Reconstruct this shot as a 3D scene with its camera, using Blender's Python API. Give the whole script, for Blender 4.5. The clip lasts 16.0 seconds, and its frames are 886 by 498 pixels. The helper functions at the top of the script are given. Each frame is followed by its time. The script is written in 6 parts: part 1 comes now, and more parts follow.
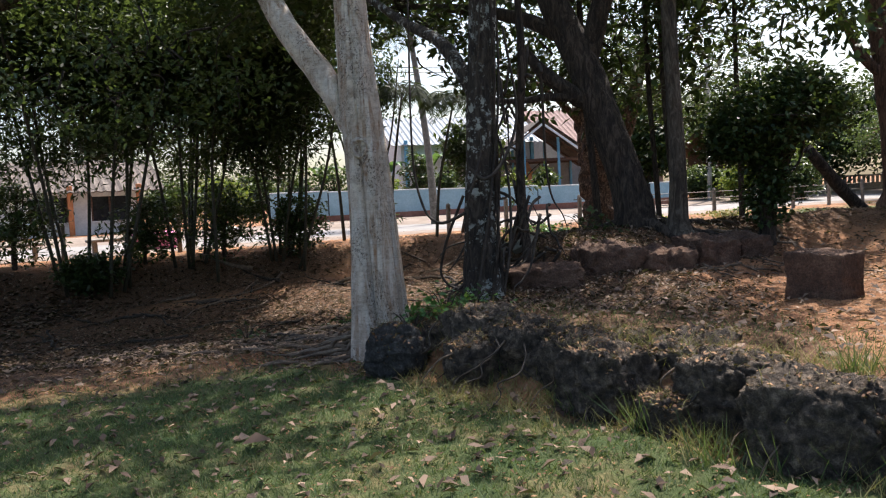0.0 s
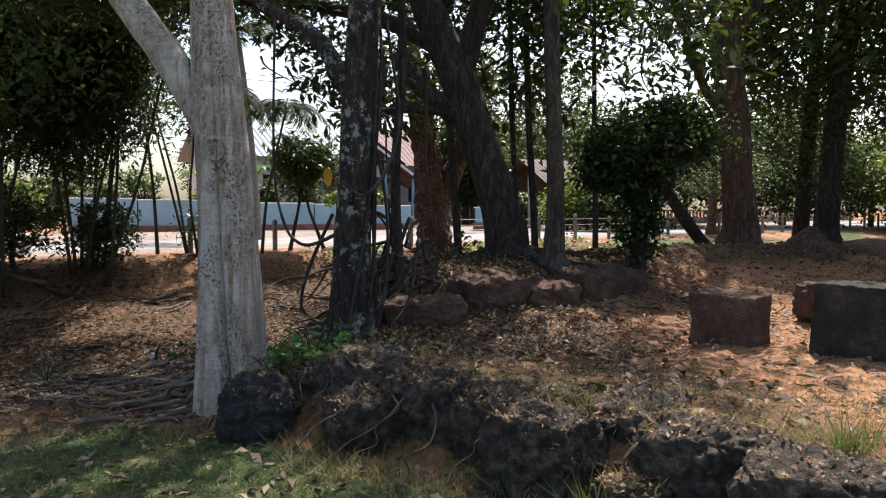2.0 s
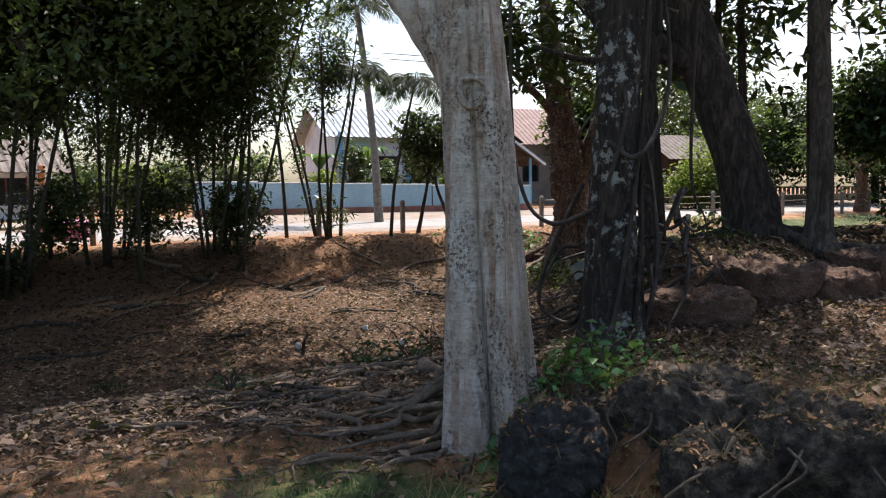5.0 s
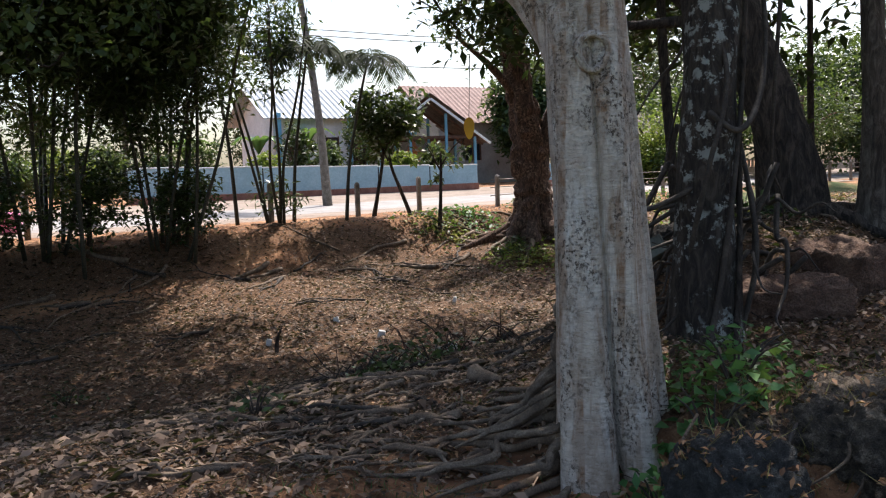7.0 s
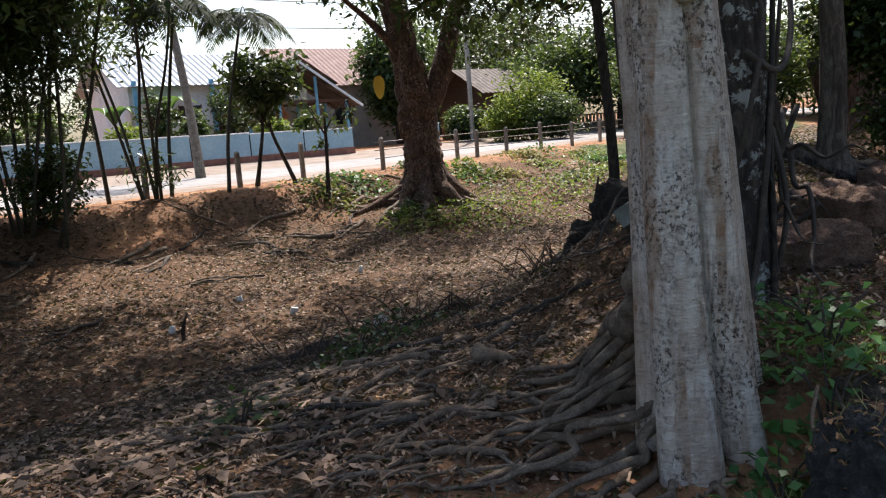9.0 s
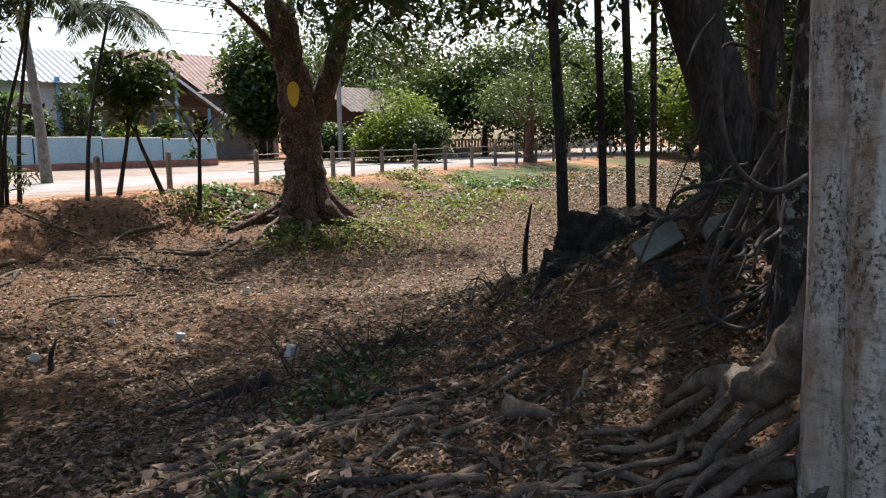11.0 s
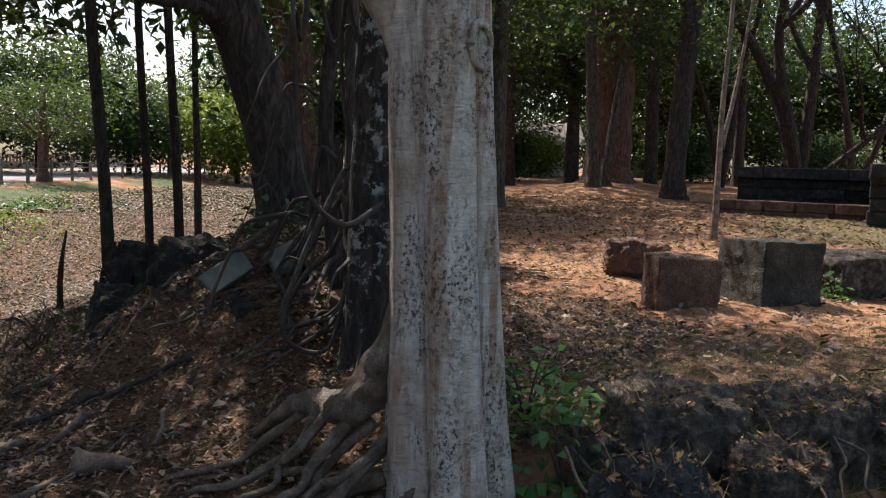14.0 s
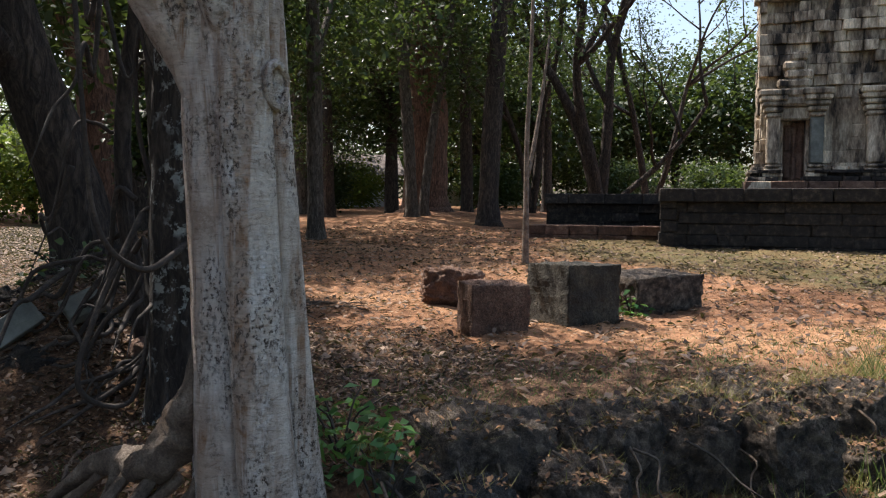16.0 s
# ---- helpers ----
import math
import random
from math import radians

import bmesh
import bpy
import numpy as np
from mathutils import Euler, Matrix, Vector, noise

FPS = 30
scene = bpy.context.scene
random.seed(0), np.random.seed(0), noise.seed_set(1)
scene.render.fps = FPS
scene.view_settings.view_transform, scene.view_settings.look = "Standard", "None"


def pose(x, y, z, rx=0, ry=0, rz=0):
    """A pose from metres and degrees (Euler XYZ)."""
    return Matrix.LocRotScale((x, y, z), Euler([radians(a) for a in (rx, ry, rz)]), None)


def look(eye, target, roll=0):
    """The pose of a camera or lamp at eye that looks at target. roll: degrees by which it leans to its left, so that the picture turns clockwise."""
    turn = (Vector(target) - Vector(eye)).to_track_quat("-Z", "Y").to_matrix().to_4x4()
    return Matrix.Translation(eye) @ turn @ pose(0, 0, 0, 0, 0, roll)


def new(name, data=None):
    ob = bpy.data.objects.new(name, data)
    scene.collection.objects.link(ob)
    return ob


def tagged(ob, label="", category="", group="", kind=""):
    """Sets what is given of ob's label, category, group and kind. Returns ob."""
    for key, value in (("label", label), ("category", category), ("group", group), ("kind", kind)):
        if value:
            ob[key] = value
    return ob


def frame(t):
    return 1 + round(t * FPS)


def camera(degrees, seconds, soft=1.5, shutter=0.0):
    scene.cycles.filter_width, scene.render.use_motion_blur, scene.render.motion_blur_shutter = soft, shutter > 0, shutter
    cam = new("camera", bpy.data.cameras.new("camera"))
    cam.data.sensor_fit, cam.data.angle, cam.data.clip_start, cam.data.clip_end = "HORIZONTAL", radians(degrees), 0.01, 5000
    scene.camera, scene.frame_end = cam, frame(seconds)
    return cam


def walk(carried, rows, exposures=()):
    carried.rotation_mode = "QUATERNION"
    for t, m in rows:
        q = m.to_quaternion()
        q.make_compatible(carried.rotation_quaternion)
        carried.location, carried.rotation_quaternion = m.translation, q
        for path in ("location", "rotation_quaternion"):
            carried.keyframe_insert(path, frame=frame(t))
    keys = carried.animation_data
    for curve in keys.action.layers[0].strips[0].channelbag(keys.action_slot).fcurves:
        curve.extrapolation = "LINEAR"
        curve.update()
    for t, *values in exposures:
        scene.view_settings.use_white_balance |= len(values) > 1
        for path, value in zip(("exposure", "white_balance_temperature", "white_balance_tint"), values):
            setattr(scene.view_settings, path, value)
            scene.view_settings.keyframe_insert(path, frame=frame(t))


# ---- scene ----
cam = camera(58.0, 16.0, 1.15)
PATH = [
    (0, (0.017, 1.013, 1.418), (-0.215, 2.995, 1.283), -2.8),
    (0.5, (-0.117, 1.248, 1.417), (-0.253, 3.235, 1.234), -2.3),
    (1, (-0.283, 1.519, 1.415), (-0.228, 3.51, 1.232), -1.1),
    (1.5, (-0.384, 1.812, 1.41), (-0.202, 3.797, 1.251), -0.3),
    (2, (-0.526, 2.112, 1.442), (-0.296, 4.096, 1.342), 0.1),
    (2.5, (-0.744, 2.382, 1.441), (-0.428, 4.354, 1.337), -1.8),
    (3, (-0.859, 2.742, 1.405), (-0.539, 4.713, 1.301), -2.7),
    (3.5, (-0.931, 2.947, 1.438), (-0.639, 4.924, 1.378), -1.3),
    (4, (-1.115, 3.163, 1.411), (-0.923, 5.153, 1.355), -1.4),
    (4.5, (-1.328, 3.38, 1.398), (-1.246, 5.375, 1.288), -1.7),
    (5, (-1.541, 3.649, 1.359), (-1.556, 5.644, 1.215), -0.7),
    (5.2, (-1.623, 3.764, 1.373), (-1.638, 5.759, 1.235), -0.6),
    (7.3, (-2.42, 4.54, 1.397), (-2.236, 6.515, 1.166), -2.2),
    (7.5, (-2.512, 4.635, 1.384), (-2.305, 6.606, 1.127), -2.4),
    (8, (-2.687, 4.895, 1.41), (-2.361, 6.848, 1.126), -5.0),
    (8.2, (-2.705, 4.824, 1.412), (-2.321, 6.764, 1.111), -5.7),
    (10.3, (-3.517, 5.884, 1.384), (-2.926, 7.77, 1.081), -2.1),
    (10.5, (-3.546, 5.952, 1.372), (-2.909, 7.822, 1.06), -2.1),
    (11, (-3.592, 6.132, 1.39), (-2.763, 7.931, 1.119), -0.9),
    (11.5, (-3.661, 6.21, 1.413), (-2.672, 7.928, 1.153), -0.7),
    (12, (-3.762, 6.262, 1.432), (-2.556, 7.834, 1.159), 0.1),
    (12.5, (-3.822, 6.276, 1.436), (-2.458, 7.718, 1.189), 0.3),
    (13, (-3.821, 6.284, 1.436), (-2.321, 7.587, 1.208), 1.0),
    (13.5, (-3.803, 6.28, 1.439), (-2.194, 7.448, 1.222), 1.6),
    (14, (-3.792, 6.267, 1.442), (-2.107, 7.324, 1.233), 1.6),
    (14.5, (-3.785, 6.251, 1.443), (-2.029, 7.184, 1.232), 1.5),
    (15, (-3.785, 6.242, 1.449), (-1.982, 7.085, 1.253), 1.6),
    (15.5, (-3.77, 6.22, 1.465), (-1.928, 6.982, 1.304), 0.8),
    (16, (-3.771, 6.2, 1.471), (-1.89, 6.87, 1.344), 0.2),
]
walk(cam, [(t, look(eye, target, roll)) for t, eye, target, roll in PATH])

# ---------------------------------------------------------------- light
SUN_AZ, SUN_EL = 25.0, 58.0          # degrees east of north, degrees up
world = bpy.data.worlds.new("sky")
scene.world = world
world.use_nodes = True
wn = world.node_tree
sky = wn.nodes.new("ShaderNodeTexSky")
sky.sky_type, sky.sun_disc = "NISHITA", False
sky.sun_elevation, sky.sun_rotation = radians(SUN_EL), radians(SUN_AZ)
sky.air_density, sky.dust_density, sky.ozone_density = 1.0, 3.0, 1.2
wn.links.new(sky.outputs[0], wn.nodes["Background"].inputs[0])
wn.nodes["Background"].inputs[1].default_value = 0.15
sun = new("sun", bpy.data.lights.new("sun", "SUN"))
sun.data.energy, sun.data.angle, sun.data.color = 4.9, radians(0.55), (1.0, 0.925, 0.87)
_a, _e = radians(SUN_AZ), radians(SUN_EL)
sun.matrix_world = look((0, 0, 30), (-math.sin(_a) * math.cos(_e), -math.cos(_a) * math.cos(_e), 30 - math.sin(_e)))
scene.view_settings.exposure = 0.76

# ---------------------------------------------------------------- materials
def mat(name, build):
    m = bpy.data.materials.new(name)
    m.use_nodes = True
    t = m.node_tree
    b = t.nodes["Principled BSDF"]
    build(t, b)
    return m


def nd(t, kind, **kw):
    n = t.nodes.new("ShaderNode" + kind)
    for k, v in kw.items():
        n.inputs[k].default_value = v
    return n


def coords(t, scale=(1, 1, 1), kind="Object"):
    c = t.nodes.new("ShaderNodeNewGeometry" if kind == "World" else "ShaderNodeTexCoord")
    m = t.nodes.new("ShaderNodeMapping")
    m.inputs["Scale"].default_value = scale
    t.links.new(c.outputs["Position" if kind == "World" else kind], m.inputs["Vector"])
    return m.outputs[0]


def noise_tex(t, vec, scale, detail=6, rough=0.6, dist=0.0):
    n = nd(t, "TexNoise", Scale=scale, Detail=detail, Roughness=rough, Distortion=dist)
    t.links.new(vec, n.inputs["Vector"])
    return n.outputs["Fac"]


def ramp(t, fac, stops):
    r = t.nodes.new("ShaderNodeValToRGB")
    els = r.color_ramp.elements
    while len(els) < len(stops):
        els.new(0.5)
    for e, (p, c) in zip(els, stops):
        e.position, e.color = p, (*c, 1)
    t.links.new(fac, r.inputs[0])
    return r.outputs[0]


def mixc(t, fac, a, b, mode="MIX"):
    m = t.nodes.new("ShaderNodeMix")
    m.data_type, m.blend_type = "RGBA", mode
    for sock, v in ((m.inputs[0], fac), (m.inputs[6], a), (m.inputs[7], b)):
        if isinstance(v, (int, float)):
            sock.default_value = v
        elif isinstance(v, tuple):
            sock.default_value = (*v, 1)
        else:
            t.links.new(v, sock)
    return m.outputs[2]


def bump(t, b, height, strength, distance=0.02):
    n = nd(t, "Bump", Strength=strength, Distance=distance)
    t.links.new(height, n.inputs["Height"])
    t.links.new(n.outputs[0], b.inputs["Normal"])


def threshold(t, fac, lo, hi):
    return ramp(t, fac, [(lo, (0, 0, 0)), (hi, (1, 1, 1))])


def grainy(name, c1, c2, c3, scale=6.0, rough=0.85, bumps=0.5, dist=0.02, stretch=(1, 1, 1), vary=0.0, metal=0.0, stops=(0.3, 0.52, 0.72), grain=0.7):
    """Three-tone mottled surface with two sizes of variation and relief."""
    def build(t, b):
        v = coords(t, stretch, "World")
        n1, n2 = noise_tex(t, v, scale, 8, 0.65), noise_tex(t, v, scale * 9, 4, 0.7)
        base = ramp(t, n1, list(zip(stops, (c1, c2, c3))))
        fine = ramp(t, n2, [(0.32, (0.35, 0.35, 0.35)), (0.68, (1.35, 1.35, 1.35))])
        col = mixc(t, grain, base, fine, "MULTIPLY")
        if vary:
            o = t.nodes.new("ShaderNodeObjectInfo")
            w = ramp(t, o.outputs["Random"], [(0, (1 - vary,) * 3), (1, (1 + vary,) * 3)])
            col = mixc(t, 1.0, col, w, "MULTIPLY")
        t.links.new(col, b.inputs["Base Color"])
        b.inputs["Roughness"].default_value, b.inputs["Metallic"].default_value = rough, metal
        s = t.nodes.new("ShaderNodeMath")
        s.operation = "ADD"
        t.links.new(n1, s.inputs[0]), t.links.new(n2, s.inputs[1])
        bump(t, b, s.outputs[0], bumps, dist)
    return mat(name, build)


def leafy(name, dark, mid, light, gloss=0.45, trans=0.35):
    def build(t, b):
        g = t.nodes.new("ShaderNodeNewGeometry")
        col = ramp(t, g.outputs["Random Per Island"], [(0.0, dark), (0.5, mid), (1.0, light)])
        t.links.new(col, b.inputs["Base Color"])
        b.inputs["Roughness"].default_value = gloss
        b.inputs["Specular IOR Level"].default_value = 0.35
        tr = t.nodes.new("ShaderNodeBsdfTranslucent")
        lit = mixc(t, 0.5, col, (0.2, 0.28, 0.045))
        t.links.new(lit, tr.inputs[0])
        mx = t.nodes.new("ShaderNodeMixShader")
        mx.inputs[0].default_value = trans
        t.links.new(b.outputs[0], mx.inputs[1]), t.links.new(tr.outputs[0], mx.inputs[2])
        t.links.new(mx.outputs[0], t.nodes["Material Output"].inputs[0])
    return mat(name, build)


def soil(t, b):
    """Orange-brown soil, leaf crumbs and, where the lawn grows, short dry-green turf."""
    v = coords(t)
    big, mid_, fine = noise_tex(t, v, 0.55, 6, 0.6), noise_tex(t, v, 5, 8, 0.7), noise_tex(t, v, 42, 6, 0.75)
    earth = ramp(t, big, [(0.3, (0.16, 0.082, 0.046)), (0.5, (0.31, 0.16, 0.085)), (0.7, (0.47, 0.275, 0.15))])
    earth = mixc(t, 0.8, earth, ramp(t, mid_, [(0.36, (0.38, 0.35, 0.33)), (0.60, (1.2, 1.15, 1.1))]), "MULTIPLY")
    earth = mixc(t, threshold(t, fine, 0.58, 0.64), earth, (0.11, 0.075, 0.05))
    earth = mixc(t, threshold(t, noise_tex(t, v, 24, 3, 0.6), 0.62, 0.68), earth, (0.42, 0.33, 0.22))
    # mould tone; on moat and bank it also paints in the trees' shade
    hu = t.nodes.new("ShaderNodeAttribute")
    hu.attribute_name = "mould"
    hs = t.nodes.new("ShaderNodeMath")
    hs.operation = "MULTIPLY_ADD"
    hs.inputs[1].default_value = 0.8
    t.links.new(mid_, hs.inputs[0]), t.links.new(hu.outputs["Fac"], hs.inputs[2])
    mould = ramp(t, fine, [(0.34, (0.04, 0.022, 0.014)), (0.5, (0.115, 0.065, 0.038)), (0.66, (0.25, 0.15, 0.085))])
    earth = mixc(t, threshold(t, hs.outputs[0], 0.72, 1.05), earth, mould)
    turf = ramp(t, noise_tex(t, v, 1.7, 7, 0.7), [(0.32, (0.042, 0.075, 0.024)), (0.52, (0.085, 0.105, 0.04)), (0.72, (0.24, 0.18, 0.09))])
    turf = mixc(t, 0.75, turf, ramp(t, fine, [(0.3, (0.4, 0.4, 0.4)), (0.7, (1.35, 1.35, 1.35))]), "MULTIPLY")
    at = t.nodes.new("ShaderNodeAttribute")
    at.attribute_name = "lawn"
    s = t.nodes.new("ShaderNodeMath")
    s.operation = "MULTIPLY_ADD"
    s.inputs[1].default_value = 0.55
    t.links.new(mid_, s.inputs[0]), t.links.new(at.outputs["Fac"], s.inputs[2])
    col = mixc(t, threshold(t, s.outputs[0], 0.62, 0.95), earth, turf)
    t.links.new(col, b.inputs["Base Color"])
    b.inputs["Roughness"].default_value = 0.95
    b.inputs["Specular IOR Level"].default_value = 0.2
    a = t.nodes.new("ShaderNodeMath")
    a.operation = "MULTIPLY_ADD"
    a.inputs[1].default_value = 0.5
    t.links.new(fine, a.inputs[0]), t.links.new(mid_, a.inputs[2])
    bump(t, b, a.outputs[0], 0.9, 0.035)


def pale_bark(t, b):
    """Pinkish grey bark: short cross wrinkles, rusty vertical runs, clusters of dark flakes."""
    v = coords(t)
    fine = noise_tex(t, coords(t, (26.0, 26.0, 92.0)), 1.0, 7, 0.72, 0.9)
    bands = noise_tex(t, coords(t, (5.0, 5.0, 40.0)), 1.0, 7, 0.7, 0.5)
    streak = noise_tex(t, coords(t, (8.0, 8.0, 0.55)), 1.5, 7, 0.66, 0.8)
    pale = noise_tex(t, coords(t, (6.0, 6.0, 1.6)), 1.3, 8, 0.7, 0.5)
    patch = noise_tex(t, v, 7.0, 9, 0.74)
    flakes = noise_tex(t, coords(t, (1.0, 1.0, 0.8)), 62, 6, 0.75)
    zone = noise_tex(t, coords(t, (1.0, 1.0, 0.4)), 5.5, 5, 0.65)
    col = ramp(t, patch, [(0.34, (0.36, 0.265, 0.195)), (0.5, (0.63, 0.53, 0.44)), (0.66, (0.80, 0.715, 0.62))])
    col = mixc(t, threshold(t, pale, 0.50, 0.66), col, (0.80, 0.745, 0.68))
    rust = mixc(t, 1.0, threshold(t, streak, 0.49, 0.62), threshold(t, patch, 0.38, 0.58), "MULTIPLY")
    col = mixc(t, rust, col, (0.36, 0.215, 0.13))
    col = mixc(t, 0.35, col, ramp(t, bands, [(0.36, (0.62, 0.58, 0.54)), (0.5, (1.0, 1.0, 1.0)), (0.66, (1.14, 1.13, 1.12))]), "MULTIPLY")
    col = mixc(t, 0.62, col, ramp(t, fine, [(0.35, (0.45, 0.38, 0.32)), (0.44, (1.0, 1.0, 1.0)), (0.6, (1.1, 1.1, 1.1))]), "MULTIPLY")
    dark = mixc(t, 1.0, threshold(t, flakes, 0.525, 0.585), threshold(t, zone, 0.46, 0.58), "MULTIPLY")
    col = mixc(t, dark, col, (0.13, 0.09, 0.065))
    t.links.new(col, b.inputs["Base Color"])
    b.inputs["Roughness"].default_value = 0.85
    s = t.nodes.new("ShaderNodeMath")
    s.operation = "MULTIPLY_ADD"
    s.inputs[1].default_value = 0.6
    t.links.new(bands, s.inputs[0]), t.links.new(fine, s.inputs[2])
    u = t.nodes.new("ShaderNodeMath")
    u.operation = "SUBTRACT"
    t.links.new(s.outputs[0], u.inputs[0]), t.links.new(dark, u.inputs[1])
    bump(t, b, u.outputs[0], 0.9, 0.022)


def rough_bark(name, c1, c2, c3, spots=None):
    """Deep vertical furrows; spots: pale lichen patches."""
    def build(t, b):
        fur = noise_tex(t, coords(t, (8.5, 8.5, 2.3)), 2.0, 9, 0.72, 1.1)
        v = coords(t)
        col = ramp(t, fur, [(0.39, c1), (0.5, c2), (0.63, c3)])
        col = mixc(t, 0.6, col, ramp(t, noise_tex(t, v, 2.0, 4), [(0.3, (0.6, 0.6, 0.6)), (0.7, (1.3, 1.25, 1.2))]), "MULTIPLY")
        if spots:
            big = threshold(t, noise_tex(t, v, 3.2, 4), 0.46, 0.54)
            small = threshold(t, noise_tex(t, v, 15, 6, 0.7), 0.52, 0.57)
            col = mixc(t, mixc(t, 1.0, big, small, "MULTIPLY"), col, spots)
        t.links.new(col, b.inputs["Base Color"])
        b.inputs["Roughness"].default_value = 0.92
        bump(t, b, fur, 1.0, 0.09)
    return mat(name, build)


M_SOIL = mat("soil_and_turf", soil)
M_PALE = mat("pale_bark", pale_bark)
M_DARKBARK = rough_bark("furrowed_dark_bark", (0.016, 0.012, 0.009), (0.05, 0.037, 0.028), (0.12, 0.092, 0.072))
M_REDBARK = rough_bark("reddish_bark", (0.05, 0.028, 0.02), (0.15, 0.08, 0.052), (0.27, 0.165, 0.115))
M_TORN = rough_bark("torn_reddish_bark", (0.03, 0.018, 0.013), (0.10, 0.056, 0.038), (0.25, 0.15, 0.105), (0.33, 0.22, 0.15))
M_LICHEN = rough_bark("lichen_bark", (0.018, 0.014, 0.011), (0.052, 0.04, 0.031), (0.12, 0.098, 0.078), (0.46, 0.48, 0.44))
M_GREYBARK = rough_bark("grey_bark", (0.04, 0.031, 0.024), (0.10, 0.08, 0.06), (0.20, 0.17, 0.135))
M_CANE = grainy("dark_cane", (0.02, 0.022, 0.014), (0.05, 0.048, 0.03), (0.10, 0.09, 0.06), 5, 0.6, 0.4, 0.01, (2, 2, 8))
M_ROOT = grainy("grey_root_bark", (0.07, 0.046, 0.03), (0.165, 0.115, 0.078), (0.29, 0.22, 0.155), 11, 0.85, 0.7, 0.012)
M_KNEE = grainy("brown_knee_root_bark", (0.075, 0.052, 0.036), (0.18, 0.135, 0.098), (0.34, 0.275, 0.21), 12, 0.85, 0.9, 0.015)
M_VINE = grainy("brown_vine", (0.02, 0.015, 0.011), (0.05, 0.038, 0.029), (0.115, 0.092, 0.073), 9, 0.85, 0.6, 0.008)
M_LATERITE = grainy("blackened_laterite", (0.03, 0.024, 0.018), (0.14, 0.108, 0.08), (0.38, 0.30, 0.22), 16, 0.95, 1.0, 0.07, vary=0.25, stops=(0.36, 0.52, 0.68))
M_BOULDER = grainy("blue_black_boulder", (0.03, 0.03, 0.03), (0.08, 0.078, 0.075), (0.22, 0.215, 0.205), 22, 0.95, 1.0, 0.06)
M_PLATFORM = grainy("near_black_laterite", (0.014, 0.012, 0.010), (0.042, 0.034, 0.027), (0.15, 0.115, 0.085), 9, 0.95, 1.0, 0.06, vary=0.35)
M_REDLAT = grainy("red_laterite", (0.07, 0.04, 0.028), (0.17, 0.095, 0.062), (0.30, 0.19, 0.125), 6, 0.95, 1.0, 0.04, vary=0.2)
M_GREYSTONE = grainy("grey_sandstone", (0.02, 0.017, 0.012), (0.052, 0.046, 0.032), (0.13, 0.115, 0.08), 5, 0.92, 0.9, 0.04, vary=0.15)
M_TEMPLE = grainy("weathered_sandstone", (0.024, 0.02, 0.016), (0.26, 0.20, 0.14), (0.62, 0.52, 0.38), 2.8, 0.92, 0.8, 0.03, (1, 1, 0.3), vary=0.4, stops=(0.38, 0.48, 0.60))
M_SLAB = grainy("pale_stone_slab", (0.08, 0.083, 0.068), (0.145, 0.15, 0.125), (0.22, 0.225, 0.195), 5, 0.85, 0.4, 0.01, grain=0.22)
M_CONC = grainy("worn_concrete", (0.25, 0.235, 0.21), (0.36, 0.34, 0.31), (0.46, 0.44, 0.41), 4, 0.9, 0.4, 0.01)
M_POST = grainy("stained_concrete_post", (0.12, 0.105, 0.088), (0.22, 0.20, 0.17), (0.34, 0.31, 0.28), 6, 0.9, 0.5, 0.01, vary=0.2)
M_ROAD = grainy("pale_concrete_road", (0.22, 0.205, 0.195), (0.29, 0.275, 0.26), (0.36, 0.345, 0.33), 0.8, 0.9, 0.3, 0.01, grain=0.22)
M_SAND = grainy("sandy_verge", (0.20, 0.15, 0.115), (0.27, 0.215, 0.172), (0.35, 0.29, 0.24), 1.4, 0.95, 0.5, 0.02, grain=0.22)
M_BLUE = grainy("pale_blue_paint", (0.25, 0.41, 0.50), (0.31, 0.48, 0.575), (0.37, 0.54, 0.63), 1.3, 0.7, 0.15, 0.005, grain=0.22)
M_BASE = grainy("red_brown_base_course", (0.20, 0.085, 0.06), (0.28, 0.13, 0.095), (0.36, 0.18, 0.14), 3, 0.9, 0.3, 0.01, grain=0.22)
M_WHITE = grainy("white_house_paint", (0.62, 0.64, 0.64), (0.76, 0.78, 0.78), (0.84, 0.85, 0.84), 0.9, 0.8, 0.1, 0.004, grain=0.22)
M_GREYWALL = grainy("grey_render", (0.27, 0.265, 0.25), (0.37, 0.36, 0.345), (0.46, 0.45, 0.43), 0.9, 0.9, 0.2, 0.006, grain=0.22)
M_METAL = grainy("corrugated_pale_roof", (0.17, 0.205, 0.245), (0.22, 0.26, 0.30), (0.28, 0.32, 0.36), 1.2, 0.45, 0.1, 0.005, (12, 1, 1), grain=0.22)
M_TILES = grainy("faded_red_roof", (0.21, 0.125, 0.108), (0.275, 0.17, 0.148), (0.34, 0.225, 0.20), 1.8, 0.8, 0.3, 0.02)
M_DKROOF = grainy("old_brown_roof", (0.08, 0.062, 0.052), (0.15, 0.12, 0.10), (0.24, 0.20, 0.17), 2, 0.85, 0.3, 0.02)
M_WOOD = grainy("dark_stained_wood", (0.05, 0.025, 0.016), (0.11, 0.055, 0.034), (0.19, 0.10, 0.062), 4, 0.7, 0.3, 0.01, (1, 1, 6))
M_ORANGE = grainy("orange_paint", (0.42, 0.14, 0.05), (0.55, 0.21, 0.08), (0.64, 0.29, 0.12), 4, 0.6, 0.2, 0.005, grain=0.22)
M_SKYBLUE = grainy("blue_column_paint", (0.12, 0.32, 0.48), (0.17, 0.42, 0.60), (0.24, 0.50, 0.66), 3, 0.6, 0.1, 0.004, grain=0.22)
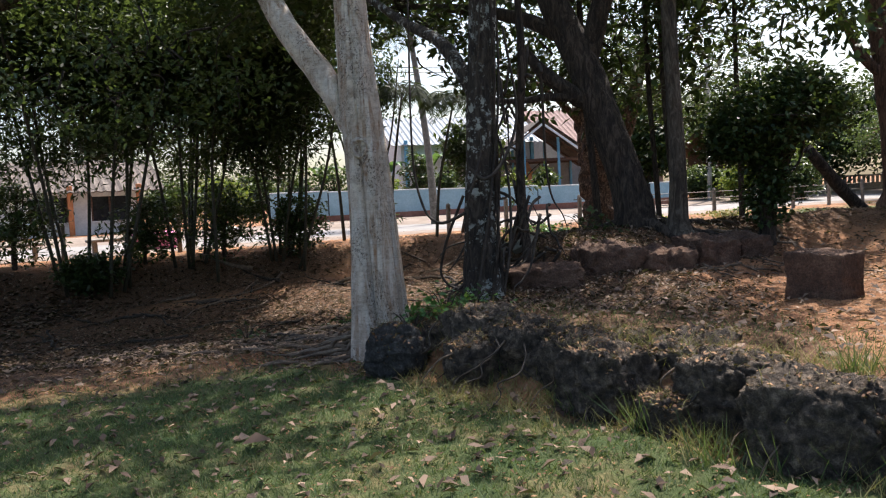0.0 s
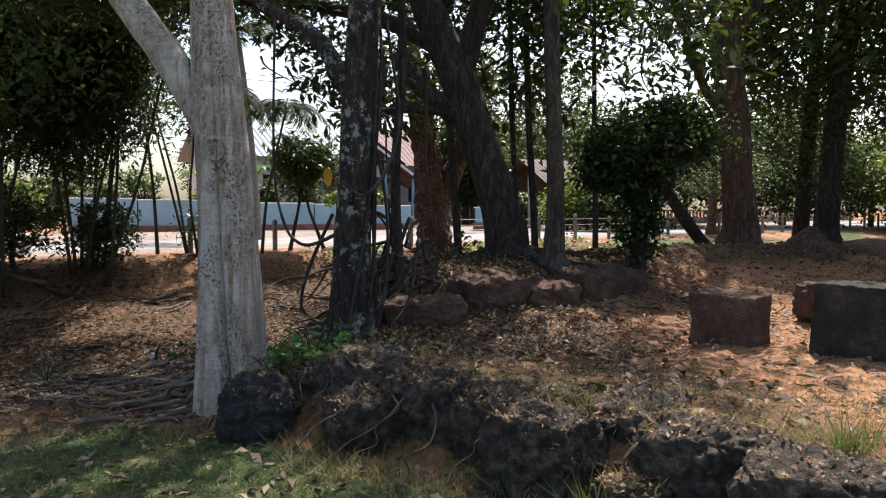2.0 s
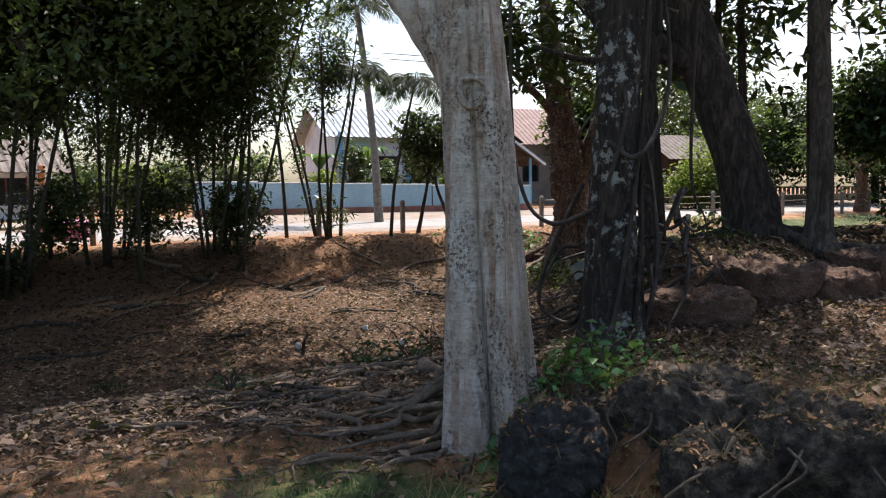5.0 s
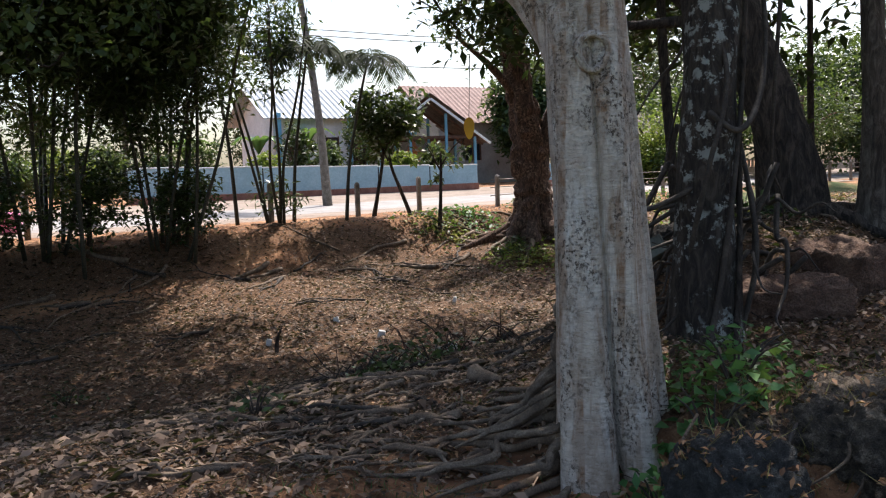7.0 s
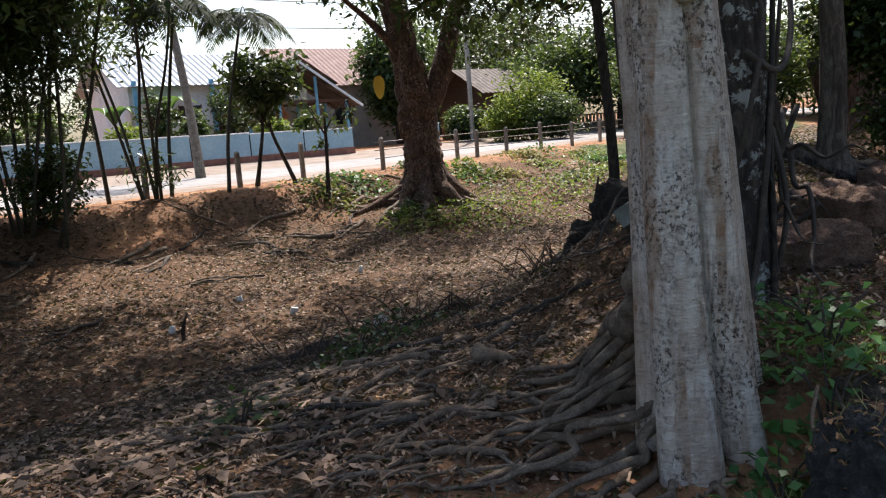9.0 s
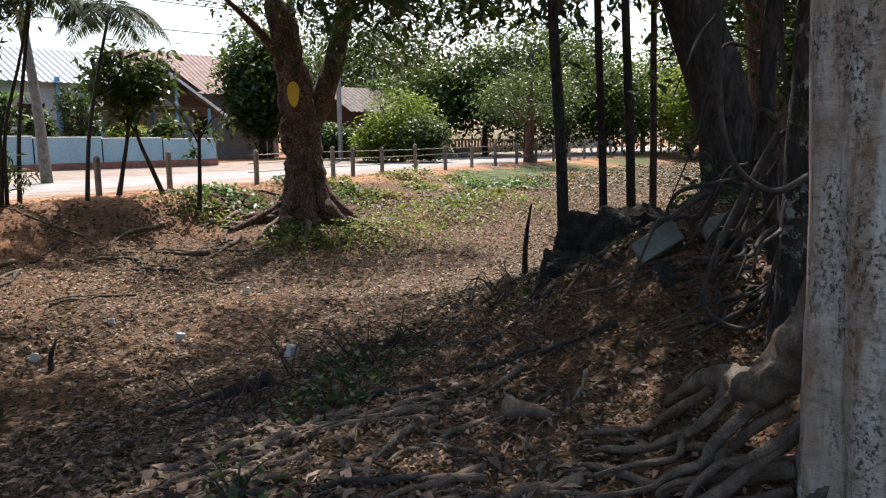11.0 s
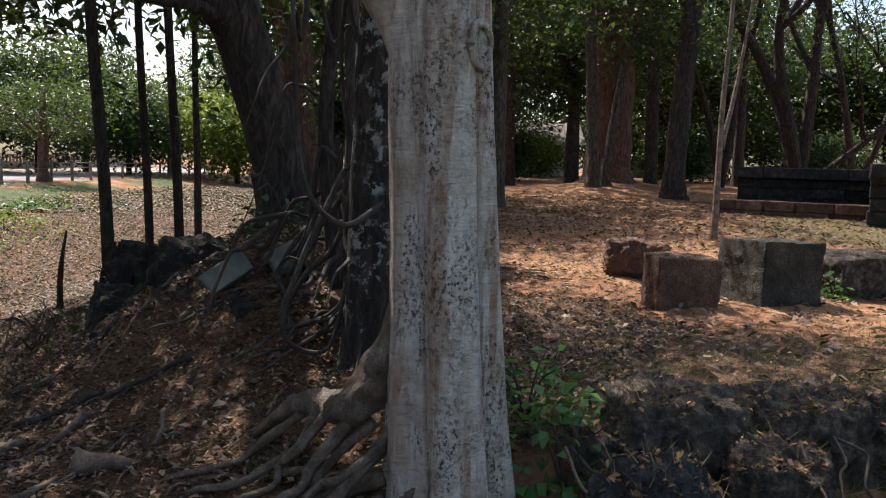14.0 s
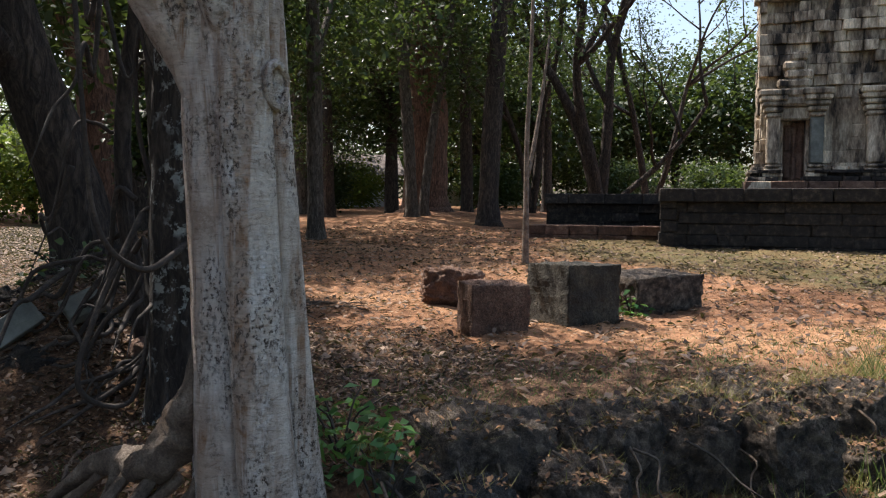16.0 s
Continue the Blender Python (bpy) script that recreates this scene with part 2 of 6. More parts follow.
M_PINK = grainy("pink_plastic_sheet", (0.55, 0.13, 0.28), (0.70, 0.20, 0.38), (0.80, 0.32, 0.48), 3, 0.5, 0.3, 0.02, grain=0.22)
M_SACK = grainy("white_woven_sack", (0.48, 0.48, 0.46), (0.62, 0.62, 0.60), (0.74, 0.74, 0.72), 5, 0.7, 0.5, 0.02, grain=0.22)
M_WIRE = grainy("rusty_wire", (0.12, 0.09, 0.07), (0.20, 0.17, 0.15), (0.28, 0.26, 0.24), 6, 0.6, 0.2, 0.002, metal=0.6)
M_GLASS = grainy("dark_window_glass", (0.02, 0.022, 0.025), (0.03, 0.034, 0.038), (0.05, 0.054, 0.06), 1, 0.12, 0.02, 0.001)
M_LEAF_DARK = leafy("dark_glossy_leaves", (0.014, 0.028, 0.010), (0.026, 0.05, 0.015), (0.052, 0.088, 0.024), 0.42, 0.22)
M_LEAF_MID = leafy("mid_green_leaves", (0.02, 0.038, 0.016), (0.042, 0.072, 0.027), (0.085, 0.122, 0.042), 0.45, 0.34)
M_LEAF_LIGHT = leafy("yellow_green_leaves", (0.075, 0.125, 0.02), (0.15, 0.20, 0.03), (0.27, 0.28, 0.045), 0.5, 0.45)
M_PALM = leafy("palm_leaflets", (0.006, 0.014, 0.006), (0.013, 0.025, 0.010), (0.026, 0.045, 0.016), 0.75, 0.12)
M_IVY = leafy("bright_creeper_leaves", (0.03, 0.10, 0.028), (0.06, 0.17, 0.05), (0.12, 0.26, 0.065), 0.4, 0.38)
M_DRY = leafy("dry_fallen_leaves", (0.026, 0.015, 0.011), (0.085, 0.05, 0.034), (0.34, 0.235, 0.165), 0.75, 0.1)
M_DRYRED = leafy("reddish_leaf_crumbs", (0.055, 0.027, 0.015), (0.17, 0.085, 0.043), (0.36, 0.205, 0.105), 0.8, 0.1)
M_GRASS = leafy("short_lawn_blades", (0.034, 0.075, 0.026), (0.072, 0.125, 0.042), (0.22, 0.21, 0.10), 0.6, 0.3)
M_STRAW = leafy("straw_grass", (0.20, 0.15, 0.06), (0.30, 0.24, 0.10), (0.36, 0.33, 0.13), 0.7, 0.3)
M_YELLOW = leafy("yellow_leaf", (0.62, 0.27, 0.02), (0.66, 0.30, 0.025), (0.7, 0.33, 0.03), 0.5, 0.4)
M_PLASTIC = grainy("white_litter", (0.55, 0.54, 0.52), (0.66, 0.65, 0.63), (0.74, 0.74, 0.72), 9, 0.5, 0.2, 0.004, grain=0.22)

# ---------------------------------------------------------------- helpers of the builder
def link_mesh(name, verts, faces, material, parent=None, label="", smooth=True):
    me = bpy.data.meshes.new(name)
    me.from_pydata([tuple(v) for v in verts], [], [tuple(f) for f in faces])
    if smooth:
        me.polygons.foreach_set("use_smooth", [True] * len(me.polygons))
    me.materials.append(material)
    ob = new(name, me)
    if parent is not None:
        ob.parent = parent
    if label:
        ob["label"] = label
    return ob


def part(name, bm, material, parent=None, label="", smooth=False):
    me = bpy.data.meshes.new(name)
    bm.to_mesh(me)
    bm.free()
    if smooth:
        me.polygons.foreach_set("use_smooth", [True] * len(me.polygons))
    me.materials.append(material)
    ob = new(name, me)
    if parent is not None:
        ob.parent = parent
    if label:
        ob["label"] = label
    return ob


def empty(name, at, label, category, group="", turn=0.0):
    ob = new(name)
    ob.matrix_basis = pose(*at, 0, 0, turn)
    return tagged(ob, label, category, group)


def quads(name, v, material, parent=None, label="", kind=""):
    """Many loose four-cornered leaves from an array (n, 4, 3)."""
    n = len(v)
    me = bpy.data.meshes.new(name)
    me.vertices.add(4 * n)
    me.vertices.foreach_set("co", np.ascontiguousarray(v, np.float32).ravel())
    me.loops.add(4 * n)
    me.loops.foreach_set("vertex_index", np.arange(4 * n, dtype=np.int32))
    me.polygons.add(n)
    me.polygons.foreach_set("loop_start", np.arange(0, 4 * n, 4, dtype=np.int32))
    me.update(calc_edges=True)
    me.materials.append(material)
    ob = new(name, me)
    if parent is not None:
        ob.parent = parent
    return tagged(ob, label, "", "", kind)


def smooth_path(pts, steps=6):
    p = np.array(pts, float)
    p = np.vstack([2 * p[0] - p[1], p, 2 * p[-1] - p[-2]])
    out = []
    for i in range(1, len(p) - 2):
        for k in range(steps):
            u = k / steps
            a, b, c, d = p[i - 1], p[i], p[i + 1], p[i + 2]
            out.append(0.5 * (2 * b + (c - a) * u + (2 * a - 5 * b + 4 * c - d) * u * u + (3 * b - a - 3 * c + d) * u ** 3))
    out.append(p[-2])
    return np.array(out)


def tube(pts, radii, seg=8, steps=6, rough=0.0, lobes=0, lobe=0.0, seed=0, flat=1.0, lobe_end=0.0):
    """A tapered, slightly uneven tube along a smoothed path; returns verts and faces."""
    path = smooth_path(pts, steps)
    r = np.interp(np.linspace(0, 1, len(path)), np.linspace(0, 1, len(radii)), radii)
    verts, faces = [], []
    up = np.array((0.31, 0.95, 0.05))
    for i, c in enumerate(path):
        t = path[min(i + 1, len(path) - 1)] - path[max(i - 1, 0)]
        t = t / (np.linalg.norm(t) + 1e-9)
        s = np.cross(t, up)
        s = s / (np.linalg.norm(s) + 1e-9)
        w = np.cross(s, t)
        for k in range(seg):
            a = 2 * math.pi * k / seg
            rr = r[i]
            if lobes:
                rr *= 1 + lobe * max(lobe_end, 1 - 2.2 * i / len(path)) * (math.cos(lobes * a + seed + 0.4 * math.sin(i * 0.07)) - 0.35 * abs(math.sin(1.5 * lobes * a + 0.03 * i)) * (lobe_end > 0)) + 0.04 * math.cos(2 * a + i * 0.21 + seed)
            if rough:
                q = Vector((math.cos(a) * 1.3, math.sin(a) * 1.3, i * 0.33 + seed * 7.1))
                rr *= 1 + rough * noise.noise(q * 1.2)
            verts.append(c + rr * (math.cos(a) * s + math.sin(a) * w * flat))
    for i in range(len(path) - 1):
        for k in range(seg):
            a, b = i * seg + k, i * seg + (k + 1) % seg
            faces.append((a, b, b + seg, a + seg))
    faces.append(tuple(range(seg))[::-1])
    faces.append(tuple(range((len(path) - 1) * seg, len(path) * seg)))
    return verts, faces


def tube_part(name, pts, radii, material, parent=None, label="", **kw):
    return link_mesh(name, *tube(pts, radii, **kw), material, parent, label)


def joined(parts):
    verts, faces = [], []
    for v, f in parts:
        o = len(verts)
        verts += list(v)
        faces += [tuple(i + o for i in g) for g in f]
    return verts, faces


def unit(a):
    return a / (np.linalg.norm(a, axis=-1, keepdims=True) + 1e-9)


def leaf_quads(rng, at, length, width, droop=0.3, spread=1.0, fold=0.25):
    """Kite-shaped leaves at the points of at (n, 3), pointing out and down by droop."""
    n = len(at)
    d = unit(rng.normal(size=(n, 3)) * (1, 1, spread * 0.6) + (0, 0, -droop))
    side = unit(np.cross(d, rng.normal(size=(n, 3)) * 0.55 + (0, 0, 1)))
    nrm = np.cross(side, d)
    ln = (length * rng.uniform(0.6, 1.25, n))[:, None]
    wd = (width * rng.uniform(0.7, 1.2, n))[:, None]
    mid_ = at + d * ln * 0.45
    lift = nrm * wd * fold
    return np.stack([at, mid_ + side * wd * 0.5 + lift, at + d * ln, mid_ - side * wd * 0.5 + lift], 1)


def clumps(rng, centre, radii, count, per, size, hollow=0.35):
    """Points in uneven clumps inside an ellipsoid, denser towards its shell."""
    c = unit(rng.normal(size=(count, 3))) * (rng.uniform(hollow, 1.0, (count, 1)) ** 0.6)
    c = c * np.array(radii) + np.array(centre)
    s = size * rng.uniform(0.5, 1.3, (count, 1, 1))
    p = c[:, None] + rng.normal(size=(count, per, 3)) * s * (1, 1, 0.75)
    return c, p.reshape(-1, 3)


def box_bm(sx, sy, sz, bevel=0.0, at=(0, 0, 0), bm=None, turn=0.0):
    bm = bm or bmesh.new()
    m = Matrix.Translation(at) @ Matrix.Rotation(turn, 4, "Z") @ Matrix.Diagonal((sx, sy, sz, 1))
    got = bmesh.ops.create_cube(bm, size=1, matrix=m)
    if bevel:
        es = list({e for v in got["verts"] for e in v.link_edges})
        bmesh.ops.bevel(bm, geom=es, offset=bevel, segments=1, affect="EDGES", profile=0.5)
    return bm


def smoothstep(a, b, x):
    t = np.clip((x - a) / (b - a), 0, 1)
    return t * t * (3 - 2 * t)


# ---------------------------------------------------------------- the lie of the land
FX, FY = -7.8, 25.5                       # a post of the roadside fence
UX, UY = 0.826, 0.563                     # along the road


def road_d(x, y):
    return -UY * (x - FX) + UX * (y - FY)


def road_s(x, y):
    return UX * (x - FX) + UY * (y - FY)


def at_road(s, d):
    return FX + UX * s - UY * d, FY + UY * s + UX * d


def wave(x, y, f, k):
    return np.sin(x * f + 1.3 * k) * np.cos(y * f * 1.13 - 0.7 * k) + 0.5 * np.sin(x * f * 2.1 - y * f * 1.7 + k)


def land(x, y):
    """Height of the ground: lawn, raised terrace, ridge, dry moat and road bank."""
    x, y = np.asarray(x, float), np.asarray(y, float)
    d, s = road_d(x, y), road_s(x, y)
    e = 0.667 * (x + 1.2) + 0.747 * (y - 7.2)
    east = smoothstep(0.14, 0.44, e) * smoothstep(-2.1, -0.75, x - 0.25 * (y - 8))
    top = 0.05 + east * (0.35 + 0.02 * np.clip(x - 3, 0, 25))
    a = np.clip((x * 0.78 + (y - 9.4) * 0.625), -2, 40)           # along the ridge
    b = np.abs(-(x) * 0.625 + (y - 9.9) * 0.78)                   # across it
    top = top + 0.52 * np.exp(-(b / 1.0) ** 2) * smoothstep(-1.0, 0.8, a) * (1 - 0.3 * smoothstep(4, 12, a))
    deep = -1.35 * (1 - 0.62 * smoothstep(9, 20, s))
    moat = deep + 0.4 * smoothstep(-7.5, -2.0, d) * (1 - 0.5 * smoothstep(9, 20, s))
    z = top + (moat - top) * smoothstep(-17.2, -10.3, d)
    z = z + (0.08 - z) * smoothstep(-3.2, -0.5, d)
    z = z + 0.55 * np.exp(-(((x - 2.2) / 1.7) ** 2 + ((y - 26.8) / 1.5) ** 2))
    z = z + 0.35 * np.exp(-(((x - 19.5) / 4.0) ** 2 + ((y - 15) / 2.5) ** 2))
    z = z + 0.32 * smoothstep(6, 13, d)
    far = smoothstep(60, 120, np.hypot(x, y))
    z = z + (0.4 - z) * far
    rough = 0.018 * wave(x, y, 2.3, 1) + 0.012 * wave(x, y, 5.1, 2) + 0.03 * wave(x, y, 0.9, 3) * smoothstep(-17, -13, d)
    return z + rough * (1 - smoothstep(-1.0, 0.5, d)) * (1 - far)


def gz(x, y):
    return float(land(x, y))


def lawn_mask(x, y):
    d, s = road_d(x, y), road_s(x, y)
    e = 0.667 * (x + 1.2) + 0.747 * (y - 7.2)
    near = smoothstep(0.3, -0.6, e) * smoothstep(-17.0, -19.2, d)
    east = smoothstep(2.6, 6.0, x - 0.9 * (y - 4.0)) * 0.55 * smoothstep(34, 20, x) * smoothstep(11.5, 8.5, y)
    field = smoothstep(13, 21, s) * smoothstep(-11, -7, d) * smoothstep(0, -1.2, d) * np.clip(0.55 + 0.5 * wave(x, y, 0.45, 4), 0, 1)
    strip = 0.32 * smoothstep(0.2, 1.2, e) * smoothstep(2.4, 1.0, e)
    return np.clip(np.maximum.reduce([near, east, field, strip]), 0, 1)


def mould_shade_mask(x, y):
    """Where dark leaf mould covers the dry moat and the rooty slope down to it; also darkens moat and road bank in
    place of tree shade.
    """
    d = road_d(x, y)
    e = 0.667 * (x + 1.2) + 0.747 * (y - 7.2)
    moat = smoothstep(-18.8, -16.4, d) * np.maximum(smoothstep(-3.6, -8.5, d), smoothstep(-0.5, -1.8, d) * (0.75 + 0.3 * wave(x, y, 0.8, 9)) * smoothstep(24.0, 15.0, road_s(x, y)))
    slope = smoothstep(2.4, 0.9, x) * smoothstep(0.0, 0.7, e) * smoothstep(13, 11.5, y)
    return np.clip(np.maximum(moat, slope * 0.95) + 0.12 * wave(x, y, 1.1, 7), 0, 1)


def axis(fine_lo, fine_hi, step, far):
    core = np.arange(fine_lo, fine_hi, step)
    grow = [step]
    while sum(grow) < far:
        grow.append(grow[-1] * 1.22)
    g = np.cumsum(grow)
    return np.concatenate([fine_lo - g[::-1], core, core[-1] + g])


def build_ground():
    xs, ys = axis(-12, 15, 0.11, 900), axis(2, 30, 0.11, 900)
    X, Y = np.meshgrid(xs, ys)
    Z = land(X, Y)
    fine = 0.011 * wave(X, Y, 14, 5) + 0.008 * wave(X, Y, 23, 6)
    Z = Z + fine * (np.abs(X) < 16) * (Y < 30) * (Y > 1)
    n, m = X.shape
    v = np.stack([X, Y, Z], -1).reshape(-1, 3)
    i = np.arange(n * m).reshape(n, m)
    f = np.stack([i[:-1, :-1], i[:-1, 1:], i[1:, 1:], i[1:, :-1]], -1).reshape(-1, 4)
    me = bpy.data.meshes.new("ground")
    me.from_pydata(v.tolist(), [], f.tolist())
    me.polygons.foreach_set("use_smooth", [True] * len(me.polygons))
    at = me.attributes.new("lawn", "FLOAT", "POINT")
    at.data.foreach_set("value", lawn_mask(X, Y).ravel().astype(np.float32))
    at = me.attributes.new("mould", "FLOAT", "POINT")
    at.data.foreach_set("value", mould_shade_mask(X, Y).ravel().astype(np.float32))
    me.materials.append(M_SOIL)
    tagged(new("ground", me), "orange-brown soil and dry lawn sinking to a moat", "ground", "", "structure")


build_ground()


def road_strip(name, d0, d1, s0, s1, lift, material, label):
    ss, ds = np.linspace(s0, s1, 120), np.linspace(d0, d1, 8)
    v, f = [], []
    for s in ss:
        for d in ds:
            x, y = at_road(s, d + 0.25 * math.sin(s * 0.6) * (d in (ds[0], ds[-1])))
            edge = d in (ds[0], ds[-1])
            v.append((x, y, gz(x, y) + (lift if not edge else -0.05)))
    w = len(ds)
    for i in range(len(ss) - 1):
        for k in range(w - 1):
            a = i * w + k
            f.append((a, a + w, a + w + 1, a + 1))
    tagged(link_mesh(name, v, f, material), label, name, "", "structure")


road_strip("pavement", -0.35, 13.5, -40, 75, 0.03, M_SAND, "pale sandy verge beside the road")
road_strip("road", 2.2, 8.2, -45, 80, 0.07, M_ROAD, "pale sunlit concrete village road")

# ---------------------------------------------------------------- rocks and blocks
def rock_mesh(name, size, seed, material, at, turn=0.0, tilt=(0, 0), rough=0.16, cut=3, label="", group="", parent=None, sharp=0.55):
    """A worn block: a subdivided box, rounded and pitted by noise."""
    bm = bmesh.new()
    bmesh.ops.create_cube(bm, size=1)
    bmesh.ops.subdivide_edges(bm, edges=bm.edges[:], cuts=cut * 3, use_grid_fill=True)
    big = max(size)
    for v in bm.verts:
        p = v.co * 2
        q = p.normalized() * 1.25
        m = max(abs(p.x), abs(p.y), abs(p.z))
        p = p.lerp(q, (1 - sharp) * 0.6) if m > 0.99 else p
        w = Vector((p.x * size[0] / 2, p.y * size[1] / 2, p.z * size[2] / 2))
        nn = noise.noise(w * 2.2 / big + Vector((seed * 3.7, 0, 0))) * rough * 0.75
        nn += noise.noise(w * 6.5 / big + Vector((0, seed * 2.3, 0))) * rough * 0.45
        nn += noise.noise(w * 14 / big + Vector((0, seed * 1.3, 4))) * rough * 0.2
        nn += noise.noise(w * 31 / big + Vector((3, seed * 1.7, 4))) * rough * 0.30 - abs(noise.noise(w * 9 / big + Vector((7, 0, seed)))) * rough * 0.42
        v.co = w + w.normalized() * nn * big * 0.5
    me = bpy.data.meshes.new(name)
    bm.to_mesh(me)
    bm.free()
    me.polygons.foreach_set("use_smooth", [True] * len(me.polygons))
    me.materials.append(material)
    ob = new(name, me)
    ob.matrix_basis = pose(at[0], at[1], at[2], tilt[0], tilt[1], turn)
    if parent is not None:
        ob.parent = parent
    if label:
        tagged(ob, label, "stone", group)
    return ob


# row of blackened laterite stones that edges the terrace
EDGE = ((-1.09, 7.06, 0.41, 0.40, 0.44, 35, 0.20), (-0.40, 7.24, 0.66, 0.56, 0.48, -42, 0.27), (-0.02, 6.76, 0.62, 0.50, 0.48, -38, 0.25), (0.30, 6.36, 0.50, 0.46, 0.46, -30, 0.24),
        (0.62, 6.42, 0.42, 0.36, 0.32, 12, 0.28), (0.42, 5.96, 0.52, 0.48, 0.46, -44, 0.21), (0.98, 6.10, 0.60, 0.48, 0.44, -15, 0.23), (1.10, 5.58, 0.66, 0.52, 0.48, -25, 0.21),
        (1.36, 5.00, 0.68, 0.56, 0.50, -30, 0.20), (1.95, 4.60, 0.74, 0.54, 0.46, -32, 0.19), (2.6, 4.15, 0.8, 0.6, 0.5, -35, 0.2), (3.3, 3.65, 0.85, 0.6, 0.5, -38, 0.2),
        (0.72, 5.48, 0.32, 0.30, 0.28, 40, 0.10), (-0.72, 7.42, 0.44, 0.38, 0.40, 10, 0.19), (-0.44, 6.78, 0.46, 0.40, 0.40, 20, 0.15))
EDGE_STONES = []
for i, (x, y, a, b, h, turn, z) in enumerate(EDGE):
    edge = rock_mesh("laterite_stone", (a * 0.95, b * 0.97, h), 11 + i, M_LATERITE if i else M_BOULDER, (x, y, z), turn, (6 - 5 * (i % 3), 5 * (i % 2) - 3), 0.27, 10,
              "blackened pitted laterite stone edging the raised terrace", "terrace edge stones", sharp=0.12 if i else -0.6)
    EDGE_STONES.append(edge)

# red laterite row under the ridge
ROW2 = ((0.10, 9.05, 0.72, 0.46, 0.36, -8, 0.48), (0.72, 9.42, 0.66, 0.56, 0.52, 32, 0.55), (1.30, 9.72, 0.70, 0.52, 0.44, 28, 0.52),
        (1.86, 10.14, 0.60, 0.5, 0.50, 34, 0.56), (2.36, 10.62, 0.55, 0.5, 0.48, 38, 0.56), (4.2, 13.2, 0.7, 0.55, 0.42, 30, 0.52), (5.0, 13.75, 0.75, 0.55, 0.42, 26, 0.54),
        (5.8, 14.1, 0.7, 0.5, 0.4, 24, 0.52), (6.7, 14.4, 0.75, 0.5, 0.36, 18, 0.55))
for i, (x, y, a, b, h, turn, z) in enumerate(ROW2):
    rock_mesh("laterite_stone", (a, b, h), 31 + i, M_REDLAT, (x, y, z), turn, (5, 4 * (i % 2) - 2), 0.3, 6,
              "reddish laterite stone half buried under the rooty bank", "ridge stones")

# squared loose blocks on the terrace
rock_mesh("stone_block", (0.50, 0.34, 0.47), 51, M_REDLAT, (2.39, 7.97, 0.56), -50, (1, 1), 0.10, 9, "squared brown laterite block standing on the terrace", "loose blocks", sharp=0.93)
rock_mesh("stone_block", (0.54, 0.62, 0.58), 52, M_GREYSTONE, (3.13, 7.46, 0.62), -43, (-2, 2), 0.09, 9, "tall grey sandstone block with a slanting top", "loose blocks", sharp=0.95)
rock_mesh("stone_block", (0.80, 0.62, 0.44), 53, M_LATERITE, (4.05, 6.90, 0.55), -43, (2, -1), 0.13, 9, "long low laterite block lying on the terrace", "loose blocks", sharp=0.9)
rock_mesh("stone_block", (0.92, 0.50, 0.42), 54, M_REDLAT, (4.0, 8.85, 0.50), 14, (3, 5), 0.30, 8, "worn rounded laterite block with a sunlit top", "loose blocks", sharp=0.4)

# broken pale slabs leaning on dark stones below the ridge
for i, (x, y, z, a, b, h) in enumerate(((-0.15, 10.35, 0.35, 0.7, 0.6, 0.6), (0.25, 10.9, 0.45, 0.7, 0.6, 0.55), (0.35, 10.05, 0.5, 0.6, 0.5, 0.5), (-0.05, 11.3, 0.2, 0.6, 0.6, 0.5), (-0.32, 9.85, 0.36, 0.55, 0.5, 0.5), (0.05, 9.8, 0.52, 0.55, 0.5, 0.5), (0.55, 11.6, 0.42, 0.8, 0.7, 0.6), (0.1, 10.65, 0.55, 0.7, 0.6, 0.6), (0.75, 12.2, 0.25, 0.6, 0.6, 0.5), (-0.45, 10.75, 0.12, 0.5, 0.45, 0.4))):
    rock_mesh("laterite_stone", (a, b, h), 61 + i, M_PLATFORM, (x, y, z), 20 * i, (8, -6), 0.3, 7, "dark mossy laterite stone on the shaded bank", "bank stones", sharp=0.25)
slab = rock_mesh("stone_slab", (0.29, 0.14, 0.06), 71, M_SLAB, (0, 0, 0), 0, (0, 0), 0.03, 4, "pale broken stone slab leaning on dark stones", sharp=0.95)
_x = Vector((0.25, -0.12, 0.17)).normalized()
_n = Vector((-0.66, -0.7, 0.42))
_n = (_n - _x * _n.dot(_x)).normalized()
_y = _n.cross(_x)
slab.matrix_basis = Matrix(((_x.x, _y.x, _n.x, -0.44), (_x.y, _y.y, _n.y, 9.90), (_x.z, _y.z, _n.z, 0.76), (0, 0, 0, 1)))
rock_mesh("stone_slab", (0.22, 0.17, 0.06), 72, M_SLAB, (-0.12, 9.72, 0.84), -30, (38, -22), 0.03, 3, "small pale broken stone slab on dark stones", sharp=0.9)

# ---------------------------------------------------------------- trees
RNG = np.random.default_rng(7)


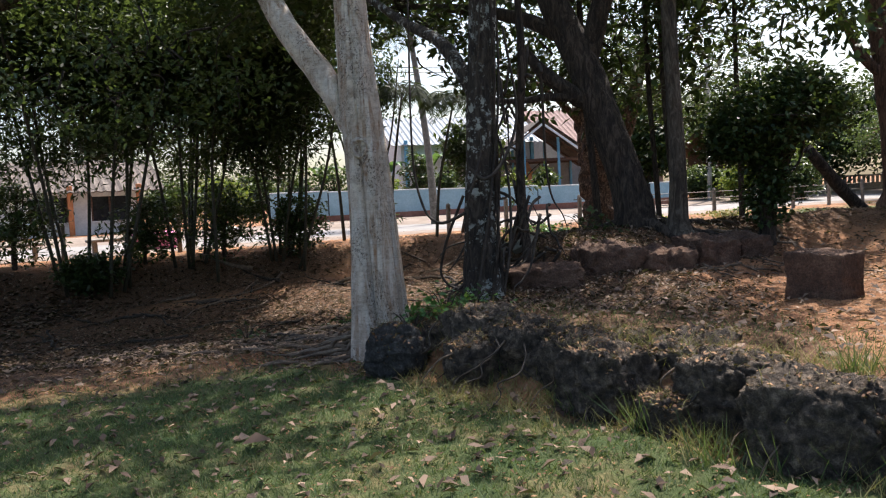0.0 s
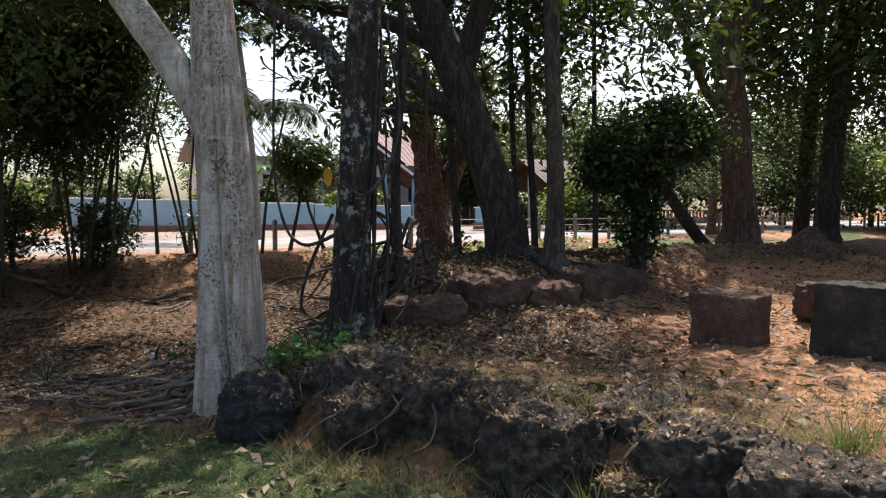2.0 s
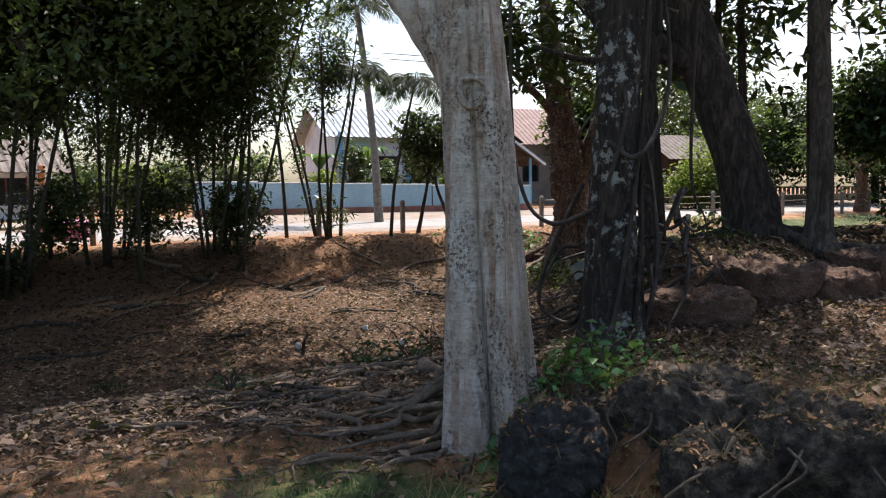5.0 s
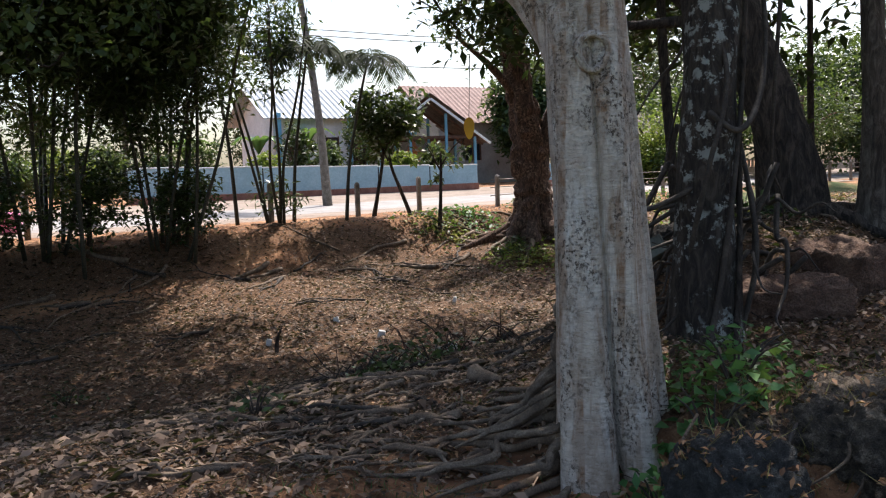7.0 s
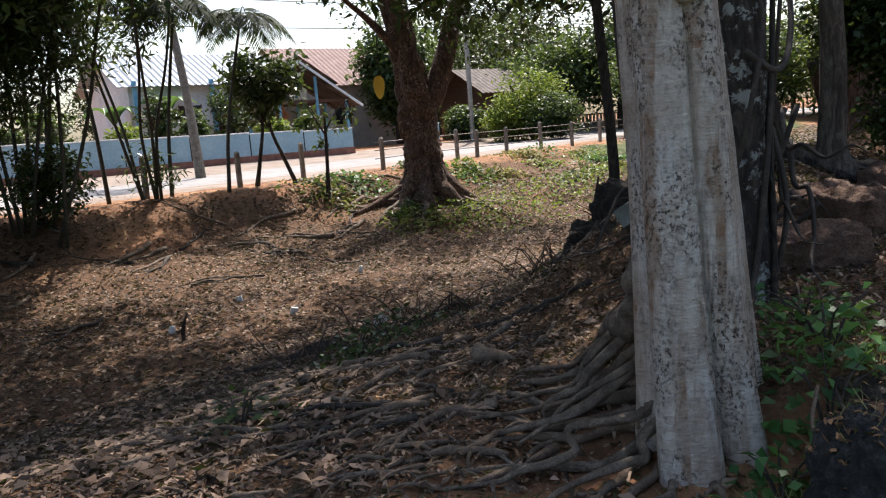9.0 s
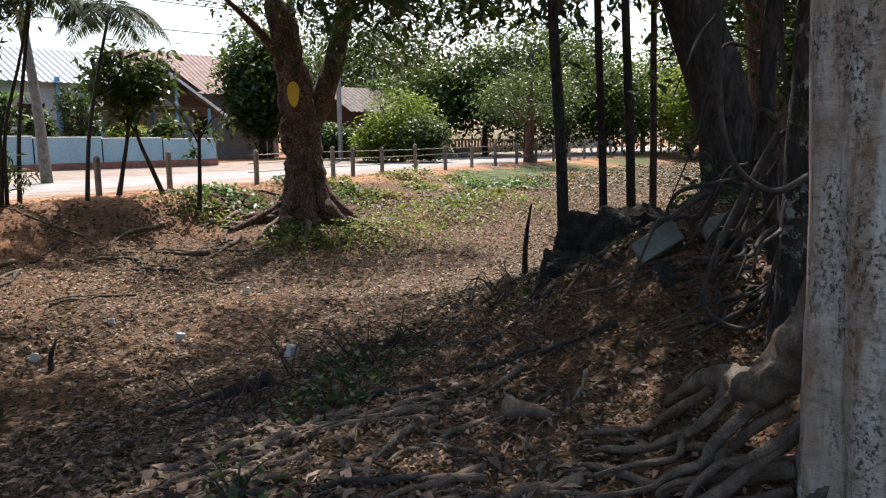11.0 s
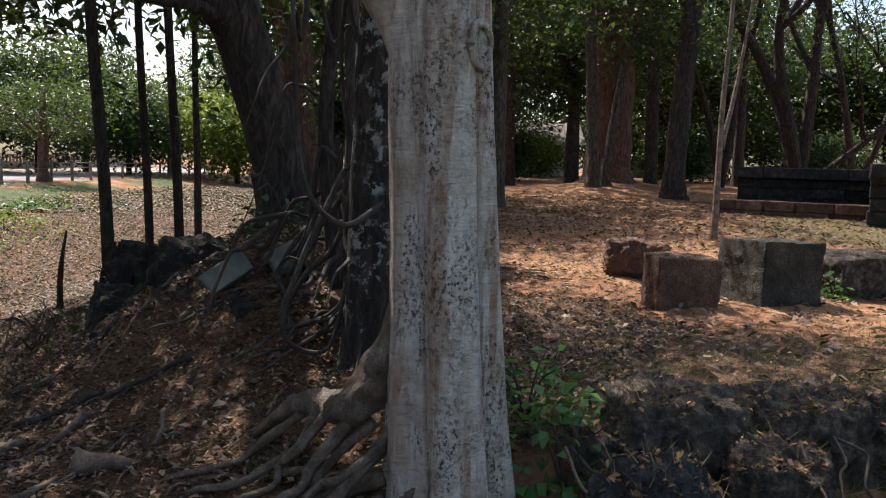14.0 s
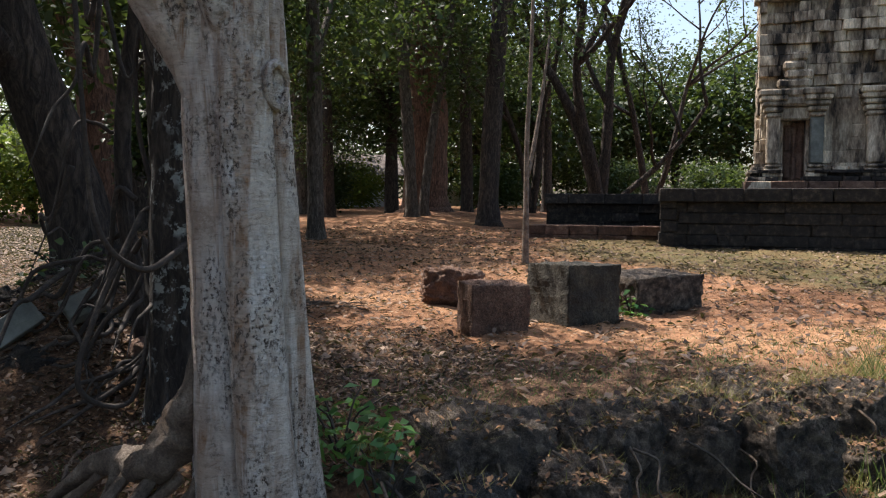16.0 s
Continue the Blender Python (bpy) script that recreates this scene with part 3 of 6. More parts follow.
def tree(name, base, trunk, radii, bark, label, limbs=(), crowns=(), leaf=M_LEAF_MID, group="", sink=0.25, seg=14, lobes=0, lobe=0.0, twigs=True, rough=0.12, steps=6):
    """trunk: points relative to the base; limbs: (points, radii); crowns: (centre, radii, clumps, leaves, clump size, leaf length, width)."""
    x, y = base
    z = gz(x, y)
    top = empty(name, (x, y, z - 0.02), label, "tree", group)
    pts = [(trunk[0][0], trunk[0][1], -sink)] + list(trunk)
    tube_part("trunk", pts, [radii[0] * 1.12] + list(radii), bark, top, seg=seg, rough=rough, lobes=lobes, lobe=lobe, seed=x, steps=steps, lobe_end=0.25 if steps > 6 else 0.0)
    for pl, rl in limbs:
        tube_part("limb", pl, rl, bark, top, seg=9, rough=0.15, seed=y)
    tips = [np.array(p[-1]) for p, _ in limbs] or [np.array(trunk[-1])]
    for c, r, n, per, size, ln, wd in crowns:
        cs, p = clumps(RNG, c, r, n, per, size)
        quads("crown", leaf_quads(RNG, p, ln, wd, 0.45), leaf, top)
        if twigs:
            some = []
            for q in cs[::3]:
                a = min(tips, key=lambda u: np.linalg.norm(u - q))
                if np.linalg.norm(a - q) > 1.6:
                    a = q + RNG.normal(size=3) * 0.3 + np.array((0, 0, 0.35))
                m = (a + q) / 2 + RNG.normal(size=3) * 0.12
                some.append(tube([a, m, q], [0.022, 0.012, 0.005], seg=4, steps=3))
            tagged(link_mesh("twig", *joined(some), bark, top), kind="stuff")
    return top


# pale-barked tree at the corner of the terrace
wz = gz(-1.42, 7.82)
white = empty("pale_tree", (-1.42, 7.80, wz), "pale grey-white smooth-barked tree with flaring roots", "tree")


def fluted_trunk(parent, path, material, seg=120, rows=130):
    """A trunk with vertical ribs and furrows that deepen to the foot; path: (x, y, z, radius)."""
    q = smooth_path(path, 12)
    zs = np.linspace(0, len(q) - 1, rows)
    q = np.stack([np.interp(zs, np.arange(len(q)), q[:, k_]) for k_ in range(4)], 1)
    v, f = [], []
    for i, (cx, cy, cz, r) in enumerate(q):
        deep = 0.065 + 0.21 * math.exp(-max(cz, 0) / 0.75)
        for k_ in range(seg):
            a = 2 * math.pi * k_ / seg
            w = a + 0.16 * math.sin(cz * 1.1 + 0.5)
            rib = 0.55 * math.cos(3 * w + 0.6) + 0.5 * math.cos(5 * w - 0.9) + 0.3 * math.cos(8 * w + 2.0 + 0.25 * math.sin(cz * 2.0))
            cut = -0.9 * math.exp(-((math.sin(2.5 * w + 0.75 + 0.1 * math.sin(cz * 1.7))) / 0.13) ** 2)
            n_ = noise.noise(Vector((math.cos(a) * 1.6, math.sin(a) * 1.6, cz * 1.3))) * 0.05 + noise.noise(Vector((math.cos(a) * 5, math.sin(a) * 5, cz * 6))) * 0.014
            rr = r * (1 + deep * (rib + 1.5 * cut) + n_)
            v.append((cx + rr * math.cos(a), cy + rr * math.sin(a), cz))
    for i in range(rows - 1):
        for k_ in range(seg):
            a, b = i * seg + k_, i * seg + (k_ + 1) % seg
            f.append((a, b, b + seg, a + seg))
    link_mesh("trunk", v, f, material, parent)


fluted_trunk(white, [(0.1, -0.04, -0.35, 0.27), (0.09, -0.035, 0.05, 0.232), (0.075, -0.025, 0.45, 0.212), (0.055, -0.01, 1.0, 0.192), (0.02, 0.0, 1.6, 0.178), (-0.03, 0.0, 2.3, 0.156), (-0.07, 0.02, 3.2, 0.13), (-0.1, 0.04, 4.6, 0.12), (-0.12, 0.05, 6.5, 0.09)], M_PALE)
tube_part("limb", [(0.0, 0.02, 1.25), (-0.03, 0.05, 1.6), (-0.15, 0.15, 1.95), (-0.38, 0.25, 2.32), (-0.78, 0.37, 2.9), (-1.1, 0.55, 3.6), (-1.6, 0.8, 4.8)], [0.05, 0.09, 0.118, 0.12, 0.112, 0.092, 0.06], M_PALE, white, seg=30, steps=10, rough=0.1)
tube_part("limb", [(-0.05, -0.05, 1.72), (-0.17, -0.05, 1.95), (-0.22, -0.03, 2.18), (-0.23, -0.02, 2.28)], [0.05, 0.06, 0.05, 0.035], M_PALE, white, "short broken branch stub", seg=12, rough=0.1)
tube_part("limb", [(-0.08, 0.04, 4.0), (0.5, 0.2, 4.9), (1.2, 0.3, 5.8)], [0.08, 0.06, 0.03], M_PALE, white, seg=9)
ring = [(0.062 * math.cos(a) * (1 + 0.1 * math.sin(3 * a)), -0.172, 1.66 + 0.072 * math.sin(a)) for a in np.linspace(0, 2 * math.pi, 15)]
tube_part("scar_ring", ring, [0.013, 0.018, 0.013], M_PALE, white, "round healed branch scar", seg=6, steps=2)
# the wide upper crown is unseen, positioned to dapple lawn and stones
for c, r, n, per, s, ln, w in (((-1.4, 0.8, 5.2), (1.8, 1.6, 1.1), 90, 22, 0.22, 0.13, 0.07), ((-1.6, 1.2, 6.6), (3.6, 3.4, 1.2), 150, 22, 0.3, 0.15, 0.08)):
    cs, p = clumps(RNG, c, r, n, per, s)
    quads("crown", leaf_quads(RNG, p, ln, w, 0.5), M_LEAF_MID, white)
# buttress and snaking surface roots
def ground_root(start, heading, length, r0, seed, wander=0.5, lift=0.6, n=9):
    rs = random.Random(seed)
    x, y = start
    h = math.radians(heading)
    pts = []
    for i in range(n):
        u = i / (n - 1)
        pts.append((x, y, gz(x, y) + r0 * lift * (1 - u) + 0.012 * math.sin(i * 2.1 + seed) - 0.012 * u))
        h += rs.uniform(-wander, wander) * 0.55
        x, y = x + math.cos(h) * length / n, y + math.sin(h) * length / n
    return tube(pts, [r0, r0 * 0.8, r0 * 0.55, r0 * 0.4, r0 * 0.15], seg=8, steps=4, rough=0.25, seed=seed)


def local(vf, at):
    return [np.array(v) - np.array(at) for v in vf[0]], vf[1]


def gnarled(start, heading, length, r0, seed, depth=1):
    """A half-buried, kinked root that dips in and out of the soil and forks."""
    rs = random.Random(seed)
    x, y = start
    h, n = math.radians(heading), 12
    pts, rr, out = [], [], []
    for i in range(n):
        u = i / (n - 1)
        r = r0 * (1 - 0.8 * u) * rs.uniform(0.75, 1.25)
        pts.append((x, y, gz(x, y) + r * 0.55 + 0.012 + 0.016 * math.sin(i * 1.3 + seed) * (u > 0.25) - 0.012 * u))
        rr.append(r)
        if depth and i in (3, 5, 8):
            out.append(gnarled((x, y), math.degrees(h) + rs.choice((-1, 1)) * rs.uniform(25, 55), length * rs.uniform(0.3, 0.55), r * 0.7, seed * 3 + i, depth - 1))
        h += rs.uniform(-0.55, 0.55)
        h += 0.35 * (math.radians(heading) - h)
        x, y = x + math.cos(h) * length / n, y + math.sin(h) * length / n
    out.append(tube(pts, rr, seg=8, steps=4, rough=0.5, seed=seed % 97, flat=0.85))
    return joined(out)


W = (-1.42, 7.80, wz)
for i, (a, ln, r) in enumerate(((112, 1.5, 0.05), (132, 1.7, 0.04), (150, 1.4, 0.046), (170, 1.8, 0.036), (188, 1.3, 0.044), (208, 1.4, 0.032), (232, 0.9, 0.036), (98, 1.1, 0.045), (262, 0.5, 0.036))):
    c_ = math.radians(a)
    vf = gnarled((W[0] + 0.06 + 0.19 * math.cos(c_), W[1] + 0.19 * math.sin(c_)), a, ln, r * 0.6, 20 + i)
    link_mesh("root", *local(vf, W), M_ROOT if i % 3 else M_KNEE, white)

# flaring knee root and its fingers
KNEE = (([(0.06, 0.02, 0.95), (0.03, 0.10, 0.66), (0.0, 0.22, 0.44), (0.0, 0.36, 0.31), (0.05, 0.52, 0.27), (0.12, 0.72, 0.2), (0.14, 1.0, 0.0)], [0.075, 0.105, 0.095, 0.07, 0.058, 0.042, 0.015], M_KNEE),
        ([(0.05, -0.02, 0.7), (0.0, 0.06, 0.42), (-0.05, 0.14, 0.24), (-0.14, 0.22, 0.13), (-0.32, 0.26, 0.05), (-0.6, 0.42, 0.0)], [0.04, 0.042, 0.03, 0.024, 0.02, 0.01], M_KNEE),
        ([(-0.06, 0.15, 0.22), (-0.16, 0.3, 0.12), (-0.24, 0.36, 0.04), (-0.5, 0.3, 0.0)], [0.03, 0.028, 0.024, 0.01], M_KNEE),
        ([(0.02, 0.46, 0.28), (-0.06, 0.54, 0.14), (-0.18, 0.66, 0.05), (-0.46, 0.74, 0.0)], [0.045, 0.034, 0.026, 0.012], M_KNEE),
        ([(0.06, 0.56, 0.26), (-0.03, 0.68, 0.12), (-0.16, 0.82, 0.04), (-0.4, 0.95, -0.01)], [0.045, 0.032, 0.026, 0.012], M_KNEE),
        ([(0.0, 0.34, 0.28), (-0.1, 0.42, 0.14), (-0.24, 0.5, 0.05), (-0.6, 0.6, 0.0)], [0.045, 0.034, 0.026, 0.012], M_KNEE),
        ([(0.02, 0.26, 0.26), (-0.08, 0.33, 0.13), (-0.2, 0.42, 0.05), (-0.42, 0.5, 0.0)], [0.04, 0.032, 0.024, 0.012], M_ROOT),
        ([(0.1, 0.66, 0.2), (0.06, 0.82, 0.1), (-0.06, 1.0, 0.02), (-0.3, 1.2, -0.01)], [0.035, 0.03, 0.022, 0.01], M_ROOT),
        ([(0.0, 0.0, 0.26), (-0.13, 0.04, 0.1), (-0.32, 0.1, 0.03), (-0.6, 0.02, 0.0), (-0.95, 0.12, 0.0)], [0.05, 0.04, 0.034, 0.028, 0.01], M_KNEE),
        ([(0.06, -0.06, 0.1), (-0.10, -0.1, 0.03), (-0.32, -0.1, 0.0), (-0.75, -0.26, -0.01)], [0.045, 0.036, 0.03, 0.01], M_KNEE))
for i, (pts, rr, bk) in enumerate(KNEE):
    kr = random.Random(40 + i)
    way = []
    for k, (x, y, z) in enumerate(pts):
        z += max(-0.25, gz(W[0] + x, W[1] + y) - wz) * min(1.0, math.hypot(x, y))
        j = 0.0 if k == 0 else (0.075 if i > 1 else 0.015)
        way.append((x + kr.uniform(-j, j), y + kr.uniform(-j, j), z))
        if k + 1 < len(pts) and k and i > 1:       # kinks between the main bends
            nx, ny, nz = pts[k + 1]
            nz += max(-0.25, gz(W[0] + nx, W[1] + ny) - wz) * min(1.0, math.hypot(nx, ny))
            way.append(((x + nx) / 2 + kr.uniform(-0.05, 0.05), (y + ny) / 2 + kr.uniform(-0.05, 0.05), (z + nz) / 2 + kr.uniform(-0.03, 0.015)))
    size = 1.0 if i < 2 else kr.uniform(0.36, 0.66)
    tube_part("buttress", way, [g * size for g in rr], bk, white, seg=14, steps=6, rough=0.55, seed=3 + i)

# lichen-spotted tree hung with lianas
lich = tree("lichen_tree", (-0.52, 8.72), [(0, 0, 0.0), (0.0, 0, 0.5), (0.03, 0, 1.2), (0.1, 0.02, 2.4), (0.14, 0.02, 3.6), (0.16, 0.05, 5.5)], [0.20, 0.165, 0.15, 0.14, 0.125, 0.09], M_LICHEN,
            "dark trunk spotted with pale lichen, hung with lianas", [([(0.05, 0, 1.9), (-0.3, 0.3, 2.5), (-0.8, 0.9, 2.9), (-1.6, 1.6, 3.6)], [0.08, 0.07, 0.05, 0.03])],
            [((0.2, 0.6, 5.4), (2.2, 2.0, 1.1), 60, 22, 0.25, 0.14, 0.075)], M_LEAF_DARK, lobes=4, lobe=0.15, seg=24)
for i in range(4):                       # lianas wound round and hanging from it
    rs = random.Random(100 + i)
    a, r = rs.uniform(0, 6.28), rs.uniform(0.15, 0.24)
    pts = []
    for k in range(8):
        u = k / 7
        pts.append((0.12 * u + r * math.cos(a + k * rs.uniform(0.1, 0.5)) * (1 + 0.5 * math.sin(k)), r * math.sin(a + k * 0.35) + 0.1 * math.sin(k * 1.7 + i), -0.05 + 3.4 * u))
    tube_part("liana", pts, [0.018, 0.014, 0.010, 0.013], M_VINE, lich, seg=6, rough=0.2, seed=i)
for i in range(40):                       # tangle of prop roots on its far side
    rs = random.Random(200 + i)
    x, y, z = rs.uniform(0.1, 0.8), rs.uniform(0.1, 1.0), rs.uniform(0.2, 1.0) if i < 34 else rs.uniform(1.0, 2.6)
    pts, h = [], rs.uniform(2.0, 4.2)
    for k in range(7):
        pts.append((x, y, z))
        h += rs.uniform(-0.55, 0.55)
        x, y = x + 0.12 * math.cos(h), y + 0.12 * math.sin(h)
        z = max(gz(-0.52 + x, 8.72 + y) - gz(-0.52, 8.72) + 0.01, z * rs.uniform(0.62, 1.12) - 0.02)
    tube_part("prop_root", pts, [0.017, 0.014, 0.010, 0.003], M_VINE, lich, seg=7, steps=5, rough=0.25, seed=i)
for i, (x, y, l, h, r) in enumerate(((0.45, 0.6, -0.08, 3.8, 0.045),)):
    zb = gz(-0.52 + x, 8.72 + y) - gz(-0.52, 8.72)
    tube_part("stem", [(x, y, zb - 0.1), (x + l * 0.6, y + 0.1, zb + h * 0.3), (x - l * 0.2, y, zb + h * 0.6), (x + l, y, zb + h)], [r * 1.2, r, r * 0.9, r * 0.7], M_DARKBARK, lich, "dark secondary stem", seg=10, rough=0.2, seed=i)
tube_part("liana", [(0.05, -0.1, 0.95), (-0.2, -0.1, 0.8), (-0.4, -0.08, 0.76), (-0.55, 0.0, 0.95), (-0.62, 0.0, 1.5), (-0.6, 0.1, 3.0)], [0.018, 0.015, 0.012, 0.01], M_VINE, lich, seg=7, rough=0.2)
tube_part("liana", [(-0.15, 0.1, 1.0), (-0.35, 0.2, 0.55), (-0.42, 0.25, 0.2), (-0.2, 0.15, 0.1), (-0.1, 0.1, 0.5)], [0.016, 0.014, 0.012], M_VINE, lich, seg=6, rough=0.2)
tube_part("liana", [(-0.05, -0.2, 1.25), (0.1, -0.24, 1.15), (0.28, -0.1, 1.35), (0.4, 0.1, 1.8), (0.3, 0.1, 2.6)], [0.018, 0.016, 0.012], M_VINE, lich, seg=7, rough=0.2)

for i in range(3):                       # vines wound tightly round the trunk
    rs = random.Random(150 + i)
    a0, turn, pts = rs.uniform(0, 6.28), rs.uniform(-0.9, 0.9), []
    for k in range(13):
        u = k / 12
        r = np.interp(u * 4.2, [0, 0.5, 1.2, 2.4, 4.2], [0.20, 0.17, 0.155, 0.145, 0.12]) + 0.012
        pts.append((np.interp(u * 4.2, [0, 1.2, 2.4, 4.2], [0, 0.03, 0.1, 0.15]) + r * math.cos(a0 + turn * k * 0.5), r * math.sin(a0 + turn * k * 0.5), -0.05 + 4.2 * u))
    tube_part("liana", pts, [0.018, 0.013, 0.014, 0.010], M_VINE if i % 2 else M_DARKBARK, lich, seg=7, steps=4, rough=0.3, seed=i)

# big leaning tree on the ridge
lean = tree("leaning_tree", (1.25, 11.0), [(0, 0, 0), (-0.08, 0.02, 0.5), (-0.3, 0.1, 1.2), (-0.56, 0.2, 2.0), (-0.95, 0.3, 3.0), (-1.3, 0.4, 4.4), (-1.5, 0.5, 6.5)], [0.28, 0.225, 0.208, 0.2, 0.178, 0.15, 0.1], M_DARKBARK,
            "large leaning tree with deeply furrowed dark bark", [
                ([(-0.4, 0.18, 1.5), (-0.72, 0.12, 1.66), (-1.05, 0.05, 1.92), (-1.3, 0.05, 2.22)], [0.13, 0.11, 0.09, 0.06]),
                ([(-0.6, 0.15, 1.6), (-1.0, 0.0, 1.62), (-1.5, 0.0, 1.6), (-2.0, 0.1, 1.75)], [0.06, 0.05, 0.035, 0.015]),
                ([(-0.5, 0.2, 2.1), (-0.3, 0.1, 2.8), (0.1, 0.0, 3.6), (0.6, -0.2, 4.8)], [0.13, 0.12, 0.10, 0.06]),
                ([(-0.5, 0.3, 2.2), (-1.2, 1.2, 2.8), (-2.2, 2.4, 3.3), (-3.4, 3.6, 3.7)], [0.12, 0.1, 0.08, 0.04]),
                ([(-0.7, 0.3, 2.9), (-0.2, 1.2, 3.5), (0.8, 2.2, 4.0), (2.0, 3.2, 4.3)], [0.1, 0.08, 0.06, 0.03])],
            [((-1.2, 0.4, 4.8), (1.8, 1.6, 1.1), 45, 20, 0.3, 0.20, 0.085), ((1.0, -0.2, 4.2), (1.9, 1.6, 1.2), 42, 20, 0.3, 0.20, 0.085),
             # crowns 6.6 and 7.6 high are out of view, added for dappled shade
             ((-2.4, 2.8, 3.7), (2.2, 1.8, 0.9), 110, 20, 0.26, 0.19, 0.08), ((1.6, 3.0, 4.2), (2.6, 2.0, 1.1), 120, 20, 0.28, 0.19, 0.08), ((0.2, 0.6, 6.6), (3.4, 3.0, 1.3), 34, 20, 0.35, 0.2, 0.09),
             ((-0.6, 4.3, 2.5), (2.4, 1.4, 0.6), 95, 18, 0.22, 0.22, 0.09), ((2.0, 1.6, 2.9), (1.7, 1.5, 1.0), 70, 16, 0.24, 0.2, 0.085), ((0.5, 2.0, 2.3), (1.0, 1.2, 1.5), 16, 16, 0.22, 0.2, 0.085), ((-3.4, 4.2, 7.6), (4.6, 4.6, 1.3), 100, 130, 0.45, 0.2, 0.09)],
            M_LEAF_DARK, lobes=5, lobe=0.05, seg=30)
for i, (a, ln, r) in enumerate(((200, 1.4, 0.07), (300, 1.0, 0.08), (340, 1.5, 0.07), (20, 1.2, 0.06))):
    link_mesh("root", *local(ground_root((1.25 + 0.25 * math.cos(math.radians(a)), 11.0 + 0.25 * math.sin(math.radians(a))), a, ln, r, 60 + i), (1.25, 11.0, gz(1.25, 11.0) - 0.02)), M_DARKBARK, lean)

tree("slender_tree", (1.68, 10.62), [(0, 0, 0), (0.0, 0, 0.25), (0.01, 0, 1.0), (-0.03, 0.02, 2.2), (-0.06, 0, 3.6), (-0.05, 0, 6.0)], [0.20, 0.115, 0.095, 0.085, 0.075, 0.05], M_GREYBARK,
     "slender straight tree with patchy grey bark", [([(-0.04, 0, 3.0), (0.4, -0.2, 3.8), (0.9, -0.4, 4.6)], [0.04, 0.03, 0.015])],
     [((0.3, 0, 5.2), (1.6, 1.5, 1.2), 70, 20, 0.28, 0.17, 0.075)], M_LEAF_DARK)

# ball-clipped dark bush on a leafy stem
b = tree("clipped_bush", (2.82, 11.15), [(0, 0, 0), (0.02, 0, 0.5), (-0.02, 0, 1.1), (0, 0, 1.6)], [0.11, 0.09, 0.08, 0.06], M_DARKBARK, "dense dark shrub on a creeper-clad stem",
         [([(0, 0, 0.9), (0.35, 0.05, 1.3), (0.5, 0.1, 1.6)], [0.05, 0.04, 0.02])],
         [((-0.05, 0, 1.5), (0.6, 0.55, 0.42), 120, 44, 0.12, 0.085, 0.05), ((0.48, 0.1, 1.72), (0.52, 0.5, 0.38), 90, 44, 0.13, 0.085, 0.05), ((-0.42, -0.05, 1.3), (0.36, 0.34, 0.26), 44, 40, 0.11, 0.085, 0.05), ((0.02, 0, 0.78), (0.24, 0.22, 0.62), 64, 30, 0.09, 0.085, 0.05)], M_LEAF_DARK)
tube_part("leaning_pole", [(4.25, 14.0, gz(4.25, 14.0) + 1.15), (4.85, 14.5, gz(4.85, 14.5) + 0.62), (5.7, 15.2, gz(5.7, 15.2) - 0.08)], [0.085, 0.1, 0.115], M_DARKBARK, seg=12, rough=0.2)
tagged(bpy.data.objects["leaning_pole"], "dark fallen trunk propped against the ridge", "log")

# reddish tree by the mound further along the ridge
tree("reddish_tree", (6.2, 15.3), [(0, 0, 0), (0.0, 0, 0.4), (-0.1, 0, 1.4), (-0.2, 0.02, 2.6), (-0.34, 0.05, 4.0), (-0.4, 0.1, 7.0)], [0.46, 0.33, 0.28, 0.26, 0.22, 0.12], M_REDBARK,
     "tall reddish-brown trunk with hanging creepers", [([(-0.15, 0, 2.2), (-0.7, -0.1, 2.7), (-1.2, -0.2, 3.8)], [0.1, 0.08, 0.05]), ([(-0.3, 0, 3.6), (0.6, 0, 4.6), (1.6, -0.2, 5.6)], [0.1, 0.07, 0.04])],
     [((-1.0, 0, 4.6), (1.6, 1.6, 1.3), 80, 22, 0.3, 0.11, 0.05), ((1.6, 0, 5.4), (2.4, 2.2, 1.8), 150, 24, 0.32, 0.11, 0.05)], M_LEAF_MID, lobes=5, lobe=0.12)

# big forked tree with torn reddish bark on the road bank
tree("forked_tree", (2.15, 27.3), [(0, 0, 0), (0, 0, 0.5), (-0.05, 0, 1.4), (-0.12, 0, 2.6), (-0.3, 0, 3.8), (-0.55, 0, 5.5), (-0.9, 0, 8)], [1.0, 0.6, 0.52, 0.50, 0.40, 0.32, 0.16], M_TORN,
     "big forked tree with torn reddish bark and spreading roots", [([(0.05, 0, 2.3), (0.55, 0.1, 3.2), (1.0, 0.2, 4.4), (1.6, 0.2, 6.5)], [0.36, 0.33, 0.28, 0.15]), ([(-0.3, 0, 3.8), (-1.2, -0.4, 4.8), (-2.2, -0.8, 5.6)], [0.14, 0.1, 0.05])],
     # last crown hangs detached and out of view, added to shade the moat
     [((-0.6, 0, 6.6), (2.6, 2.4, 1.5), 130, 22, 0.35, 0.2, 0.09), ((2.4, -0.5, 5.4), (2.6, 2.2, 1.6), 150, 22, 0.35, 0.2, 0.09), ((-4.0, -6.8, 8.4), (9.0, 5.0, 1.5), 170, 130, 0.5, 0.21, 0.1)], M_LEAF_DARK, lobes=6, lobe=0.3, seg=64, rough=0.3, steps=14)

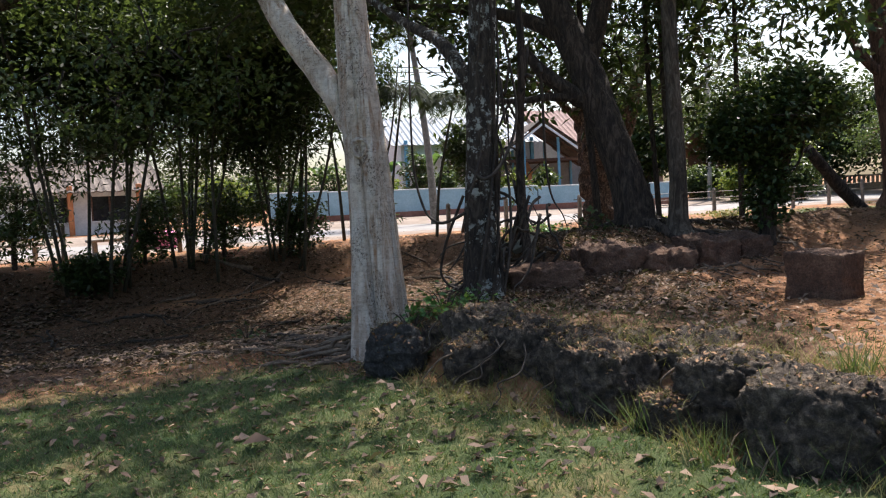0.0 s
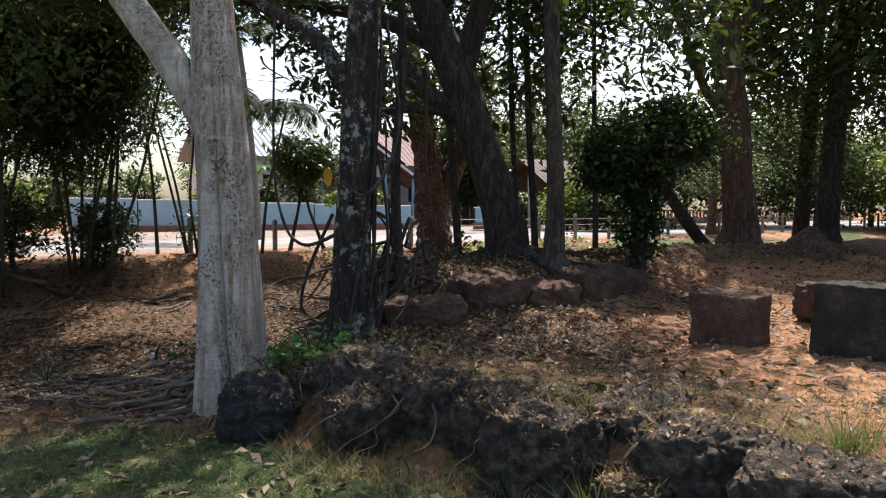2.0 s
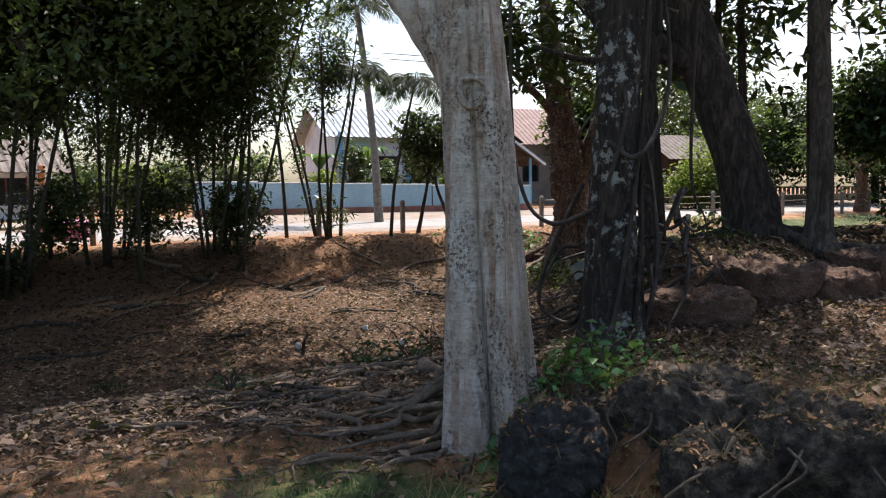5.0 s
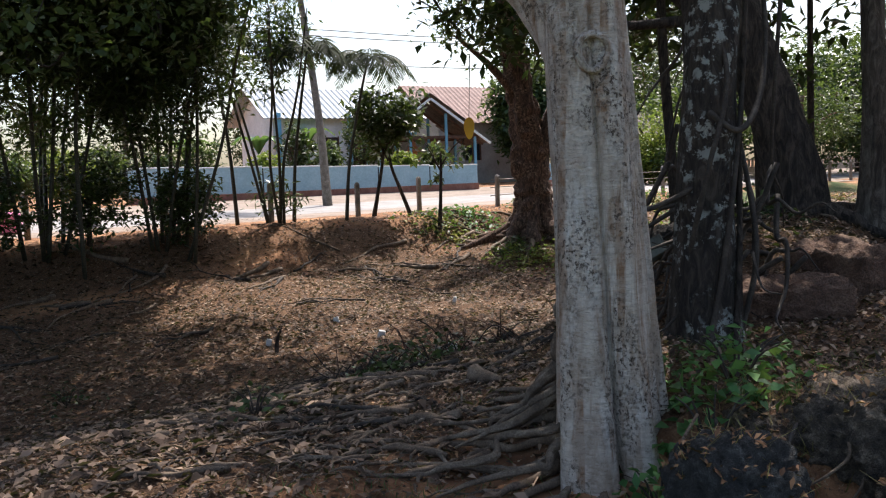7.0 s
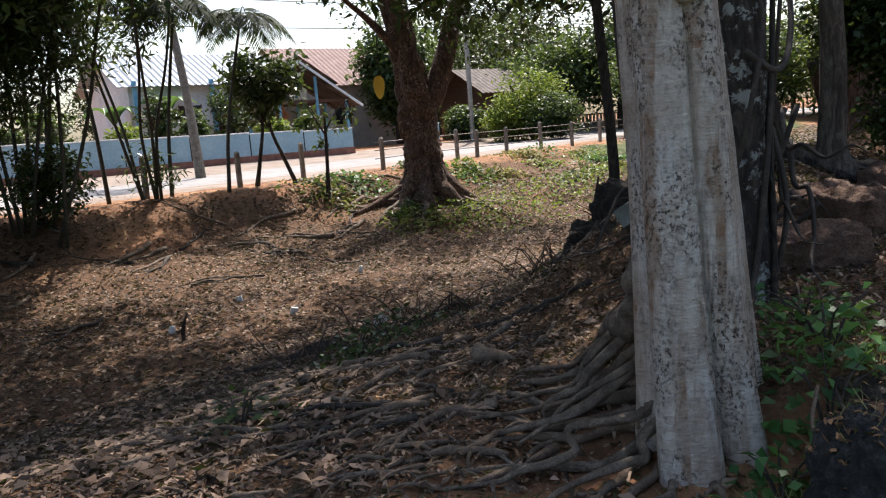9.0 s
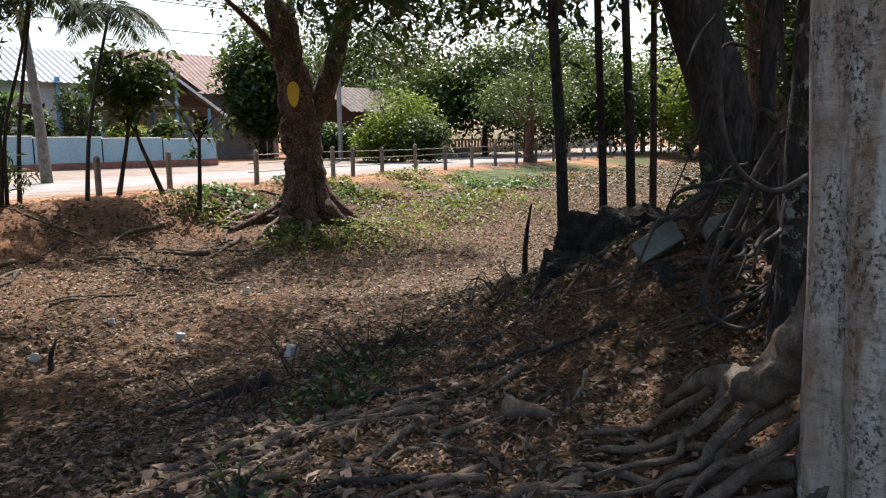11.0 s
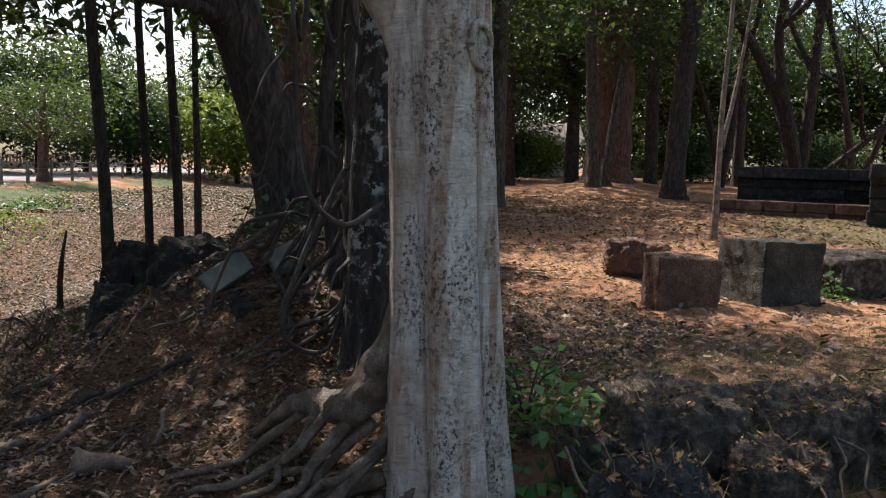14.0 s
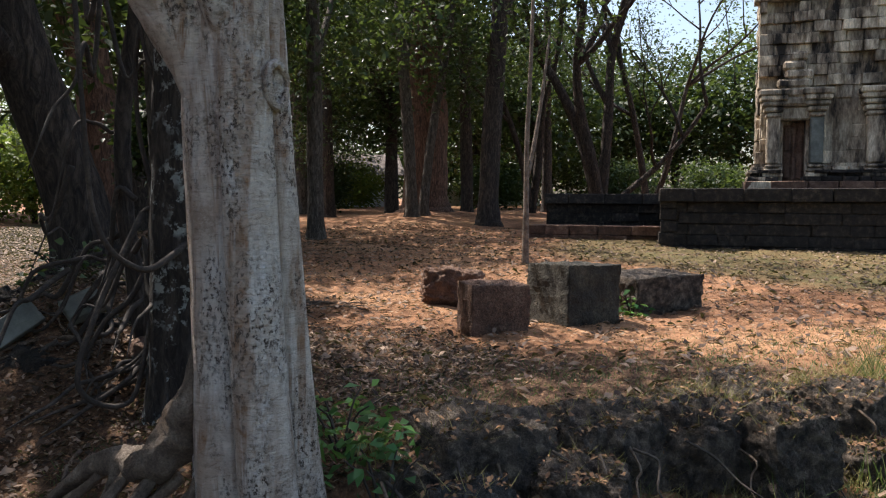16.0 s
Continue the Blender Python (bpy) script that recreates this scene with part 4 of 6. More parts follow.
for i in range(9):
    a, fr = i * 0.71 + 0.2, random.Random(330 + i)
    ca, sa, L = math.cos(a), math.sin(a), fr.uniform(1.3, 2.3)
    foot = [(0.33 * ca, 0.33 * sa, fr.uniform(0.9, 1.5)), (0.55 * ca, 0.55 * sa, 0.5), (0.95 * ca, 0.95 * sa, 0.16)]
    foot.append((L * math.cos(a + 0.25), L * math.sin(a + 0.25), gz(2.15 + L * ca, 27.3 + L * sa) - gz(2.15, 27.3) - 0.03))
    tube_part("buttress", foot, [0.13, 0.22, 0.17, 0.05], M_TORN, bpy.data.objects["forked_tree"], seg=12, rough=0.35, seed=i)

# thin dark straight stems at the edge of the bank
for i, (x, y, h, r, lx) in enumerate(((0.98, 13.05, 5.4, 0.056, -0.16), (1.95, 13.7, 5.0, 0.044, -0.12), (2.15, 13.45, 5.2, 0.05, -0.14), (3.4, 14.6, 5.0, 0.045, -0.05))):
    tree("thin_stem", (x, y), [(0, 0, 0), (lx * 0.3, 0, 1.2), (lx, 0, 2.8), (lx * 1.4, 0, h)], [r * 1.15, r, r * 0.9, r * 0.6], M_DARKBARK, "thin straight dark tree stem on the bank edge",
         (), [((lx, 0, h - 0.6), (1.1, 1.1, 0.8), 40, 18, 0.24, 0.16, 0.07)], M_LEAF_DARK, "thin bank stems")

# wood on the terrace, east
EAST = (("forest_tree", 11.6, 14.6, 9, 0.17, M_GREYBARK, (0.1, 0.1)), ("forest_tree", 19.9, 15.2, 13, 0.62, M_REDBARK, (0.0, 0.0)), ("forest_tree", 17.4, 14.7, 10, 0.17, M_GREYBARK, (0.3, 0.5)), ("forest_tree", 17.9, 14.5, 10, 0.13, M_GREYBARK, (0.9, -0.5)),
        ("forest_tree", 16.8, 12.25, 11, 0.27, M_DARKBARK, (0.15, -0.3)), ("forest_tree", 13.5, 17.5, 9, 0.14, M_DARKBARK, (-0.3, 0.2)), ("forest_tree", 16.0, 20.5, 10, 0.2, M_DARKBARK, (0.3, 0.2)),
        ("forest_tree", 21.5, 19.5, 11, 0.2, M_DARKBARK, (0.2, 0.2)), ("forest_tree", 25.0, 15.5, 11, 0.22, M_DARKBARK, (-0.4, 0)), ("forest_tree", 24.0, 22.0, 11, 0.25, M_GREYBARK, (0.1, 0.4)), ("forest_tree", 9.5, 19.0, 9, 0.16, M_DARKBARK, (0.2, -0.2)), ("forest_tree", 28.5, 13.2, 11, 0.2, M_DARKBARK, (0.2, 0.1)), ("forest_tree", 8.8, 16.9, 9, 0.2, M_DARKBARK, (0.3, -0.2)))
for i, (nm, x, y, h, r, bark, (lx, ly)) in enumerate(EAST):
    lim = [([(lx * 0.5, ly * 0.5, h * 0.42), (lx + (-1) ** i * 0.9, ly, h * 0.6), (lx + (-1) ** i * 1.6, ly + 0.4, h * 0.78)], [r * 0.5, r * 0.35, r * 0.15])]
    cr = [((lx, ly, h * 0.68), (3.3, 3.3, h * 0.36), 170 if i in (2, 3, 4, 8, 11) else 420 if i in (10, 12) else 215, 22, 0.4, 0.26 if i in (10, 12) else 0.2, 0.11)]
    if i in (5, 6, 7, 9, 10, 12):
        cr.append(((0.3, 0.2, 2.6), (1.5, 1.5, 1.1), 60, 22, 0.3, 0.13, 0.065))
    tree(nm, (x, y), [(0, 0, 0), (0, 0, 0.5), (lx * 0.3, ly * 0.3, h * 0.25), (lx, ly, h * 0.6), (lx * 1.3, ly * 1.3, h)], [r * 1.5, r * 1.1, r, r * 0.8, r * 0.35], bark,
         "tall shade tree standing in the wood" if r < 0.5 else "massive reddish trunk standing on a rooty mound", lim, cr, M_LEAF_DARK if i % 2 else M_LEAF_MID, "wood beyond the terrace", lobes=5, lobe=0.1)
# the sapling's wide top crown is unseen, added to shade the lawn
tree("sapling", (7.5, 8.95), [(0, 0, 0), (0.02, 0, 0.8), (0.12, 0.02, 1.8), (0.22, 0, 3.0), (0.45, 0, 5.0), (0.6, 0, 7.2)], [0.055, 0.042, 0.036, 0.03, 0.022, 0.012], M_KNEE, "slim pale sapling beside the loose blocks, with an added unseen shade crown",
     [([(0.08, 0, 1.3), (0.35, -0.1, 2.2), (0.55, -0.2, 3.4)], [0.035, 0.03, 0.015])], [((0.9, 0.6, 7.2), (3.2, 3.0, 1.1), 75, 44, 0.34, 0.15, 0.075)], M_LEAF_MID)


def branches(rs, at, heading, length, r, depth, out, tips):
    """Forking, slightly drooping boughs; collects tubes and the points where leaves grow."""
    d = np.array(heading, float)
    pts = [np.array(at, float)]
    for q in range(4):
        d = unit(d + np.array((rs.uniform(-0.28, 0.28), rs.uniform(-0.28, 0.28), rs.uniform(-0.1, 0.2))))
        pts.append(pts[-1] + d * length / 4)
        if depth < 2:
            tips.append(pts[-1])
    out.append(tube(pts, [r, r * 0.8, r * 0.62, r * 0.45], seg=7 if depth > 1 else 5, steps=3, rough=0.15, seed=rs.randrange(50)))
    if depth:
        for q in range(3 if depth > 1 else 4):
            k_ = rs.choice((2, 3, 4))
            side = np.array((rs.uniform(-1, 1), rs.uniform(-1, 1), rs.uniform(-0.15, 0.7)))
            branches(rs, pts[k_], unit(d + 0.9 * unit(side)), length * rs.uniform(0.5, 0.72), r * (0.5 if k_ > 2 else 0.45), depth - 1, out, tips)


def airy_tree(x, y, stems, leaf, seed, label, name="branching_tree", per=9, ln=0.13):
    rs = random.Random(seed)
    top = empty(name, (x, y, gz(x, y) - 0.1), label, "tree", "airy trees by the temple")
    tips = []
    for (hx, hy, hz), length, r in stems:
        out = []
        branches(rs, (0, 0, 0), unit(np.array((hx, hy, hz), float)), length, r, 3, out, tips)
        link_mesh("limb", *joined(out), M_DARKBARK, top)
    tp = np.array(tips)
    at = np.repeat(tp, per, 0) + RNG.normal(size=(len(tp) * per, 3)) * 0.28
    quads("crown", leaf_quads(RNG, at, ln, ln * 0.5, 0.4), leaf, top)


airy_tree(25.5, 10.6, (((-0.28, 0.0, 1), 7.5, 0.26), ((0.05, 0.1, 1), 8.0, 0.27), ((0.2, -0.35, 1), 8.0, 0.24), ((0.3, -0.7, 0.8), 5.5, 0.14)), M_LEAF_MID, 71, "dark tree branching low into several bare stems")
airy_tree(29.0, 9.2, (((0.0, 0.1, 1), 8.0, 0.16), ((-0.2, -0.3, 1), 7.0, 0.13)), M_LEAF_MID, 72, "slender tree with fine open foliage", per=12)
airy_tree(27.0, 13.5, (((0.1, -0.15, 1), 8.5, 0.18), ((-0.2, 0.2, 1), 7.5, 0.15)), M_LEAF_DARK, 73, "slender tree with fine open foliage", per=12)

# dark clumps of canes with dense foliage along the road bank
def clump_thing(x, y, h, spread, n, leaves, seed, lean_out=0.85, low=0.23):
    rs = random.Random(seed)
    z = gz(x, y)
    top = empty("cane_clump", (x, y, z), "clump of dark canes under a dense dark-green crown", "bamboo", "bank clumps")
    for i in range(int(n * 0.7)):
        a, r = rs.uniform(0, 6.28), rs.uniform(0.05, spread)
        bx, by = r * math.cos(a), r * math.sin(a)
        ox, oy = lean_out * h * 0.35 * math.cos(a) * rs.random(), lean_out * h * 0.35 * math.sin(a) * rs.random()
        hh = h * rs.uniform(0.75, 1.0)
        zb = gz(x + bx, y + by) - z
        tube_part("cane", [(bx, by, zb - 0.1), (bx + ox * 0.3 + rs.uniform(-0.2, 0.2), by + oy * 0.3, hh * 0.3), (bx + ox * 0.6, by + oy * 0.6, hh * 0.62), (bx + ox, by + oy, hh)], [0.05, 0.042, 0.034, 0.015], M_CANE, top, seg=6, steps=4)
    cs, p = clumps(RNG, (0, 0, h * (low + 1.05) / 2), (spread * 2.5, spread * 2.0, h * (1.05 - low) / 2), int(leaves * 1.9) // 48, 48, 0.36, 0.1)
    quads("crown", leaf_quads(RNG, p, 0.26, 0.07, 0.6), M_LEAF_DARK if seed % 2 else M_LEAF_MID, top)
    cs, p = clumps(RNG, (0, 0, h * 0.12), (spread * 2.0, spread * 1.4, h * 0.10), 13, 20, 0.2, 0.1)
    quads("low_foliage", leaf_quads(RNG, p, 0.24, 0.06, 0.5), M_LEAF_DARK, top)
    return top


for i, (s, d, h, sp, n, lv) in enumerate(((-14.5, -1.6, 9.5, 1.0, 10, 1900), (-11.5, -1.9, 10.5, 1.0, 11, 2700), (-8.6, -1.5, 10, 1.0, 10, 5500), (-5.9, -1.8, 10.5, 1.05, 12, 17000), (-3.3, -1.5, 10.5, 1.05, 12, 20000), (-0.7, -1.5, 9.5, 0.95, 12, 19000), (-18, -1.5, 9.0, 0.9, 8, 1800))):
    clump_thing(*at_road(s, d), h, sp, n, lv, 300 + i)


# trunk and high crown are unseen, added to shade the moat; low crown shows
tree("moat_shade_tree", (-13.5, 12.5), [(0, 0, 0), (0.1, 0, 1.5), (0.4, 0.1, 3.5), (0.8, 0.2, 6.0)], [0.5, 0.4, 0.35, 0.22], M_DARKBARK, "broad tree, mostly out of view, added to shade the dry moat",
     [([(0.5, 0.1, 4.0), (2.5, 0.8, 5.6), (5.0, 2.0, 6.6), (7.5, 3.0, 7.2)], [0.2, 0.16, 0.1, 0.05]), ([(0.6, 0.2, 5.0), (2.0, -1.0, 6.5), (4.5, -2.0, 7.2)], [0.16, 0.12, 0.05])],
     [((6.0, 4.5, 7.9), (7.0, 7.5, 1.5), 270, 150, 0.5, 0.19, 0.095), ((7.2, 0.5, 4.6), (2.8, 1.6, 0.8), 90, 20, 0.25, 0.13, 0.07)], M_LEAF_MID)

# palms
def palm(x, y, h, lean_x, fronds, flen, seed, name="areca_palm", r=0.048, bark=M_CANE, label="slender palm with arching feathered fronds", droop=0.85):
    rs = random.Random(seed)
    z = gz(x, y)
    top = empty(name, (x, y, z), label, "palm", "bank palms")
    tube_part("trunk", [(0, 0, -0.15), (lean_x * 0.2, 0, h * 0.35), (lean_x * 0.6, 0, h * 0.7), (lean_x, 0, h)], [r * 1.3, r, r * 0.9, r * 0.7], bark, top, seg=8)
    for k in range(fronds):
        a = 2 * math.pi * k / fronds + rs.uniform(-0.3, 0.3)
        up = rs.uniform(0.35, 1.1)
        L = flen * rs.uniform(0.8, 1.1)
        pts = [np.array((lean_x, 0, h))]
        for q in range(1, 9):
            u = q / 8
            pts.append(np.array((lean_x + math.cos(a) * L * u * (1 - 0.12 * u), math.sin(a) * L * u * (1 - 0.12 * u), h + L * (up * u - droop * (0.55 + up * 0.5) * u * u * 1.15))))
        rib = tube(pts, [0.022, 0.016, 0.006], seg=4, steps=2)
        path = smooth_path(pts, 4)
        lv = []
        for j in range(4, len(path)):
            t = unit(path[j] - path[j - 1])
            sd = unit(np.cross(t, (0, 0, 1.0)))
            ll = L * 0.40 * math.sin(math.pi * min(1, 0.18 + 0.8 * j / len(path)))
            for sg in (-1, 1):
                b0 = path[j]
                tip = b0 + sd * sg * ll * 0.8 + t * ll * 0.5 + np.array((0, 0, -ll * rs.uniform(0.3, 0.7)))
                m = (b0 + tip) / 2 + np.array((0, 0, ll * 0.08))
                lv.append([b0, m + t * 0.03, tip, m - t * 0.03])
        f = link_mesh("frond", *rib, M_PALM, top)
        quads("leaflet", np.array(lv), M_PALM, f)
    return top


for i, (x, y, h, lx, fr, fl) in enumerate(((-4.75, 27.2, 4.7, 0.6, 10, 1.55), (-3.3, 27.7, 4.5, 0.8, 10, 1.5), (-6.2, 26.6, 5.4, -0.5, 9, 1.6), (-7.6, 25.2, 4.6, 0.3, 8, 1.6))):
    palm(x, y, h, lx, fr, fl, 400 + i, droop=1.05)
palm(-4.35, 36.0, 8.6, -0.75, 12, 2.2, 420, "coconut_palm", 0.16, M_POST, "tall coconut palm with a pale grey trunk")
clump_thing(-5.15, 27.0, 6.2, 0.3, 8, 900, 331, 0.9, 0.6)
for i, (x, y, lx, h) in enumerate(((-1.38, 29.0, -0.62, 3.4), (-2.5, 28.8, 0.35, 3.2), (-0.55, 28.3, 0.1, 2.3))):
    tree("young_tree", (x, y), [(0, 0, 0), (lx * 0.45, 0, 0.8), (lx * 0.95, 0.05, 1.8), (lx, 0, h)], [0.075, 0.055, 0.045, 0.025], M_DARKBARK, "thin crooked young tree with drooping leaves",
         [([(lx, 0, 1.7), (lx - 0.3, 0, 2.3), (lx - 0.6, 0.1, 2.8)], [0.03, 0.022, 0.012]), ([(lx, 0, 1.9), (lx + 0.35, 0, 2.4), (lx + 0.7, -0.1, 2.7)], [0.03, 0.022, 0.012])],
         [((lx, 0, h - 0.3), (1.05, 0.9, 1.0), 42 if i < 2 else 5, 24, 0.2, 0.26, 0.12)], M_LEAF_DARK, "young bank trees")

# ---------------------------------------------------------------- shade trees further out
def far_tree(x, y, h, r, leaf, seed, low=0.3, n=150, ln=0.34, name="shade_tree", label="leafy green tree beyond the road"):
    z = gz(x, y)
    rs = random.Random(seed)
    top = empty(name, (x, y, z), label, "tree", "trees beyond the road")
    lx = rs.uniform(-0.5, 0.5)
    tube_part("trunk", [(0, 0, -0.2), (0, 0, h * 0.2), (lx * 0.5, 0, h * 0.45), (lx, 0, h * 0.8)], [0.03 * h, 0.024 * h, 0.02 * h, 0.008 * h], M_DARKBARK, top, seg=8)
    for k in range(3):
        a = rs.uniform(0, 6.28)
        tube_part("limb", [(lx * 0.4, 0, h * 0.35), (lx + r * 0.3 * math.cos(a), r * 0.3 * math.sin(a), h * 0.55), (lx + r * 0.6 * math.cos(a), r * 0.6 * math.sin(a), h * 0.75)], [0.013 * h, 0.01 * h, 0.004 * h], M_DARKBARK, top, seg=6, steps=3)
    cs, p = clumps(RNG, (lx, 0, h * (1 + low) / 2), (r, r, h * (1 - low) / 2), n, 20, r * 0.16, 0.15)
    quads("crown", leaf_quads(RNG, p, ln, ln * 0.5, 0.3), leaf, top)


def bearing(deg, dist, ox=-1.5, oy=4.0):
    a = math.radians(deg)
    return ox + dist * math.sin(a), oy + dist * math.cos(a)


k = 0
for deg, dist, h, r, leaf in ((-52, 46, 9, 4, M_LEAF_DARK), (-44, 50, 9, 4, M_LEAF_MID), (-37, 54, 8, 4, M_LEAF_DARK), (-30, 60, 9, 4, M_LEAF_MID), (-23, 64, 8, 4, M_LEAF_DARK), (-16, 66, 8, 3.5, M_LEAF_MID), (-9, 78, 9, 4, M_LEAF_DARK), (-3, 82, 8, 4, M_LEAF_MID),
                              (4, 84, 8, 4, M_LEAF_MID), (9.2, 54, 8.6, 2.3, M_LEAF_MID), (10.2, 50, 6.5, 1.9, M_LEAF_DARK), (13, 80, 9, 5, M_LEAF_DARK), (17, 74, 8, 4.5, M_LEAF_MID), (20, 66, 8, 4, M_LEAF_DARK), (22, 56, 5.6, 3.4, M_LEAF_MID), (24.5, 55, 5.4, 3.4, M_LEAF_DARK), (27, 60, 7, 4, M_LEAF_MID),
                              (30, 66, 8, 4.5, M_LEAF_DARK), (33, 62, 7, 4, M_LEAF_MID), (36, 70, 8, 5, M_LEAF_DARK), (39, 64, 6.5, 4, M_LEAF_LIGHT), (42, 72, 9, 5, M_LEAF_MID), (46, 62, 8, 5, M_LEAF_DARK), (50, 58, 9, 5, M_LEAF_DARK), (54, 50, 9, 5, M_LEAF_DARK), (58, 46, 9, 5, M_LEAF_DARK), (62, 42, 9, 5, M_LEAF_DARK),
                              (70, 48, 8, 4, M_LEAF_DARK), (74, 46, 8, 4.5, M_LEAF_MID), (78, 50, 9, 5, M_LEAF_DARK), (83, 52, 8, 5, M_LEAF_DARK), (88, 56, 8, 5, M_LEAF_MID), (94, 56, 9, 5, M_LEAF_MID), (100, 50, 9, 5, M_LEAF_DARK),
                              (50, 66, 8, 5, M_LEAF_MID), (58, 60, 7, 5, M_LEAF_MID), (66, 60, 5, 6, M_LEAF_DARK), (72, 60, 5, 6, M_LEAF_MID), (77, 62, 5, 6, M_LEAF_DARK), (46, 40, 7, 3.6, M_LEAF_DARK), (53, 36, 7.5, 3.6, M_LEAF_MID), (60, 34, 8, 3.6, M_LEAF_DARK)):
    k += 1
    jit = random.Random(900 + k)
    far_tree(*bearing(deg + jit.uniform(-1.5, 1.5), dist + jit.uniform(-4, 4)), h * jit.uniform(0.9, 1.45) if not 8 < deg < 11 and abs(deg) > 12 else h, r * jit.uniform(0.8, 1.3) if dist > 51 else r, leaf, 500 + k, jit.uniform(0.02, 0.2) if dist > 50 else 0.25, 380 if deg > -12 else 130, 0.34 if dist < 40 or deg < 0 else 0.43)
for deg, dist, h, r, leaf in ((18.6, 48, 4.3, 2.2, M_LEAF_LIGHT), (17.2, 47, 2.6, 1.6, M_LEAF_LIGHT), (20.5, 46, 2.6, 1.5, M_LEAF_MID), (14, 49, 2.2, 1.2, M_LEAF_MID), (-22, 44, 2.6, 1.4, M_LEAF_LIGHT), (-25, 42, 2.4, 1.5, M_LEAF_MID), (-19, 46, 2.8, 1.4, M_LEAF_MID), (60, 44, 2.6, 2.2, M_LEAF_LIGHT), (80, 44, 2.8, 2.4, M_LEAF_MID), (86, 40, 2.4, 2.0, M_LEAF_MID), (70, 40, 2.6, 2.0, M_LEAF_MID), (56, 33, 2.2, 1.6, M_LEAF_MID)):
    k += 1
    far_tree(*bearing(deg, dist), h, r, leaf, 600 + k, 0.02, 240, 0.24, "shrub", "bright yellow-green garden shrub" if leaf is M_LEAF_LIGHT else "rounded green garden shrub")
tree("roadside_tree", (19.3, 44.3), [(0, 0, 0), (0, 0, 0.6), (0.05, 0, 2.0), (0.1, 0, 4.5)], [0.36, 0.26, 0.24, 0.12], M_REDBARK, "small roadside tree with a short reddish trunk", [([(0.05, 0, 1.9), (0.9, 0.1, 2.8), (1.8, 0.2, 3.5)], [0.12, 0.09, 0.04]), ([(0.05, 0, 1.9), (-0.9, 0.1, 2.9), (-1.7, 0, 3.6)], [0.12, 0.09, 0.04])],
     [((0, 0, 3.6), (3.4, 2.6, 1.5), 240, 22, 0.4, 0.22, 0.09)], M_LEAF_MID)

for i, (s, d, h, r) in enumerate(((-15, -1.0, 1.9, 0.9), (-12.6, -0.9, 2.0, 1.0), (-10.2, -1.0, 2.1, 0.9), (-7.6, -0.8, 2.3, 1.0), (-2.2, -1.1, 1.9, 1.0), (-0.3, -1.3, 1.6, 0.8), (-4.4, -1.2, 1.7, 0.9), (-6.0, -2.2, 0.9, 0.7))):
    far_tree(*at_road(s, d), h * (1.15 if s < 1 else 1), r * (1.1 if s < 1 else 1), M_LEAF_DARK, 650 + i, 0.02, 120 if s < 1 else 90, 0.16, "shrub", "dark shrub growing among the bank canes")

# ---------------------------------------------------------------- roadside fence
def fence_post(x, y, h, turn, lx):
    z = gz(x, y)
    bm = box_bm(0.13, 0.13, h + 0.3, 0.018, (0, 0, h / 2 - 0.15))
    bmesh.ops.create_cone(bm, segments=4, radius1=0.078, radius2=0.03, depth=0.05, cap_ends=True, matrix=Matrix.Translation((0, 0, h + 0.02)) @ Matrix.Rotation(math.pi / 4, 4, "Z"))
    ob = part("fence_post", bm, M_POST)
    ob.matrix_basis = pose(x, y, z, lx, -lx * 0.6, turn)
    tagged(ob, "weathered grey concrete fence post on the road bank", "post", "roadside fence posts")


POSTS = [0.0, 2.9, 5.83, 8.43, 11.3, 13.9, 15.4, 16.7] + [18.6 + 2.45 * i for i in range(20)] + [-3.2, -6.4, -9.6]
for i, s in enumerate(POSTS):
    fence_post(*at_road(s, (0.05, -0.1, 0.0, 0.35, -0.3)[i % 5] if s < 16 else 0.0), 1.05 + 0.06 * math.sin(i * 2.3), 34 + 3 * math.sin(i), 1.6 * math.sin(i * 1.9))
for j, h in enumerate((0.38, 0.66, 0.92)):
    pts = [(*at_road(s, 0.05), gz(*at_road(s, 0.05)) + h + 0.015 * math.sin(s * 2)) for s in np.arange(11.3, 66, 2.45)]
    tagged(tube_part("fence_rail", pts, [0.016, 0.016], M_WIRE, seg=5, steps=2), "thin rusty fence rail strung between concrete posts", "fence", "fence rails")

# ---------------------------------------------------------------- blue garden wall and its neighbours
def garden_wall(x0, y0, x1, y1, zb, zt0, zt1, n, label):
    L = math.hypot(x1 - x0, y1 - y0)
    a = math.atan2(y1 - y0, x1 - x0)
    top = empty("garden_wall", (x0, y0, zb), label, "wall", "garden walls", math.degrees(a))
    w = L / n
    part("base_course", box_bm(L + 0.04, 0.26, 0.36, 0.01, (L / 2, 0, 0.10)), M_BASE, top, "red-brown base course")
    for i in range(n):
        h = zt0 + (zt1 - zt0) * (i + 0.5) / n - zb - 0.284
        part("panel", box_bm(w - 0.06, 0.14, h, 0.008, (w * (i + 0.5), 0, 0.284 + h / 2)), M_BLUE, top)
        part("pillar", box_bm(0.1, 0.11, h - 0.02, 0.006, (w * i + 0.0, 0, 0.283 + h / 2)), M_GLASS, top, "dark joint between the wall panels")
        part("coping", box_bm(w - 0.03, 0.2, 0.05, 0.012, (w * (i + 0.5), 0, 0.31 + h)), M_WHITE, top)
    return top


